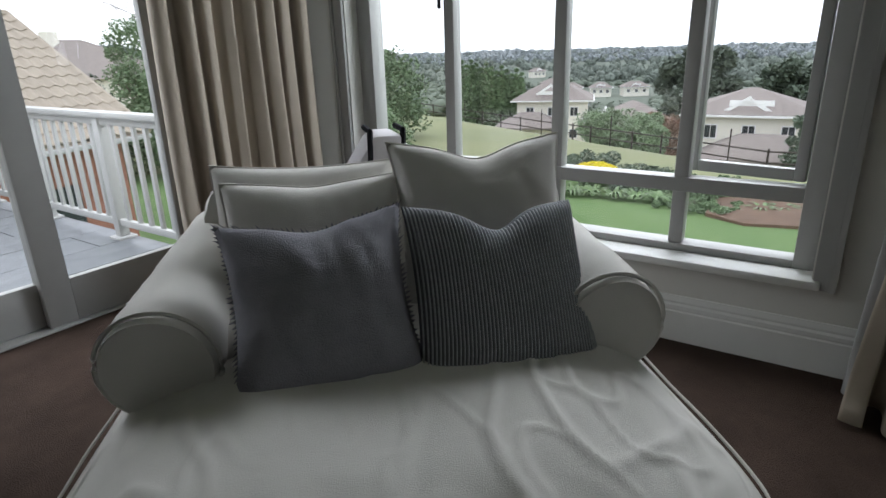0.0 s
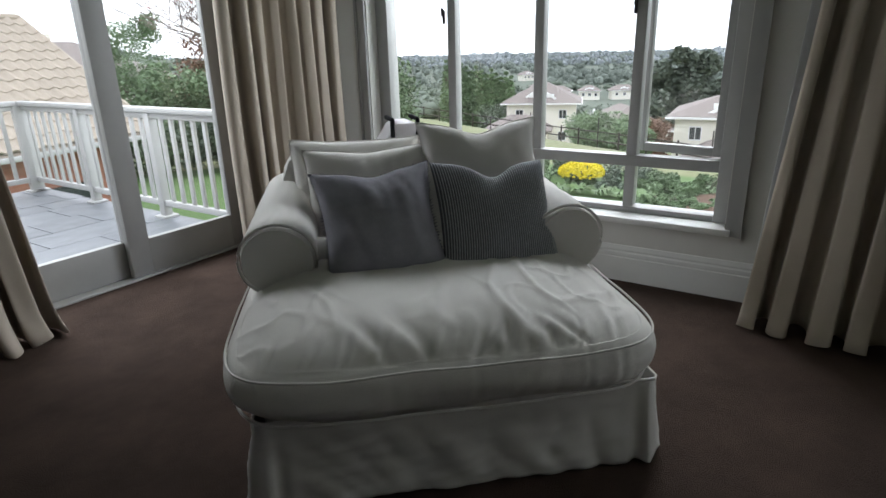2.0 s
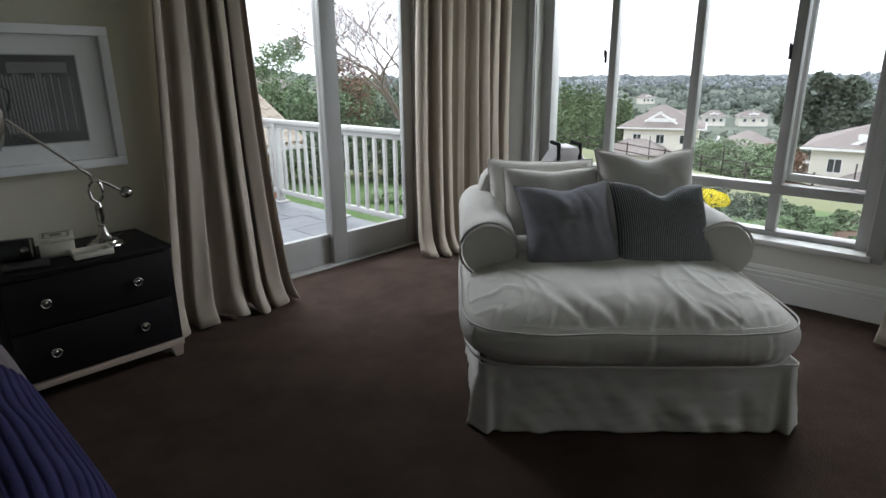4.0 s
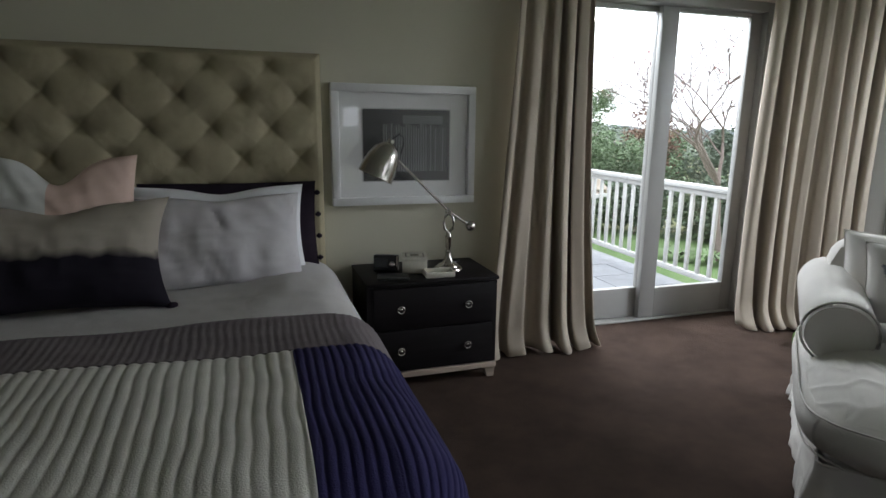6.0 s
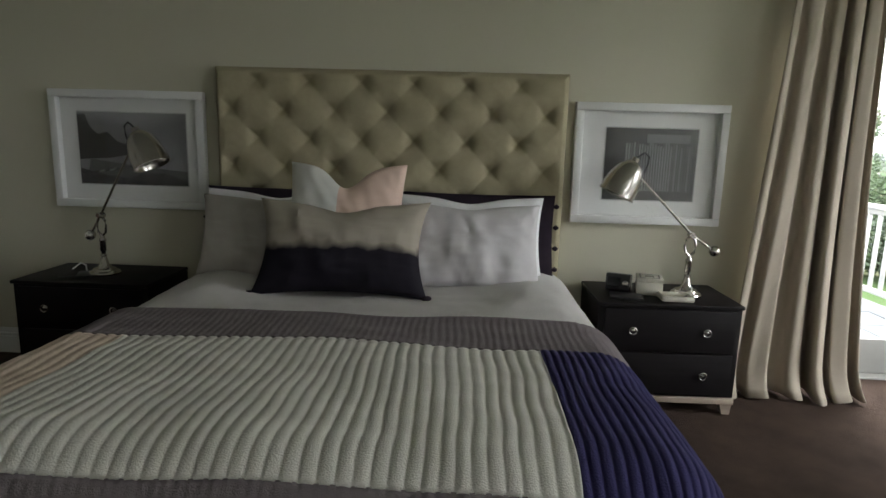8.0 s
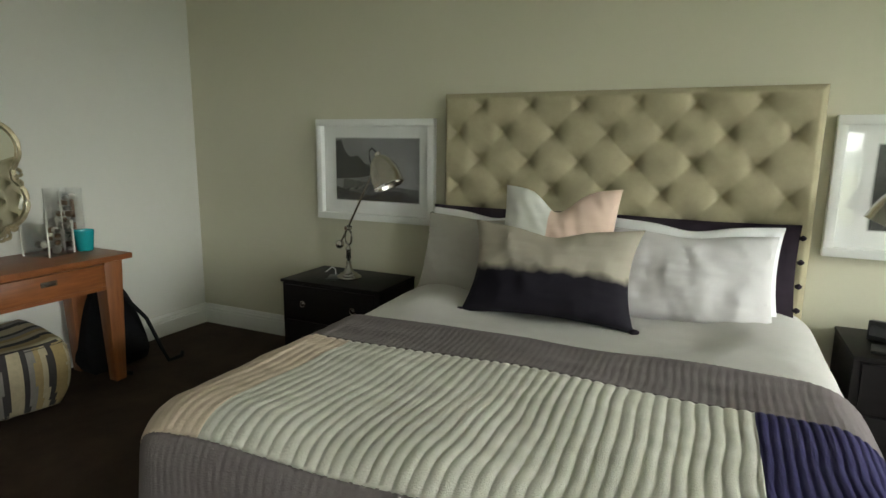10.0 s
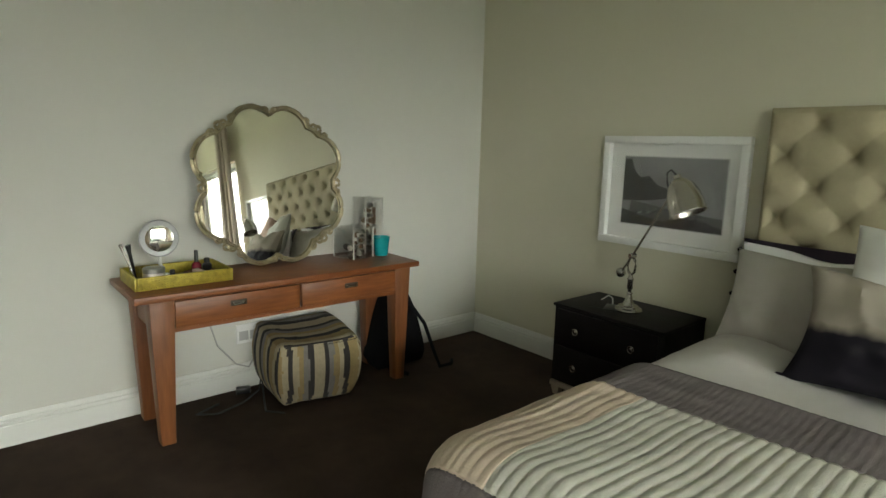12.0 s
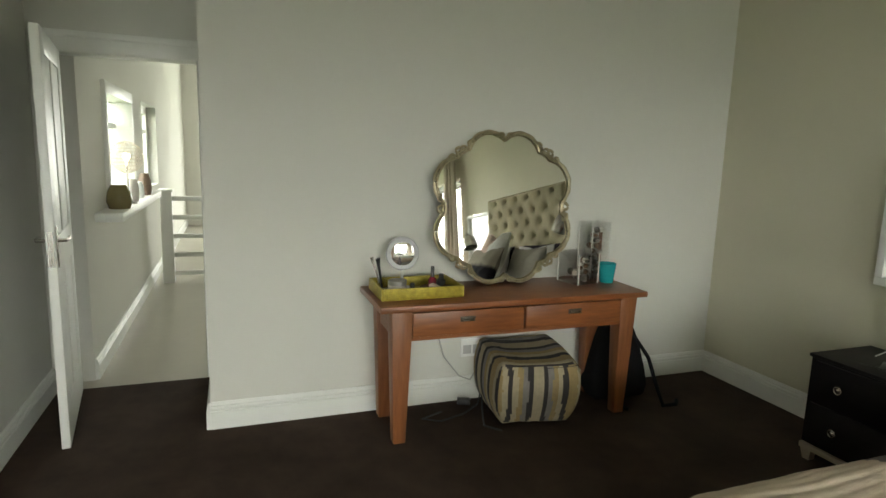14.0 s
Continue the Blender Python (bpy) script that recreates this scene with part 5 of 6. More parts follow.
# ---- bedside ----
def nightstand(x, label):
    w, d, h = 0.70, 0.45, 0.565
    t = thing("nightstand", pose(x, -0.015, 0), label, "nightstand", "bedside chests")
    part("carcass", boxes(((-w / 2, -d + 0.018, 0.085), (w / 2, 0, 0.545)), bev=0.004), M_DARKWOOD, t)
    part("top", boxes(((-w / 2 - 0.004, -d, 0.546), (w / 2 + 0.004, 0, h)), bev=0.005), M_DARKWOOD, t)
    for z0, z1 in ((0.10, 0.312), (0.322, 0.535)):
        dr = part("drawer", boxes(((-w / 2 + 0.03, -d + 0.001, z0), (w / 2 - 0.03, -d + 0.0175, z1)), bev=0.004), M_DARKWOOD, t)
        for s in (-0.18, 0.18):
            zc = (z0 + z1) / 2
            m = Matrix.Translation((s, -d - 0.0, zc)) @ Matrix.Rotation(radians(90), 4, "X")
            part("rose", lathe([(0.010, 0), (0.012, 0.004), (0.006, 0.012), (0.0, 0.014)], 14, m), M_CHROME, dr, "nickel pull")
            part("ring_pull", tube([(s + 0.018 * math.cos(k * math.pi / 9), -d - 0.009, zc - 0.003 + 0.018 * math.sin(k * math.pi / 9)) for k in range(18)], 0.0035, 6, closed=True), M_CHROME, dr, "round nickel ring")
    part("plinth", boxes(((-w / 2, -d + 0.002, 0.055), (w / 2, 0, 0.084)), bev=0.003), M_PINK, t, "limed oak plinth")
    for s in (-1, 1):
        for y in (-d + 0.03, -0.03):
            part("leg", prism([(-0.03, 0.055), (0.03, 0.055), (0.012 * (1 if s > 0 else 1) + 0.012, 0), (-0.012, 0)], -0.02, 0.02, Matrix.Translation((s * (w / 2 - 0.035), y, 0)) @ Matrix.Rotation(radians(90), 4, "X")), M_PINK, t, "limed oak foot")
    return t


nightstand(-0.404, "black-stained two-drawer bedside chest on limed oak feet")
nightstand(-3.37, "black-stained two-drawer bedside chest in shade")


def desk_lamp(m, label, ball, head):
    """A nickel balance-arm lamp: turned foot, stem, arm with ball weight, bell shade."""
    t = thing("table_lamp", m, label, "lamp", "bedside lamps")
    part("foot", lathe([(0.075, 0), (0.078, 0.006), (0.074, 0.014), (0.060, 0.020), (0.056, 0.028), (0.035, 0.036), (0.024, 0.055), (0.016, 0.085), (0.014, 0.095), (0.018, 0.10), (0.014, 0.106)], 28), M_CHROME, t)
    part("stem", lathe([(0.011, 0.104), (0.011, 0.12), (0.016, 0.126), (0.016, 0.175), (0.019, 0.182), (0.012, 0.195), (0.009, 0.21)], 18), M_CHROME, t)
    part("yoke", tube([(0, -0.0, 0.205), (0.022, 0, 0.225), (0.028, 0, 0.26), (0.022, 0, 0.29), (0, 0, 0.31), (-0.022, 0, 0.29), (-0.028, 0, 0.26), (-0.022, 0, 0.225), (0, 0, 0.206)], 0.007, 8), M_CHROME, t)
    part("pivot", lathe([(0.012, -0.022), (0.016, -0.018), (0.016, 0.018), (0.012, 0.022)], 16, Matrix.Translation((0, 0, 0.315)) @ Matrix.Rotation(radians(90), 4, "X")), M_CHROME, t)
    ball, head = Vector(ball), Vector(head)
    part("arm", tube([tuple(ball), (0, 0, 0.318), tuple(head)], 0.0065, 10), M_CHROME, t)
    part("counterweight", lathe([(0.0, -0.028)] + [(0.028 * math.cos(a), 0.028 * math.sin(a)) for a in [radians(-75 + 15 * k) for k in range(11)]] + [(0.0, 0.028)], 20, Matrix.Translation(ball)), M_CHROME, t, "solid round counterweight")
    sh = [(1.22 * r, 1.22 * z) for r, z in ((0.078, -0.10), (0.075, -0.095), (0.074, -0.06), (0.068, -0.02), (0.054, 0.02), (0.034, 0.045), (0.016, 0.054), (0.016, 0.068), (0.0, 0.07))]
    tilt = Matrix.Translation(head + Vector((-0.06, 0, 0.02))) @ Matrix.Rotation(radians(26), 4, "Y")
    bm = bmesh.new()
    t2 = bmesh.new()
    rings = [[t2.verts.new((r * math.cos(2 * math.pi * i / 28), r * math.sin(2 * math.pi * i / 28), z)) for i in range(28)] for r, z in sh[:-1]]
    for a, b in zip(rings, rings[1:]):
        for i in range(28):
            t2.faces.new((a[i], a[(i + 1) % 28], b[(i + 1) % 28], b[i]))
    t2.faces.new(rings[-1])
    merge(bm, t2, tilt)
    s = part("shade", bm, M_CHROME, t, "bell-shaped nickel shade")
    md = s.modifiers.new("metal", "SOLIDIFY")
    md.thickness = 0.002
    part("handle", tube([tuple(tilt @ Vector(p)) for p in ((0.0, 0, 0.082), (0.022, 0, 0.125), (0.052, 0, 0.118), (0.066, 0, 0.08), (0.072, 0, 0.035))], 0.005, 8), M_BLACK, t, "black carrying loop")
    part("fork", tube([tuple(head), tuple(tilt @ Vector((0.085, 0.0, -0.02))), tuple(tilt @ Vector((0.078, 0.03, -0.03)))], 0.005, 8), M_CHROME, t)
    part("cord", tube([(0.0, 0.07, 0.006), (0.03, 0.12, 0.006), (0.08, 0.13, 0.006), (0.13, 0.17, 0.006)], 0.003, 6), M_BLACK, t, "black cord")
    return t


desk_lamp(pose(-0.27, -0.265, 0.566), "brushed nickel balance-arm lamp on the bedside chest", (0.125, 0, 0.235), (-0.285, 0, 0.60))
desk_lamp(pose(-3.36, -0.25, 0.566, 0, 0, 170), "brushed nickel balance-arm lamp in the shaded corner", (0.075, 0, 0.205), (-0.22, 0, 0.68))

clock = thing("clock_radio", pose(-0.60, -0.20, 0.5665, 0, 0, -22), "small black clock radio with silver edge", "clock radio")
part("case", box(bmesh.new(), (-0.065, -0.03, 0), (0.065, 0.03, 0.085), 0.006, m=pose(0, 0, 0.0, -8)), M_BLACK, clock)
part("trim", box(bmesh.new(), (0.058, -0.034, 0.004), (0.067, -0.0305, 0.082), 0.001, m=pose(0, 0, 0.0, -8)), M_CHROME, clock, "silver edge strip")
part("dial", lathe([(0.016, 0), (0.016, 0.004), (0.012, 0.006)], 16, pose(0.038, -0.031, 0.042, 82)), M_CHROME, clock, "round tuning dial")
part("display", box(bmesh.new(), (-0.055, -0.0325, 0.02), (0.012, -0.0308, 0.066), 0, m=pose(0, 0, 0.0, -8)), mat("dark_display", (0.012, 0.013, 0.016), 0.12), clock)
bx = thing("keepsake_box", pose(-0.455, -0.245, 0.5665, 0, 0, -14), "bone inlay box with square pattern on its lid", "box")
part("body", boxes(((-0.065, -0.065, 0), (0.065, 0.065, 0.068)), bev=0.003), M_BONE, bx)
lid = part("lid", boxes(((-0.066, -0.066, 0.069), (0.066, 0.066, 0.086)), bev=0.003), M_BONE, bx)
part("inlay", boxes(((-0.05, -0.05, 0.0865), (0.05, -0.043, 0.0875)), ((-0.05, 0.043, 0.0865), (0.05, 0.05, 0.0875)), ((-0.05, -0.043, 0.0865), (-0.043, 0.043, 0.0875)), ((0.043, -0.043, 0.0865), (0.05, 0.043, 0.0875)), ((-0.022, -0.022, 0.0865), (0.022, 0.022, 0.0875))), mat("taupe_inlay", (0.20, 0.18, 0.15), 0.6), lid, "dark square inlay lines")
dish = thing("trinket_dish", pose(-0.36, -0.375, 0.5665, 0, 0, -4), "shallow cream rectangular dish", "dish")
part("body", prism([(-0.075, -0.05), (0.075, -0.05), (0.075, 0.05), (-0.075, 0.05)], 0, 0.006), M_BONE, dish)
for lo, hi, ax in (((-0.078, -0.053, 0.004), (0.078, -0.044, 0.028), 0), ((-0.078, 0.044, 0.004), (0.078, 0.053, 0.028), 0), ((-0.078, -0.0435, 0.004), (-0.069, 0.0435, 0.028), 0), ((0.069, -0.0435, 0.004), (0.078, 0.0435, 0.028), 0)):
    part("rim", boxes((lo, hi), bev=0.003), M_BONE, dish)
tagged(finish("notebook", box(bmesh.new(), (-0.08, -0.055, 0), (0.08, 0.055, 0.012), 0.003, m=pose(-0.60, -0.36, 0.5665, 0, 0, -12)), M_BLACK), "thin black notebook lying on the chest", "book")
ph = thing("phone", pose(-3.44, -0.30, 0.5665, 0, 0, 25), "black phone with white charging cable", "phone")
part("body", boxes(((-0.035, -0.07, 0), (0.035, 0.07, 0.009)), bev=0.004), M_BLACK, ph)
part("cable", tube([(0, 0.07, 0.004), (-0.01, 0.12, 0.03), (-0.04, 0.16, 0.035), (-0.08, 0.15, 0.004)], 0.004, 6), M_COTTON, ph, "white cable")


# ---- pictures ----
def picture(x0, x1, z0, z1, p0, p1, q0, q1, label, draw):
    t = thing("framed_picture", pose(0, -0.004, 0), label, "picture", "pictures beside the headboard")
    f = 0.042
    for lo, hi in (((x0, -0.048, z0), (x1, 0, z0 + f)), ((x0, -0.048, z1 - f), (x1, 0, z1)), ((x0, -0.0478, z0 + f), (x0 + f, 0, z1 - f)), ((x1 - f, -0.0478, z0 + f), (x1, 0, z1 - f))):
        part("frame_bar", boxes((lo, hi), bev=0.004), M_WHITE, t)
    part("mount", boxes(((x0 + f, -0.010, z0 + f), (x1 - f, -0.006, z1 - f))), M_MAT, t, "white mount board", smooth=False)
    part("bevel", boxes(((p0 - 0.006, -0.0115, q0 - 0.006), (p1 + 0.006, -0.0102, q1 + 0.006))), mat("mount_bevel", (0.5, 0.5, 0.49), 0.8), t, smooth=False)
    draw(t, p0, p1, q0, q1)
    part("glass", boxes(((x0 + f, -0.030, z0 + f), (x1 - f, -0.027, z1 - f))), M_GLASS, t, smooth=False).visible_shadow = False


def grey(v, name):
    return mat(name, (v, v, v * 1.02), 0.5, noise_scale=9, vary=0.3)


def fence_photo(t, p0, p1, q0, q1):
    ph = part("photo", boxes(((p0, -0.0135, q0), (p1, -0.0118, q1))), grey(0.045, "photo_dark"), t, "grey photograph of a wooden gate", smooth=False)
    rng = random.Random(3)
    x = p0 + 0.11
    while x < p1 - 0.02:
        part("plank_tone", boxes(((x, -0.0142, q0 + 0.05), (x + 0.009, -0.0137, q1 - 0.07 - rng.uniform(0, 0.03)))), grey(rng.choice((0.10, 0.16, 0.22)), f"photo_tone_{rng.choice('abc')}"), ph, smooth=False)
        x += 0.014
    part("rail_tone", boxes(((p0 + 0.22, -0.0148, q1 - 0.075), (p1 - 0.04, -0.0143, q1 - 0.03))), grey(0.20, "photo_tone_d"), ph, smooth=False)


def lake_photo(t, p0, p1, q0, q1):
    ph = part("photo", boxes(((p0, -0.0135, q0), (p1, -0.0118, q1))), mat("photo_mist", (0.30, 0.30, 0.31), 0.5, noise_scale=2.5, color2=(0.17, 0.17, 0.18)), t, "misty grey photograph of a lake shore", smooth=False)
    w, h = p1 - p0, q1 - q0
    m = Matrix.Translation((p0, -0.0137, q0)) @ Matrix.Rotation(radians(90), 4, "X")
    hill = [(0, 0.34 * h), (0.3 * w, 0.37 * h), (0.52 * w, 0.44 * h), (0.48 * w, 0.55 * h), (0.36 * w, 0.60 * h), (0.27 * w, 0.73 * h), (0.18 * w, 0.70 * h), (0.11 * w, 0.80 * h), (0.07 * w, 0.97 * h), (0, 0.96 * h)]
    stones = [(0, 0), (w, 0), (w, 0.06 * h), (0.82 * w, 0.16 * h), (0.6 * w, 0.17 * h), (0.45 * w, 0.08 * h), (0.2 * w, 0.14 * h), (0, 0.22 * h)]
    part("stone_tone", prism(stones, 0.0016, 0.0019, m), grey(0.05, "photo_stone"), ph, smooth=False)
    part("hill_tone", prism(hill, 0, 0.0006, m), grey(0.035, "photo_black"), ph, smooth=False)
    water = [(0.05 * w, 0.02 * h), (w, 0.0), (w, 0.2 * h), (0.6 * w, 0.25 * h), (0.1 * w, 0.35 * h)]
    part("water_tone", prism(water, 0.0008, 0.0012, m), grey(0.12, "photo_grey_mid"), ph, smooth=False)
    for k in range(5):
        part("boat_tone", prism([(0.12 * w + 0.05 * k * w, (0.15 + 0.01 * k) * h), (0.3 * w + 0.05 * k * w, (0.22 + 0.01 * k) * h), (0.31 * w + 0.05 * k * w, (0.24 + 0.01 * k) * h), (0.13 * w + 0.05 * k * w, (0.18 + 0.01 * k) * h)], 0.0014, 0.0017 + 0.0003 * k, m), grey(0.26 if k % 2 else 0.02, "photo_light" if k % 2 else "photo_black"), ph, smooth=False)


picture(-0.853, -0.045, 0.900, 1.545, -0.68, -0.19, 1.03, 1.415, "white framed photograph of a timber gate under glass", fence_photo)
picture(-3.737, -2.875, 0.900, 1.545, -3.60, -2.99, 1.03, 1.425, "white framed misty lake photograph under glass", lake_photo)

# ---- dressing table ----
tb = thing("console_table", pose(0, 0, 0), "warm teak console table with two drawers and tapered legs", "table")
part("tabletop", boxes(((-4.865, -2.565, 0.727), (-4.365, -0.975, 0.76)), bev=0.006), M_TEAK, tb)
part("apron", boxes(((-4.83, -2.475, 0.575), (-4.42, -2.445, 0.726)), ((-4.83, -1.085, 0.575), (-4.42, -1.055, 0.726)), ((-4.83, -2.444, 0.575), (-4.81, -1.086, 0.726)), ((-4.435, -2.444, 0.560), (-4.42, -1.086, 0.580)), ((-4.435, -2.444, 0.712), (-4.42, -1.086, 0.726))), M_TEAK, tb, smooth=False)
for y0, y1, hy in ((-2.385, -1.752, -2.085), (-1.740, -1.125, -1.435)):
    dr = part("drawer", boxes(((-4.44, y0, 0.583), (-4.405, y1, 0.710)), bev=0.004), M_TEAK, tb)
    part("handle_plate", boxes(((-4.4055, hy - 0.042, 0.650), (-4.400, hy + 0.042, 0.678)), bev=0.002), mat("dark_bronze", (0.09, 0.075, 0.06), 0.45, 0.8), dr, "recessed bronze handle")
    part("handle_bar", tube([(-4.399, hy - 0.03, 0.668), (-4.392, hy - 0.026, 0.658), (-4.392, hy + 0.026, 0.658), (-4.399, hy + 0.03, 0.668)], 0.003, 6), M_CHROME, dr)
for x in (-4.458, -4.79):
    for y in (-2.44, -1.07):
        bm = bmesh.new()
        t2 = bmesh.new()
        lo = [t2.verts.new((x + a * 0.033, y + b * 0.033, 0.0)) for a, b in ((-1, -1), (1, -1), (1, 1), (-1, 1))]
        hi = [t2.verts.new((x + a * 0.052, y + b * 0.056, 0.727)) for a, b in ((-1, -1), (1, -1), (1, 1), (-1, 1))]
        for i in range(4):
            t2.faces.new((lo[i], lo[(i + 1) % 4], hi[(i + 1) % 4], hi[i]))
        t2.faces.new(list(reversed(lo)))
        t2.faces.new(hi)
        bmesh.ops.bevel(t2, geom=t2.edges[:], offset=0.005, segments=2, profile=0.5, affect="EDGES")
        merge(bm, t2)
        part("leg", bm, mat("teak_leg_wood", (0.26, 0.094, 0.034), 0.42, noise_scale=7, color2=(0.17, 0.058, 0.021), bump=0.08, bump_scale=60, stretch=(7, 7, 0.7)), tb)

# the scalloped mirror leaning on the wall
mr = thing("wall_mirror", pose(-4.765, -1.727, 1.213, 0, 0, 90) @ pose(0, 0, 0, -5.5), "scalloped mirror in a carved champagne-leaf frame", "mirror")


LOBES = [(sx * cx, sz * cz, r) for cx, cz, r in ((0.22, 0.68, 0.32), (0.48, 0.50, 0.275), (0.66, 0.32, 0.34)) for sx in (-1, 1) for sz in (-1, 1)]


def scallop_r(a):
    """How far the lobed outline reaches in the direction a: round lobes about a round middle."""
    far = 0.89
    for cx, cz, r in LOBES:
        t = cx * math.cos(a) + cz * math.sin(a)
        gap = r * r - (cx * cx + cz * cz - t * t)
        if gap > 0:
            far = max(far, t + math.sqrt(gap))
    return far


def scallop(k, n, grow=0.0):
    a = 2 * math.pi * k / n
    r = scallop_r(a)
    return ((0.437 * r + grow) * math.cos(a), 0, (0.440 * r + grow) * math.sin(a))


N = 320
glass = bmesh.new()
c = glass.verts.new((0, 0, 0))
ring = [glass.verts.new(scallop(k, N, -0.012)) for k in range(N)]
for k in range(N):
    glass.faces.new((c, ring[k], ring[(k + 1) % N]))
part("mirror_glass", glass, M_MIRROR, mr, smooth=False)
part("backing", prism([(scallop(k, N)[0], scallop(k, N)[2]) for k in range(0, N, 2)], -0.018, -0.004, Matrix.Rotation(radians(90), 4, "X") @ Matrix.Scale(1, 4)), M_DARKWOOD, mr).matrix_local = pose(0, 0.0, 0)
fr = part("frame", tube([scallop(k, N) for k in range(N)], 0.010, 8, closed=True, radii=[0.0085 + 0.0025 * abs(math.sin(40 * math.pi * k / N)) for k in range(N)]), M_SILVERFRAME, mr)
part("bead", tube([(x, -0.014, z) for x, _, z in (scallop(k, N, -0.014) for k in range(N))], 0.005, 6, closed=True), M_SILVERFRAME, fr)
reach = [scallop_r(2 * math.pi * k / N) for k in range(N)]
for k in range(N):
    if not (reach[k] < reach[k - 1] and reach[k] <= reach[(k + 1) % N]):
        continue
    x, _, z = scallop(k, N)
    a = 2 * math.pi * k / N
    for side in (-1, 1):
        pts = []
        for j in range(13):
            q = j / 12
            turn, rad = a + math.pi / 2 * side - side * 4.4 * q, 0.026 * (1 - 0.75 * q)
            pts.append((x + 0.010 * math.cos(a) - 0.024 * side * math.sin(a) + rad * math.cos(turn), -0.010 - 0.006 * q, z + 0.010 * math.sin(a) + 0.024 * side * math.cos(a) + rad * math.sin(turn)))
        part("scroll", tube(pts, 0.008, 6, radii=[0.0105 - 0.0004 * j for j in range(13)]), M_SILVERFRAME, fr, "carved scroll")
    part("leaf_boss", lathe([(0.0, -0.014), (0.009, -0.010), (0.013, 0.0), (0.008, 0.012), (0.0, 0.016)], 10, Matrix.Translation((x, -0.014, z))), M_SILVERFRAME, fr, "carved boss")

# the tray and what stands in it
tr = thing("vanity_tray", pose(-4.635, -2.305, 0.761, 0, 0, 0) @ Matrix.Diagonal((0.79, 0.84, 0.9, 1)), "yellow-gold woven tray on the dressing table", "tray")
part("base", boxes(((-0.17, -0.25, 0), (0.17, 0.25, 0.008)), bev=0.003), M_GOLD, tr)
for k, (lo, hi) in enumerate((((-0.19, -0.27), (0.19, -0.255)), ((-0.19, 0.255), (0.19, 0.27)), ((-0.19, -0.254), (-0.175, 0.254)), ((0.175, -0.254), (0.19, 0.254)))):
    side = part("side", boxes(((*lo, 0.0), (*hi, 0.07)), bev=0.004), M_GOLD, tr)
    if k > 1:
        cell = bmesh.new()
        for i in range(34):
            for j in range(5):
                y, z = -0.245 + 0.0148 * i, 0.008 + 0.0125 * j
                tube([(hi[0] + 0.001 if k == 3 else lo[0] - 0.001, y, z), (hi[0] + 0.003 if k == 3 else lo[0] - 0.003, y + 0.007, z + 0.006), (hi[0] + 0.001 if k == 3 else lo[0] - 0.001, y + 0.014, z)], 0.0028, 4, cell)
        part("weave", cell, M_GOLD, side)
rm_ = thing("shaving_mirror", pose(-4.735, -2.355, 0.77, 0, 0, 86) @ Matrix.Scale(0.9, 4), "round white-rimmed magnifying mirror on a stand", "mirror")
part("foot", lathe([(0.05, 0), (0.05, 0.008), (0.012, 0.014), (0.008, 0.125)], 20), M_WHITE, rm_)
mt = Matrix.Translation((0, 0, 0.215)) @ Matrix.Rotation(radians(86), 4, "X")
part("rim", lathe([(0.075, -0.012), (0.098, -0.010), (0.105, 0.0), (0.098, 0.012), (0.072, 0.010)], 36, mt), mat("satin_grey_rim", (0.42, 0.42, 0.42), 0.35, noise_scale=8, vary=0.1), rm_, "pale grey rim")
part("glass", lathe([(0.073, 0.008), (0.073, 0.0125), (0.05, 0.0155), (0.0, 0.0165)], 36, mt), M_MIRROR, rm_)


def bottle(name, x, y, z, prof, material, label, cap=None, cat="bottle", seg=18):
    t = thing(name, pose(x, y, z), label, cat)
    part("body", lathe(prof, seg), material, t)
    if cap:
        part("cap", lathe(cap[0], seg), cap[1], t)
    return t


Z = 0.769
bottle("nail_varnish", -4.643, -2.207, Z, [(0.022, 0), (0.024, 0.01), (0.024, 0.06), (0.012, 0.075)], M_RED, "dark red bottle with tall black cap", ([(0.010, 0.076), (0.010, 0.13), (0.007, 0.135)], M_BLACK))
bottle("perfume_bottle", -4.665, -2.148, Z, [(0.024, 0), (0.025, 0.05), (0.014, 0.06)], M_BLACK, "squat black scent bottle", ([(0.014, 0.061), (0.014, 0.085)], M_BLACK))
bottle("cream_jar", -4.567, -2.428, Z, [(0.048, 0), (0.05, 0.01), (0.05, 0.055), (0.046, 0.06)], mat("frosted_jar", (0.55, 0.50, 0.46), 0.3), "clear jar of pale cosmetics", ([(0.05, 0.0605), (0.05, 0.082), (0.045, 0.085)], mat("pewter_lid", (0.30, 0.29, 0.27), 0.35, 0.6)), "jar")
bottle("lipstick", -4.526, -2.356, Z, [(0.012, 0), (0.012, 0.07), (0.010, 0.072)], M_BLACK, "black lipstick tube with silver band", ([(0.0125, 0.03), (0.0125, 0.042)], M_CHROME))
bottle("trinket_bowl", -4.582, -2.199, Z, [(0.05, 0), (0.075, 0.01), (0.095, 0.03), (0.092, 0.03), (0.07, 0.014), (0.0, 0.008)], mat("brown_wicker", (0.20, 0.10, 0.05), 0.7, noise_scale=40, vary=0.4), "shallow brown wicker bowl", None, "bowl", 24)
tagged(finish("soap_bar", box(bmesh.new(), (-0.03, -0.02, 0), (0.03, 0.02, 0.018), 0.006, m=pose(-4.552, -2.224, 0.802, 0, 12, 30)), M_BLUSH), "pale pink soap bar in the bowl", "soap")
cupb = thing("brush_cup", pose(-4.643, -2.488, Z), "glass cup of make-up brushes", "cup")
part("cup", lathe([(0.03, 0), (0.032, 0.09), (0.029, 0.09), (0.027, 0.006)], 18), M_ACRYLIC, cupb)
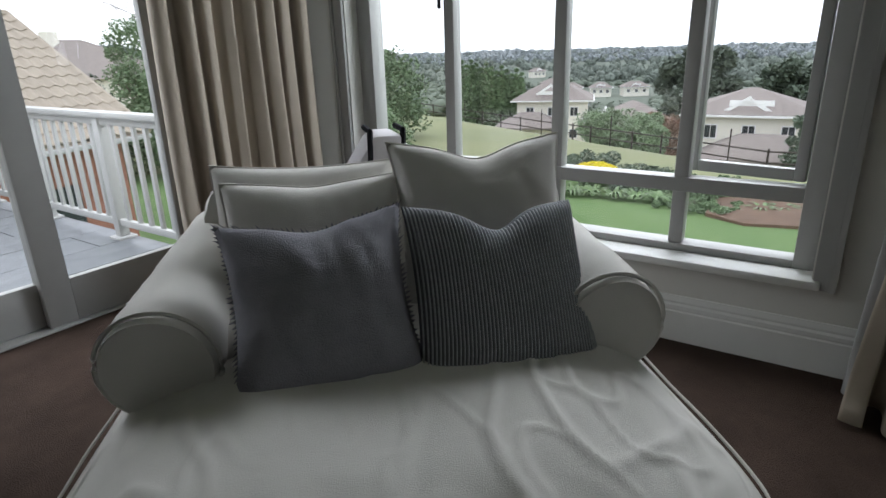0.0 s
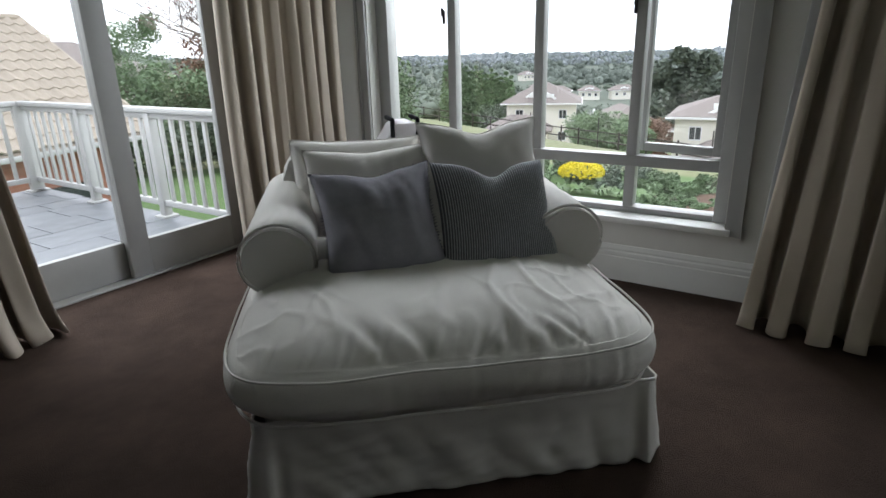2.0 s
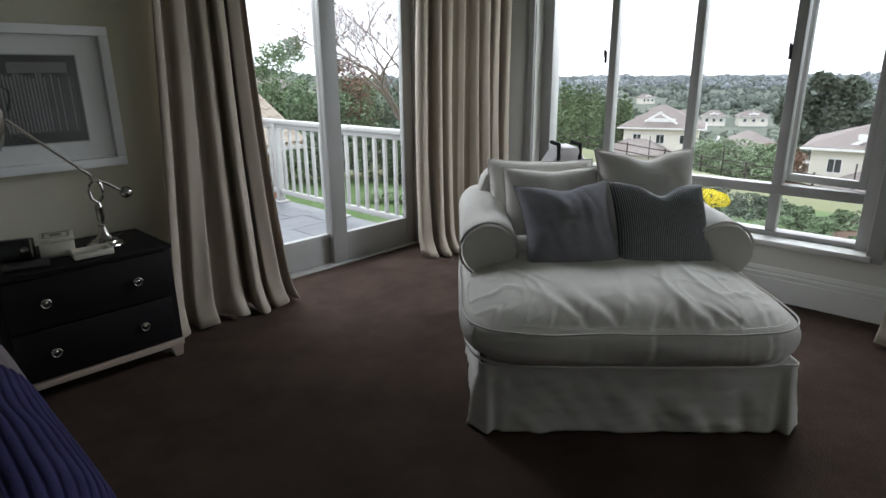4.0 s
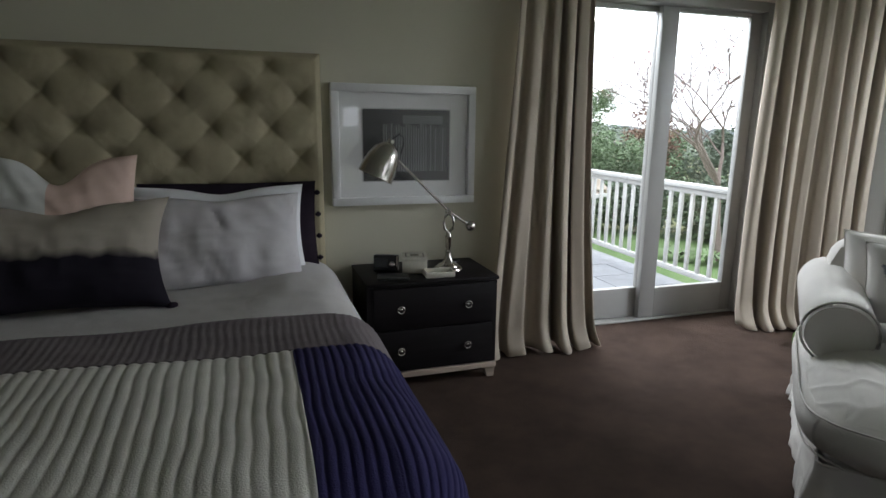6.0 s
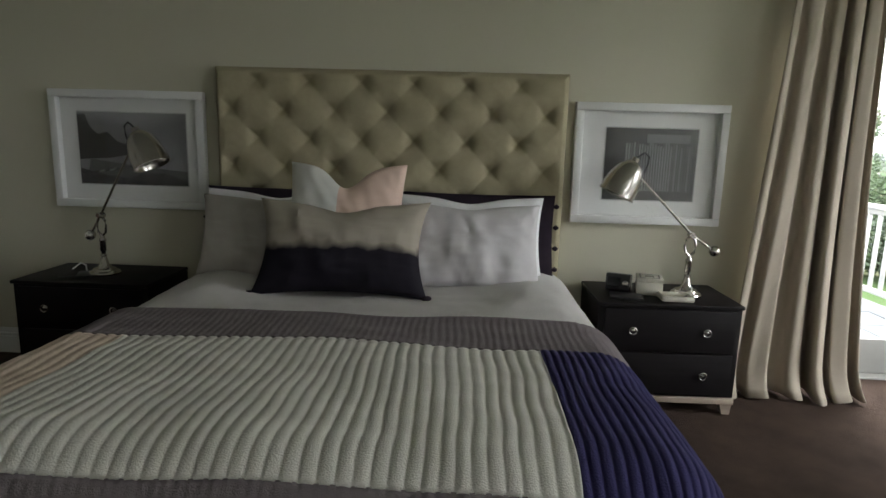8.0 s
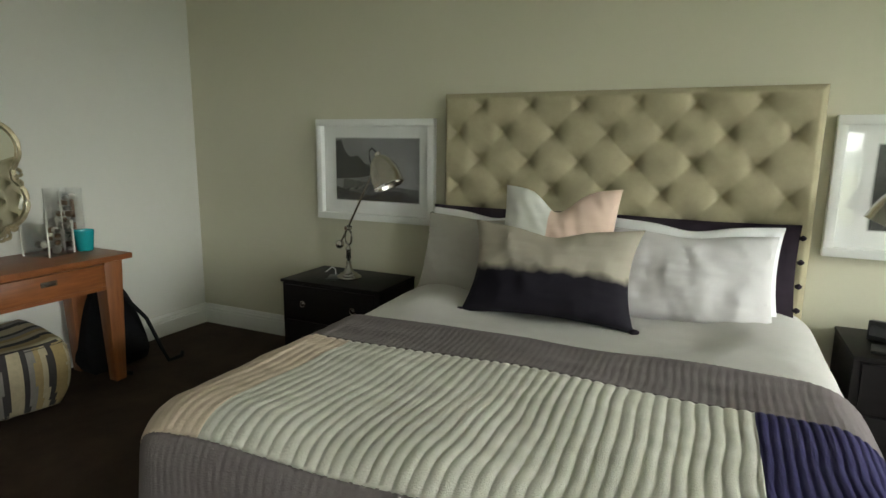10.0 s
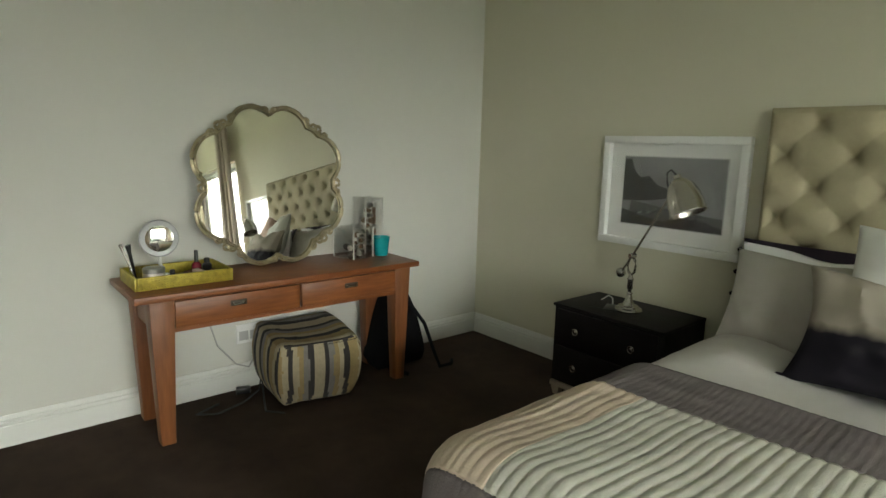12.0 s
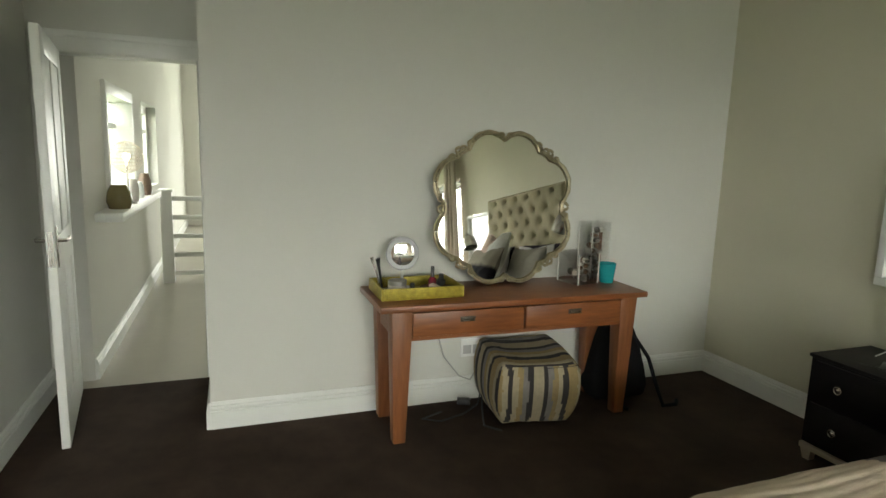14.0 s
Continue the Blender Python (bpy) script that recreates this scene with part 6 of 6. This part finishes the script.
for k, (dx, dy) in enumerate(((0.02, -0.03), (-0.02, -0.045), (0.0, -0.02))):
    part("brush", tube([(0, 0, 0.008), (dx, dy, 0.15), (dx * 1.2, dy * 1.25, 0.19)], 0.006, 8, radii=[0.004, 0.005, 0.010]), M_CHROME if k % 2 else M_BLACK, cupb)
bottle("tumbler", -4.645, -1.068, 0.761, [(0.038, 0), (0.042, 0.004), (0.054, 0.12), (0.051, 0.122), (0.037, 0.008), (0.0, 0.006)], M_TURQ, "turquoise glazed beaker on the dressing table", None, "cup", 28)


def acrylic(x, y, w, h, turn, label, fill):
    t = thing("acrylic_box", pose(x, y, 0.761, 0, 0, turn), label, "storage box")
    for lo, hi in (((-w, -w, 0), (w, w, 0.004)), ((-w, -w, 0.0045), (-w + 0.004, w, h)), ((w - 0.004, -w, 0.0045), (w, w, h)), ((-w + 0.0045, -w, 0.0045), (w - 0.0045, -w + 0.004, h)), ((-w + 0.0045, w - 0.004, 0.0045), (w - 0.0045, w, h))):
        part("panel", boxes((lo, hi)), M_ACRYLIC, t, smooth=False)
    for k in range(4):
        e = (w if k % 2 else -w, w if k // 2 else -w)
        part("edge", tube([(*e, 0.003), (*e, h)], 0.0045, 5), mat("acrylic_edge", (0.62, 0.62, 0.58), 0.15), t, "bright polished edge")
    rng = random.Random(fill)
    tones = [mat(f"trinket_{n_}", c_, 0.3, mt_) for n_, c_, mt_ in (("dark", (0.12, 0.11, 0.10), 0.0), ("steel", (0.45, 0.45, 0.43), 1.0), ("pale", (0.6, 0.58, 0.52), 0.0), ("brown", (0.16, 0.09, 0.05), 0.0))]
    z = 0.03
    while z < h - 0.03:
        for _ in range(3):
            x2, y2, r = rng.uniform(-w * 0.6, w * 0.6), rng.uniform(-w * 0.6, w * 0.6), rng.uniform(0.012, 0.022)
            part("trinket", lathe([(0.0, -r * 0.7), (r, -r * 0.5), (r * 0.9, r * 0.5), (0.0, r * 0.7)], 9, Matrix.Translation((x2, y2, z)) @ Matrix.Rotation(rng.uniform(0, 3), 4, (1, 0.3, 0.1))), rng.choice(tones), t)
        z += 0.035
    return t


acrylic(-4.69, -1.245, 0.085, 0.19, 14, "clear acrylic box of small trinkets", 3)
acrylic(-4.79, -1.075, 0.068, 0.36, 3, "tall clear acrylic box of jewellery", 6)
tagged(finish("wooden_stick", tube([(-4.845, -0.992, 0.762), (-4.85, -0.99, 1.08)], 0.012, 8), M_TEAK), "short brown wooden rod beside the acrylic box", "rod")

# ---- below the table ----
pf = thing("pouffe", pose(-4.60, -1.625, 0, 0, 0, -7), "striped woven pouffe in black, cream and ochre", "pouffe")
pm = puff_box(0.44, 0.44, 0.42, -0.040, 9, 40, 0.016, 0.008, 12.0, 0.02, 0.035)
for v in pm.verts:
    if v.co.z > 0:
        v.co.z += 0.10 * (v.co.x ** 2 + v.co.y ** 2) - 0.10 * max(0.0, v.co.x) * v.co.z / 0.2
pm.normal_update()
stripe = [mat(f"kilim_{n_}", c_, 0.95, noise_scale=40, vary=0.2, bump=0.3, bump_scale=200) for n_, c_ in (("cream", (0.37, 0.31, 0.21)), ("black", (0.035, 0.03, 0.03)), ("ochre", (0.30, 0.22, 0.105)), ("grey", (0.20, 0.18, 0.17)), ("brown", (0.13, 0.085, 0.06)))]
order = (2, 0, 1, 0, 2, 3, 1, 0, 0, 1, 3, 2, 0, 1, 2, 2, 0, 1, 3, 0, 0, 1, 0, 2, 3, 3, 0, 1, 0, 2, 0, 1, 2)
for f in pm.faces:
    c, up = f.calc_center_median(), abs(f.normal.z) > 0.6
    f.material_index = order[min(32, max(0, int((c.x / 0.50 + 0.5) * 15 + 3)))] if up or abs(f.normal.y) > 0.7 else order[min(32, max(0, int((c.y / 0.50 + 0.5) * 17)))]
part("cover", pm, stripe, pf).location = (0, 0, 0.212)
part("tassel", tube([(0.21, 0.21, 0.37), (0.24, 0.23, 0.34), (0.235, 0.235, 0.30)], 0.008, 6), stripe[0], pf)
bp = thing("backpack", pose(-4.68, -0.93, 0, 0, 0, 80), "soft black backpack slumped against the wall", "backpack")
bag_m = puff_box(0.34, 0.20, 0.50, 0.01, 15, 18, 0.03, 0.02)
for v in bag_m.verts:
    k = min(1.0, max(0.0, (v.co.z + 0.25) / 0.5))
    v.co.x *= 1.2 - 0.62 * k ** 1.5
    v.co.y = v.co.y * (1.15 - 0.55 * k) + 0.05 * k
part("body", bag_m, M_BLACKSTRIP, bp).location = (0, 0, 0.255)
part("strap", tube([(0.05, -0.06, 0.46), (0.14, -0.16, 0.30), (0.20, -0.20, 0.10), (0.22, -0.24, 0.015), (0.32, -0.22, 0.012), (0.36, -0.16, 0.012)], 0.012, 6), M_BLACKSTRIP, bp)
part("strap", tube([(-0.06, -0.06, 0.46), (-0.10, -0.14, 0.28), (-0.12, -0.18, 0.04), (-0.02, -0.26, 0.012)], 0.012, 6), M_BLACKSTRIP, bp)
ot = thing("wall_socket", pose(XL, -1.855, 0.33, 0, 0, 90), "white double wall socket with plugs", "socket")
part("plate", boxes(((-0.075, -0.010, -0.055), (0.075, -0.001, 0.06)), bev=0.003), M_WHITE, ot)
part("recess", boxes(((-0.06, -0.012, -0.035), (-0.005, -0.0105, 0.02)), ((0.005, -0.012, -0.035), (0.06, -0.0105, 0.02))), mat("socket_grey", (0.45, 0.45, 0.45), 0.5), ot, smooth=False)
part("switch", boxes(((-0.045, -0.016, 0.03), (-0.025, -0.0105, 0.048)), bev=0.002), M_WHITE, ot)
part("switch", boxes(((0.025, -0.016, 0.03), (0.045, -0.0105, 0.048)), bev=0.002), M_WHITE, ot)
part("plug", boxes(((0.03, -0.05, -0.045), (0.08, -0.0125, 0.01)), bev=0.008), M_BLACK, ot, "black plug")
for k, (nm, pts, m, lb) in enumerate((("power_cable", [(-4.86, -2.10, 0.60), (-4.86, -2.09, 0.45), (-4.85, -2.05, 0.30), (-4.84, -1.95, 0.17), (-4.83, -1.88, 0.14), (-4.84, -1.82, 0.22), (-4.835, -1.80, 0.32)], mat("grey_flex", (0.4, 0.4, 0.38), 0.6), "thin grey cable looping down the wall"),
                                      ("power_cable", [(-4.82, -1.80, 0.30), (-4.78, -1.82, 0.12), (-4.74, -1.86, 0.02), (-4.66, -1.98, 0.008), (-4.60, -2.15, 0.008), (-4.66, -2.24, 0.008), (-4.72, -2.10, 0.008)], M_BLACK, "black cable coiled on the carpet"),
                                      ("power_cable", [(-4.80, -1.78, 0.30), (-4.74, -1.84, 0.10), (-4.62, -1.88, 0.01), (-4.48, -1.93, 0.008), (-4.40, -1.86, 0.008)], M_BLACK, "black cable trailing on the carpet"))):
    tagged(finish(nm, tube(pts, 0.005, 6), m), lb, "cable")
tagged(finish("power_adapter", box(bmesh.new(), (-0.04, -0.025, 0), (0.04, 0.025, 0.035), 0.008, m=pose(-4.80, -1.93, 0.001, 0, 0, 70)), M_BLACK), "black power adapter on the carpet", "adapter")

# ---- the passage door and the hall ----
dl = thing("door_2", Matrix.Identity(4), "white four-panel timber door standing open", "door", kind="structure")
DM = pose(-4.832, -4.045, 0, 0, 0, 180 + 8)
lf = part("door_leaf", boxes(((0, -0.02, 0.008), (0.115, 0.02, 2.035)), ((0.70, -0.02, 0.008), (0.81, 0.02, 2.035)), ((0.115, -0.0195, 0.008), (0.70, 0.0195, 0.22)), ((0.115, -0.0195, 0.88), (0.70, 0.0195, 1.06)), ((0.115, -0.0195, 1.92), (0.70, 0.0195, 2.035)), ((0.36, -0.0195, 0.22), (0.46, 0.0195, 0.88)), ((0.36, -0.0195, 1.06), (0.46, 0.0195, 1.92)), ((0.115, -0.013, 0.22), (0.70, 0.013, 1.92)), bev=0.003), M_TRIM, dl)
lf.matrix_world = DM
part("handle_plate", boxes(((0.035, 0.021, 0.92), (0.075, 0.026, 1.12)), ((0.035, -0.026, 0.92), (0.075, -0.021, 1.12)), bev=0.002), M_CHROME, lf)
for s in (1, -1):
    part("lever", tube([(0.055, 0.02 * s, 1.05), (0.055, 0.06 * s, 1.05), (0.08, 0.065 * s, 1.05), (0.17, 0.062 * s, 1.05)], 0.009, 8), M_CHROME, lf)
part("latch_plate", boxes(((-0.003, -0.012, 0.93), (0.001, 0.012, 1.10))), M_CHROME, lf, smooth=False)
part("door_frame", boxes(((-5.80, YB + 0.0, 0), (-5.655, YB + 0.05, 2.06)), ((-5.80, -3.42, 0), (-5.655, -3.376, 2.06)), ((-5.80, YB + 0.05, 2.025), (-5.655, -3.42, 2.06)), bev=0.004), M_TRIM, dl)
part("architrave", boxes(((-5.655, YB + 0.0, 2.03), (-5.64, -3.378, 2.14)), ((-5.64, YB + 0.0, 2.11), (-5.625, -3.378, 2.145)), bev=0.003), M_TRIM, dl)

setting(finish("hall_floor", boxes(((-14.0, YB - 0.2, -0.3), (-5.66, -0.6, 0.001))), M_TILE_HALL, smooth=False), "pale polished hall floor", "floor")
setting(finish("hall_ceiling", boxes(((-14.0, YB - 0.2, 3.2), (-5.66, -0.6, 3.35))), M_CEIL, smooth=False), "white plaster hall ceiling", "ceiling")
HY = -4.10
WA, WB, WZ0, WZ1 = (-6.50, -7.75), (-8.50, -9.70), 1.06, 1.97
wall("wall_hall", ((-14.0, HY - 0.2, -0.3), (-5.79, HY, WZ0)), ((-14.0, HY - 0.2, WZ1), (-5.79, HY, 3.2)), ((WA[0], HY - 0.2, WZ0), (-5.79, HY, WZ1)), ((WB[0], HY - 0.2, WZ0), (WA[1], HY, WZ1)), ((-14.0, HY - 0.2, WZ0), (WB[1], HY, WZ1)), ((-14.2, HY - 0.2, -0.3), (-14.0, -2.6, 3.2)), ((-14.2, -1.4, -0.3), (-14.0, -0.6, 3.2)), ((-14.2, -2.6, 2.4), (-14.0, -1.4, 3.2)), ((-14.2, -2.6, -0.3), (-14.0, -1.4, 0.4)),
     ((-14.0, -0.8, -0.3), (-5.79, -0.6, 3.2)), ((-5.79, -3.22, -0.3), (-5.14, -0.6, 3.2)), ((-5.79, YB - 0.2, CEIL), (-5.66, -3.2, 3.2)))
skirting("baseboard", (-14.0, HY), (-5.80, HY), (0, 1), 0.14)
# Stand-in windows: one for a mirror's bright reflection, one for a doorway opening.
for nm, (x1, x0), proud in (("window_2", WA, 0.03), ("window_4", WB, -0.10)):
    hw = thing(nm, Matrix.Identity(4), "white framed stand-in window with a cross bar", "window", kind="structure")
    part("window_frame", boxes(((x1 - 0.06, HY - 0.16, WZ0), (x1, HY + proud, WZ1)), ((x0, HY - 0.16, WZ0), (x0 + 0.06, HY + proud, WZ1)), ((x0 + 0.06, HY - 0.16, WZ0), (x1 - 0.06, HY + proud, WZ0 + 0.05)), ((x0 + 0.06, HY - 0.16, WZ1 - 0.09), (x1 - 0.06, HY + proud, WZ1)), bev=0.004), M_TRIM, hw)
    part("cross_bar", boxes(((x0 + 0.06, HY - 0.15, 1.66), (x1 - 0.06, HY - 0.11, 1.70)), bev=0.004), M_TRIM, hw)
    part("pane", boxes(((x0 + 0.06, HY - 0.135, WZ0 + 0.05), (x1 - 0.06, HY - 0.129, WZ1 - 0.09))), M_GLASS, hw, smooth=False).visible_shadow = False
sf = thing("wall_shelf", pose(-7.0, HY, 1.0), "white floating shelf with small ornaments below the stand-in window", "shelf")
part("board", boxes(((-1.3, 0.001, 0), (0.95, 0.17, 0.06)), bev=0.004), M_WHITE, sf)
for x, h, r, m in ((0.62, 0.17, 0.085, mat("olive_glass", (0.16, 0.13, 0.05), 0.2, noise_scale=6, vary=0.2)), (0.30, 0.13, 0.035, M_COTTON), (0.0, 0.18, 0.05, M_PILLOWGREY), (-0.35, 0.14, 0.04, M_COTTON), (-0.7, 0.2, 0.06, mat("brown_vase", (0.15, 0.10, 0.07), 0.5))):
    o = bottle("ornament", -7.0 + x, HY + 0.10, 1.061, [(r * 0.8, 0), (r, h * 0.3), (r * 0.9, h * 0.7), (r * 0.6, h)], m, "small candle jar on the hall shelf", None, "ornament")
gl = thing("globe_lamp", pose(-6.78, HY + 0.10, 1.061), "woven wicker globe lamp glowing softly", "lamp")
gw = bmesh.new()
for k in range(14):
    a = math.pi * k / 14
    tube([(0.12 * math.cos(t_) * math.cos(a), 0.12 * math.cos(t_) * math.sin(a), 0.36 + 0.12 * math.sin(t_)) for t_ in [2 * math.pi * j / 24 for j in range(24)]], 0.0025, 4, gw, closed=True)
for k in range(1, 9):
    zz = -0.12 + 0.24 * k / 9
    rr = math.sqrt(0.0144 - zz * zz)
    tube([(rr * math.cos(2 * math.pi * j / 24), rr * math.sin(2 * math.pi * j / 24), 0.36 + zz) for j in range(24)], 0.0025, 4, gw, closed=True)
part("shade", gw, mat("pale_wicker", (0.62, 0.58, 0.50), 0.7), gl, "open wicker globe")
part("stand", lathe([(0.06, 0), (0.06, 0.01), (0.008, 0.015), (0.008, 0.30)], 16), M_CHROME, gl)
glow = bpy.data.materials.new("warm_bulb")
glow.use_nodes = True
glow.node_tree.nodes["Principled BSDF"].inputs["Emission Color"].default_value = (1.0, 0.72, 0.45, 1)
glow.node_tree.nodes["Principled BSDF"].inputs["Emission Strength"].default_value = 2.5
part("bulb", lathe([(0.010, 0.30), (0.012, 0.33), (0.026, 0.36), (0.022, 0.385), (0.0, 0.395)], 14), glow, gl, "lit warm bulb")
bl = thing("stair_balustrade", pose(-8.75, -3.93, 0), "white painted stair balustrade with horizontal rails", "balustrade")
part("newel", boxes(((-0.06, -0.06, 0), (0.06, 0.06, 1.02)), ((-0.075, -0.075, 1.02), (0.075, 0.075, 1.05)), bev=0.004), M_TRIM, bl)
for k in range(5):
    part("rail", boxes(((-0.025, 0.06, 0.08 + 0.21 * k), (0.025, 2.3, 0.13 + 0.21 * k)), bev=0.004), M_TRIM, bl)
part("newel", boxes(((-0.06, 2.3, 0), (0.06, 2.42, 1.02)), bev=0.004), M_TRIM, bl)


# ---- pieces of floors and roofs ----
def slate_mesh():
    bm = boxes(((-0.5, -0.5, 0), (0.5, 0.5, 0.012)))
    me = bpy.data.meshes.new("slate")
    bm.to_mesh(me)
    bm.free()
    me.materials.append(M_SLATE)
    return me


slab = bpy.data.objects["balcony_slab"]
slate = slate_mesh()
rng = random.Random(2)
y = 0.28
while y < 3.8:
    d, x = rng.choice((0.30, 0.42, 0.42, 0.5)), -1.2 - rng.uniform(0, 0.5)
    while x < 2.42:
        w = rng.choice((0.4, 0.55, 0.6, 0.75))
        x1, y1 = min(x + w, 2.44), min(y + d, 3.84)
        if x1 - x > 0.05:
            o = new("slate_tile", slate)
            o.parent = slab
            o.location = ((x + x1) / 2, (y + y1) / 2, -0.063 + rng.uniform(0, 0.003))
            o.scale = (x1 - x - 0.008, y1 - y - 0.008, 1)
        x += w
    y += d


def tile_mesh():
    bm = bmesh.new()
    n, w, l = 6, 0.30, 0.36
    rows = []
    for i in range(n + 1):
        x = w * i / n
        h = 0.028 * math.cos(2 * math.pi * i / n) + 0.03
        rows.append([bm.verts.new((x, 0, h - 0.035)), bm.verts.new((x, 0, h)), bm.verts.new((x, l, h - 0.02))])
    for a, b in zip(rows, rows[1:]):
        for k in range(2):
            bm.faces.new((a[k], b[k], b[k + 1], a[k + 1]))
    me = bpy.data.meshes.new("tile")
    bm.to_mesh(me)
    bm.free()
    me.materials.append(M_ROOFTILE)
    return me


tile = tile_mesh()
for r in range(13):
    for c in range(23):
        o = new("roof_tile", tile)
        o.parent = roof_w
        s = 0.335 * r
        o.matrix_local = Matrix.Translation((-0.31 - 0.30 * c, s * math.cos(PITCH) - 0.03, 2.87 + s * math.sin(PITCH) + 0.02)) @ Matrix.Rotation(PITCH, 4, "X")
me = bpy.data.meshes.new("tiles")
vs, fs = [], []
src_v, src_f = [v.co.copy() for v in tile.vertices], [tuple(p.vertices) for p in tile.polygons]
for r in range(13):
    for c in range(23, 40):
        s, k = 0.335 * r, len(vs)
        m = Matrix.Translation((-0.31 - 0.30 * c, s * math.cos(PITCH) - 0.03, 2.87 + s * math.sin(PITCH) + 0.02)) @ Matrix.Rotation(PITCH, 4, "X")
        vs += [tuple(m @ v) for v in src_v]
        fs += [tuple(i + k for i in f) for f in src_f]
me.from_pydata(vs, [], fs)
me.materials.append(M_ROOFTILE)
o = new("roof_tiles", me)
o.parent = roof_w
o["kind"] = "stuff"
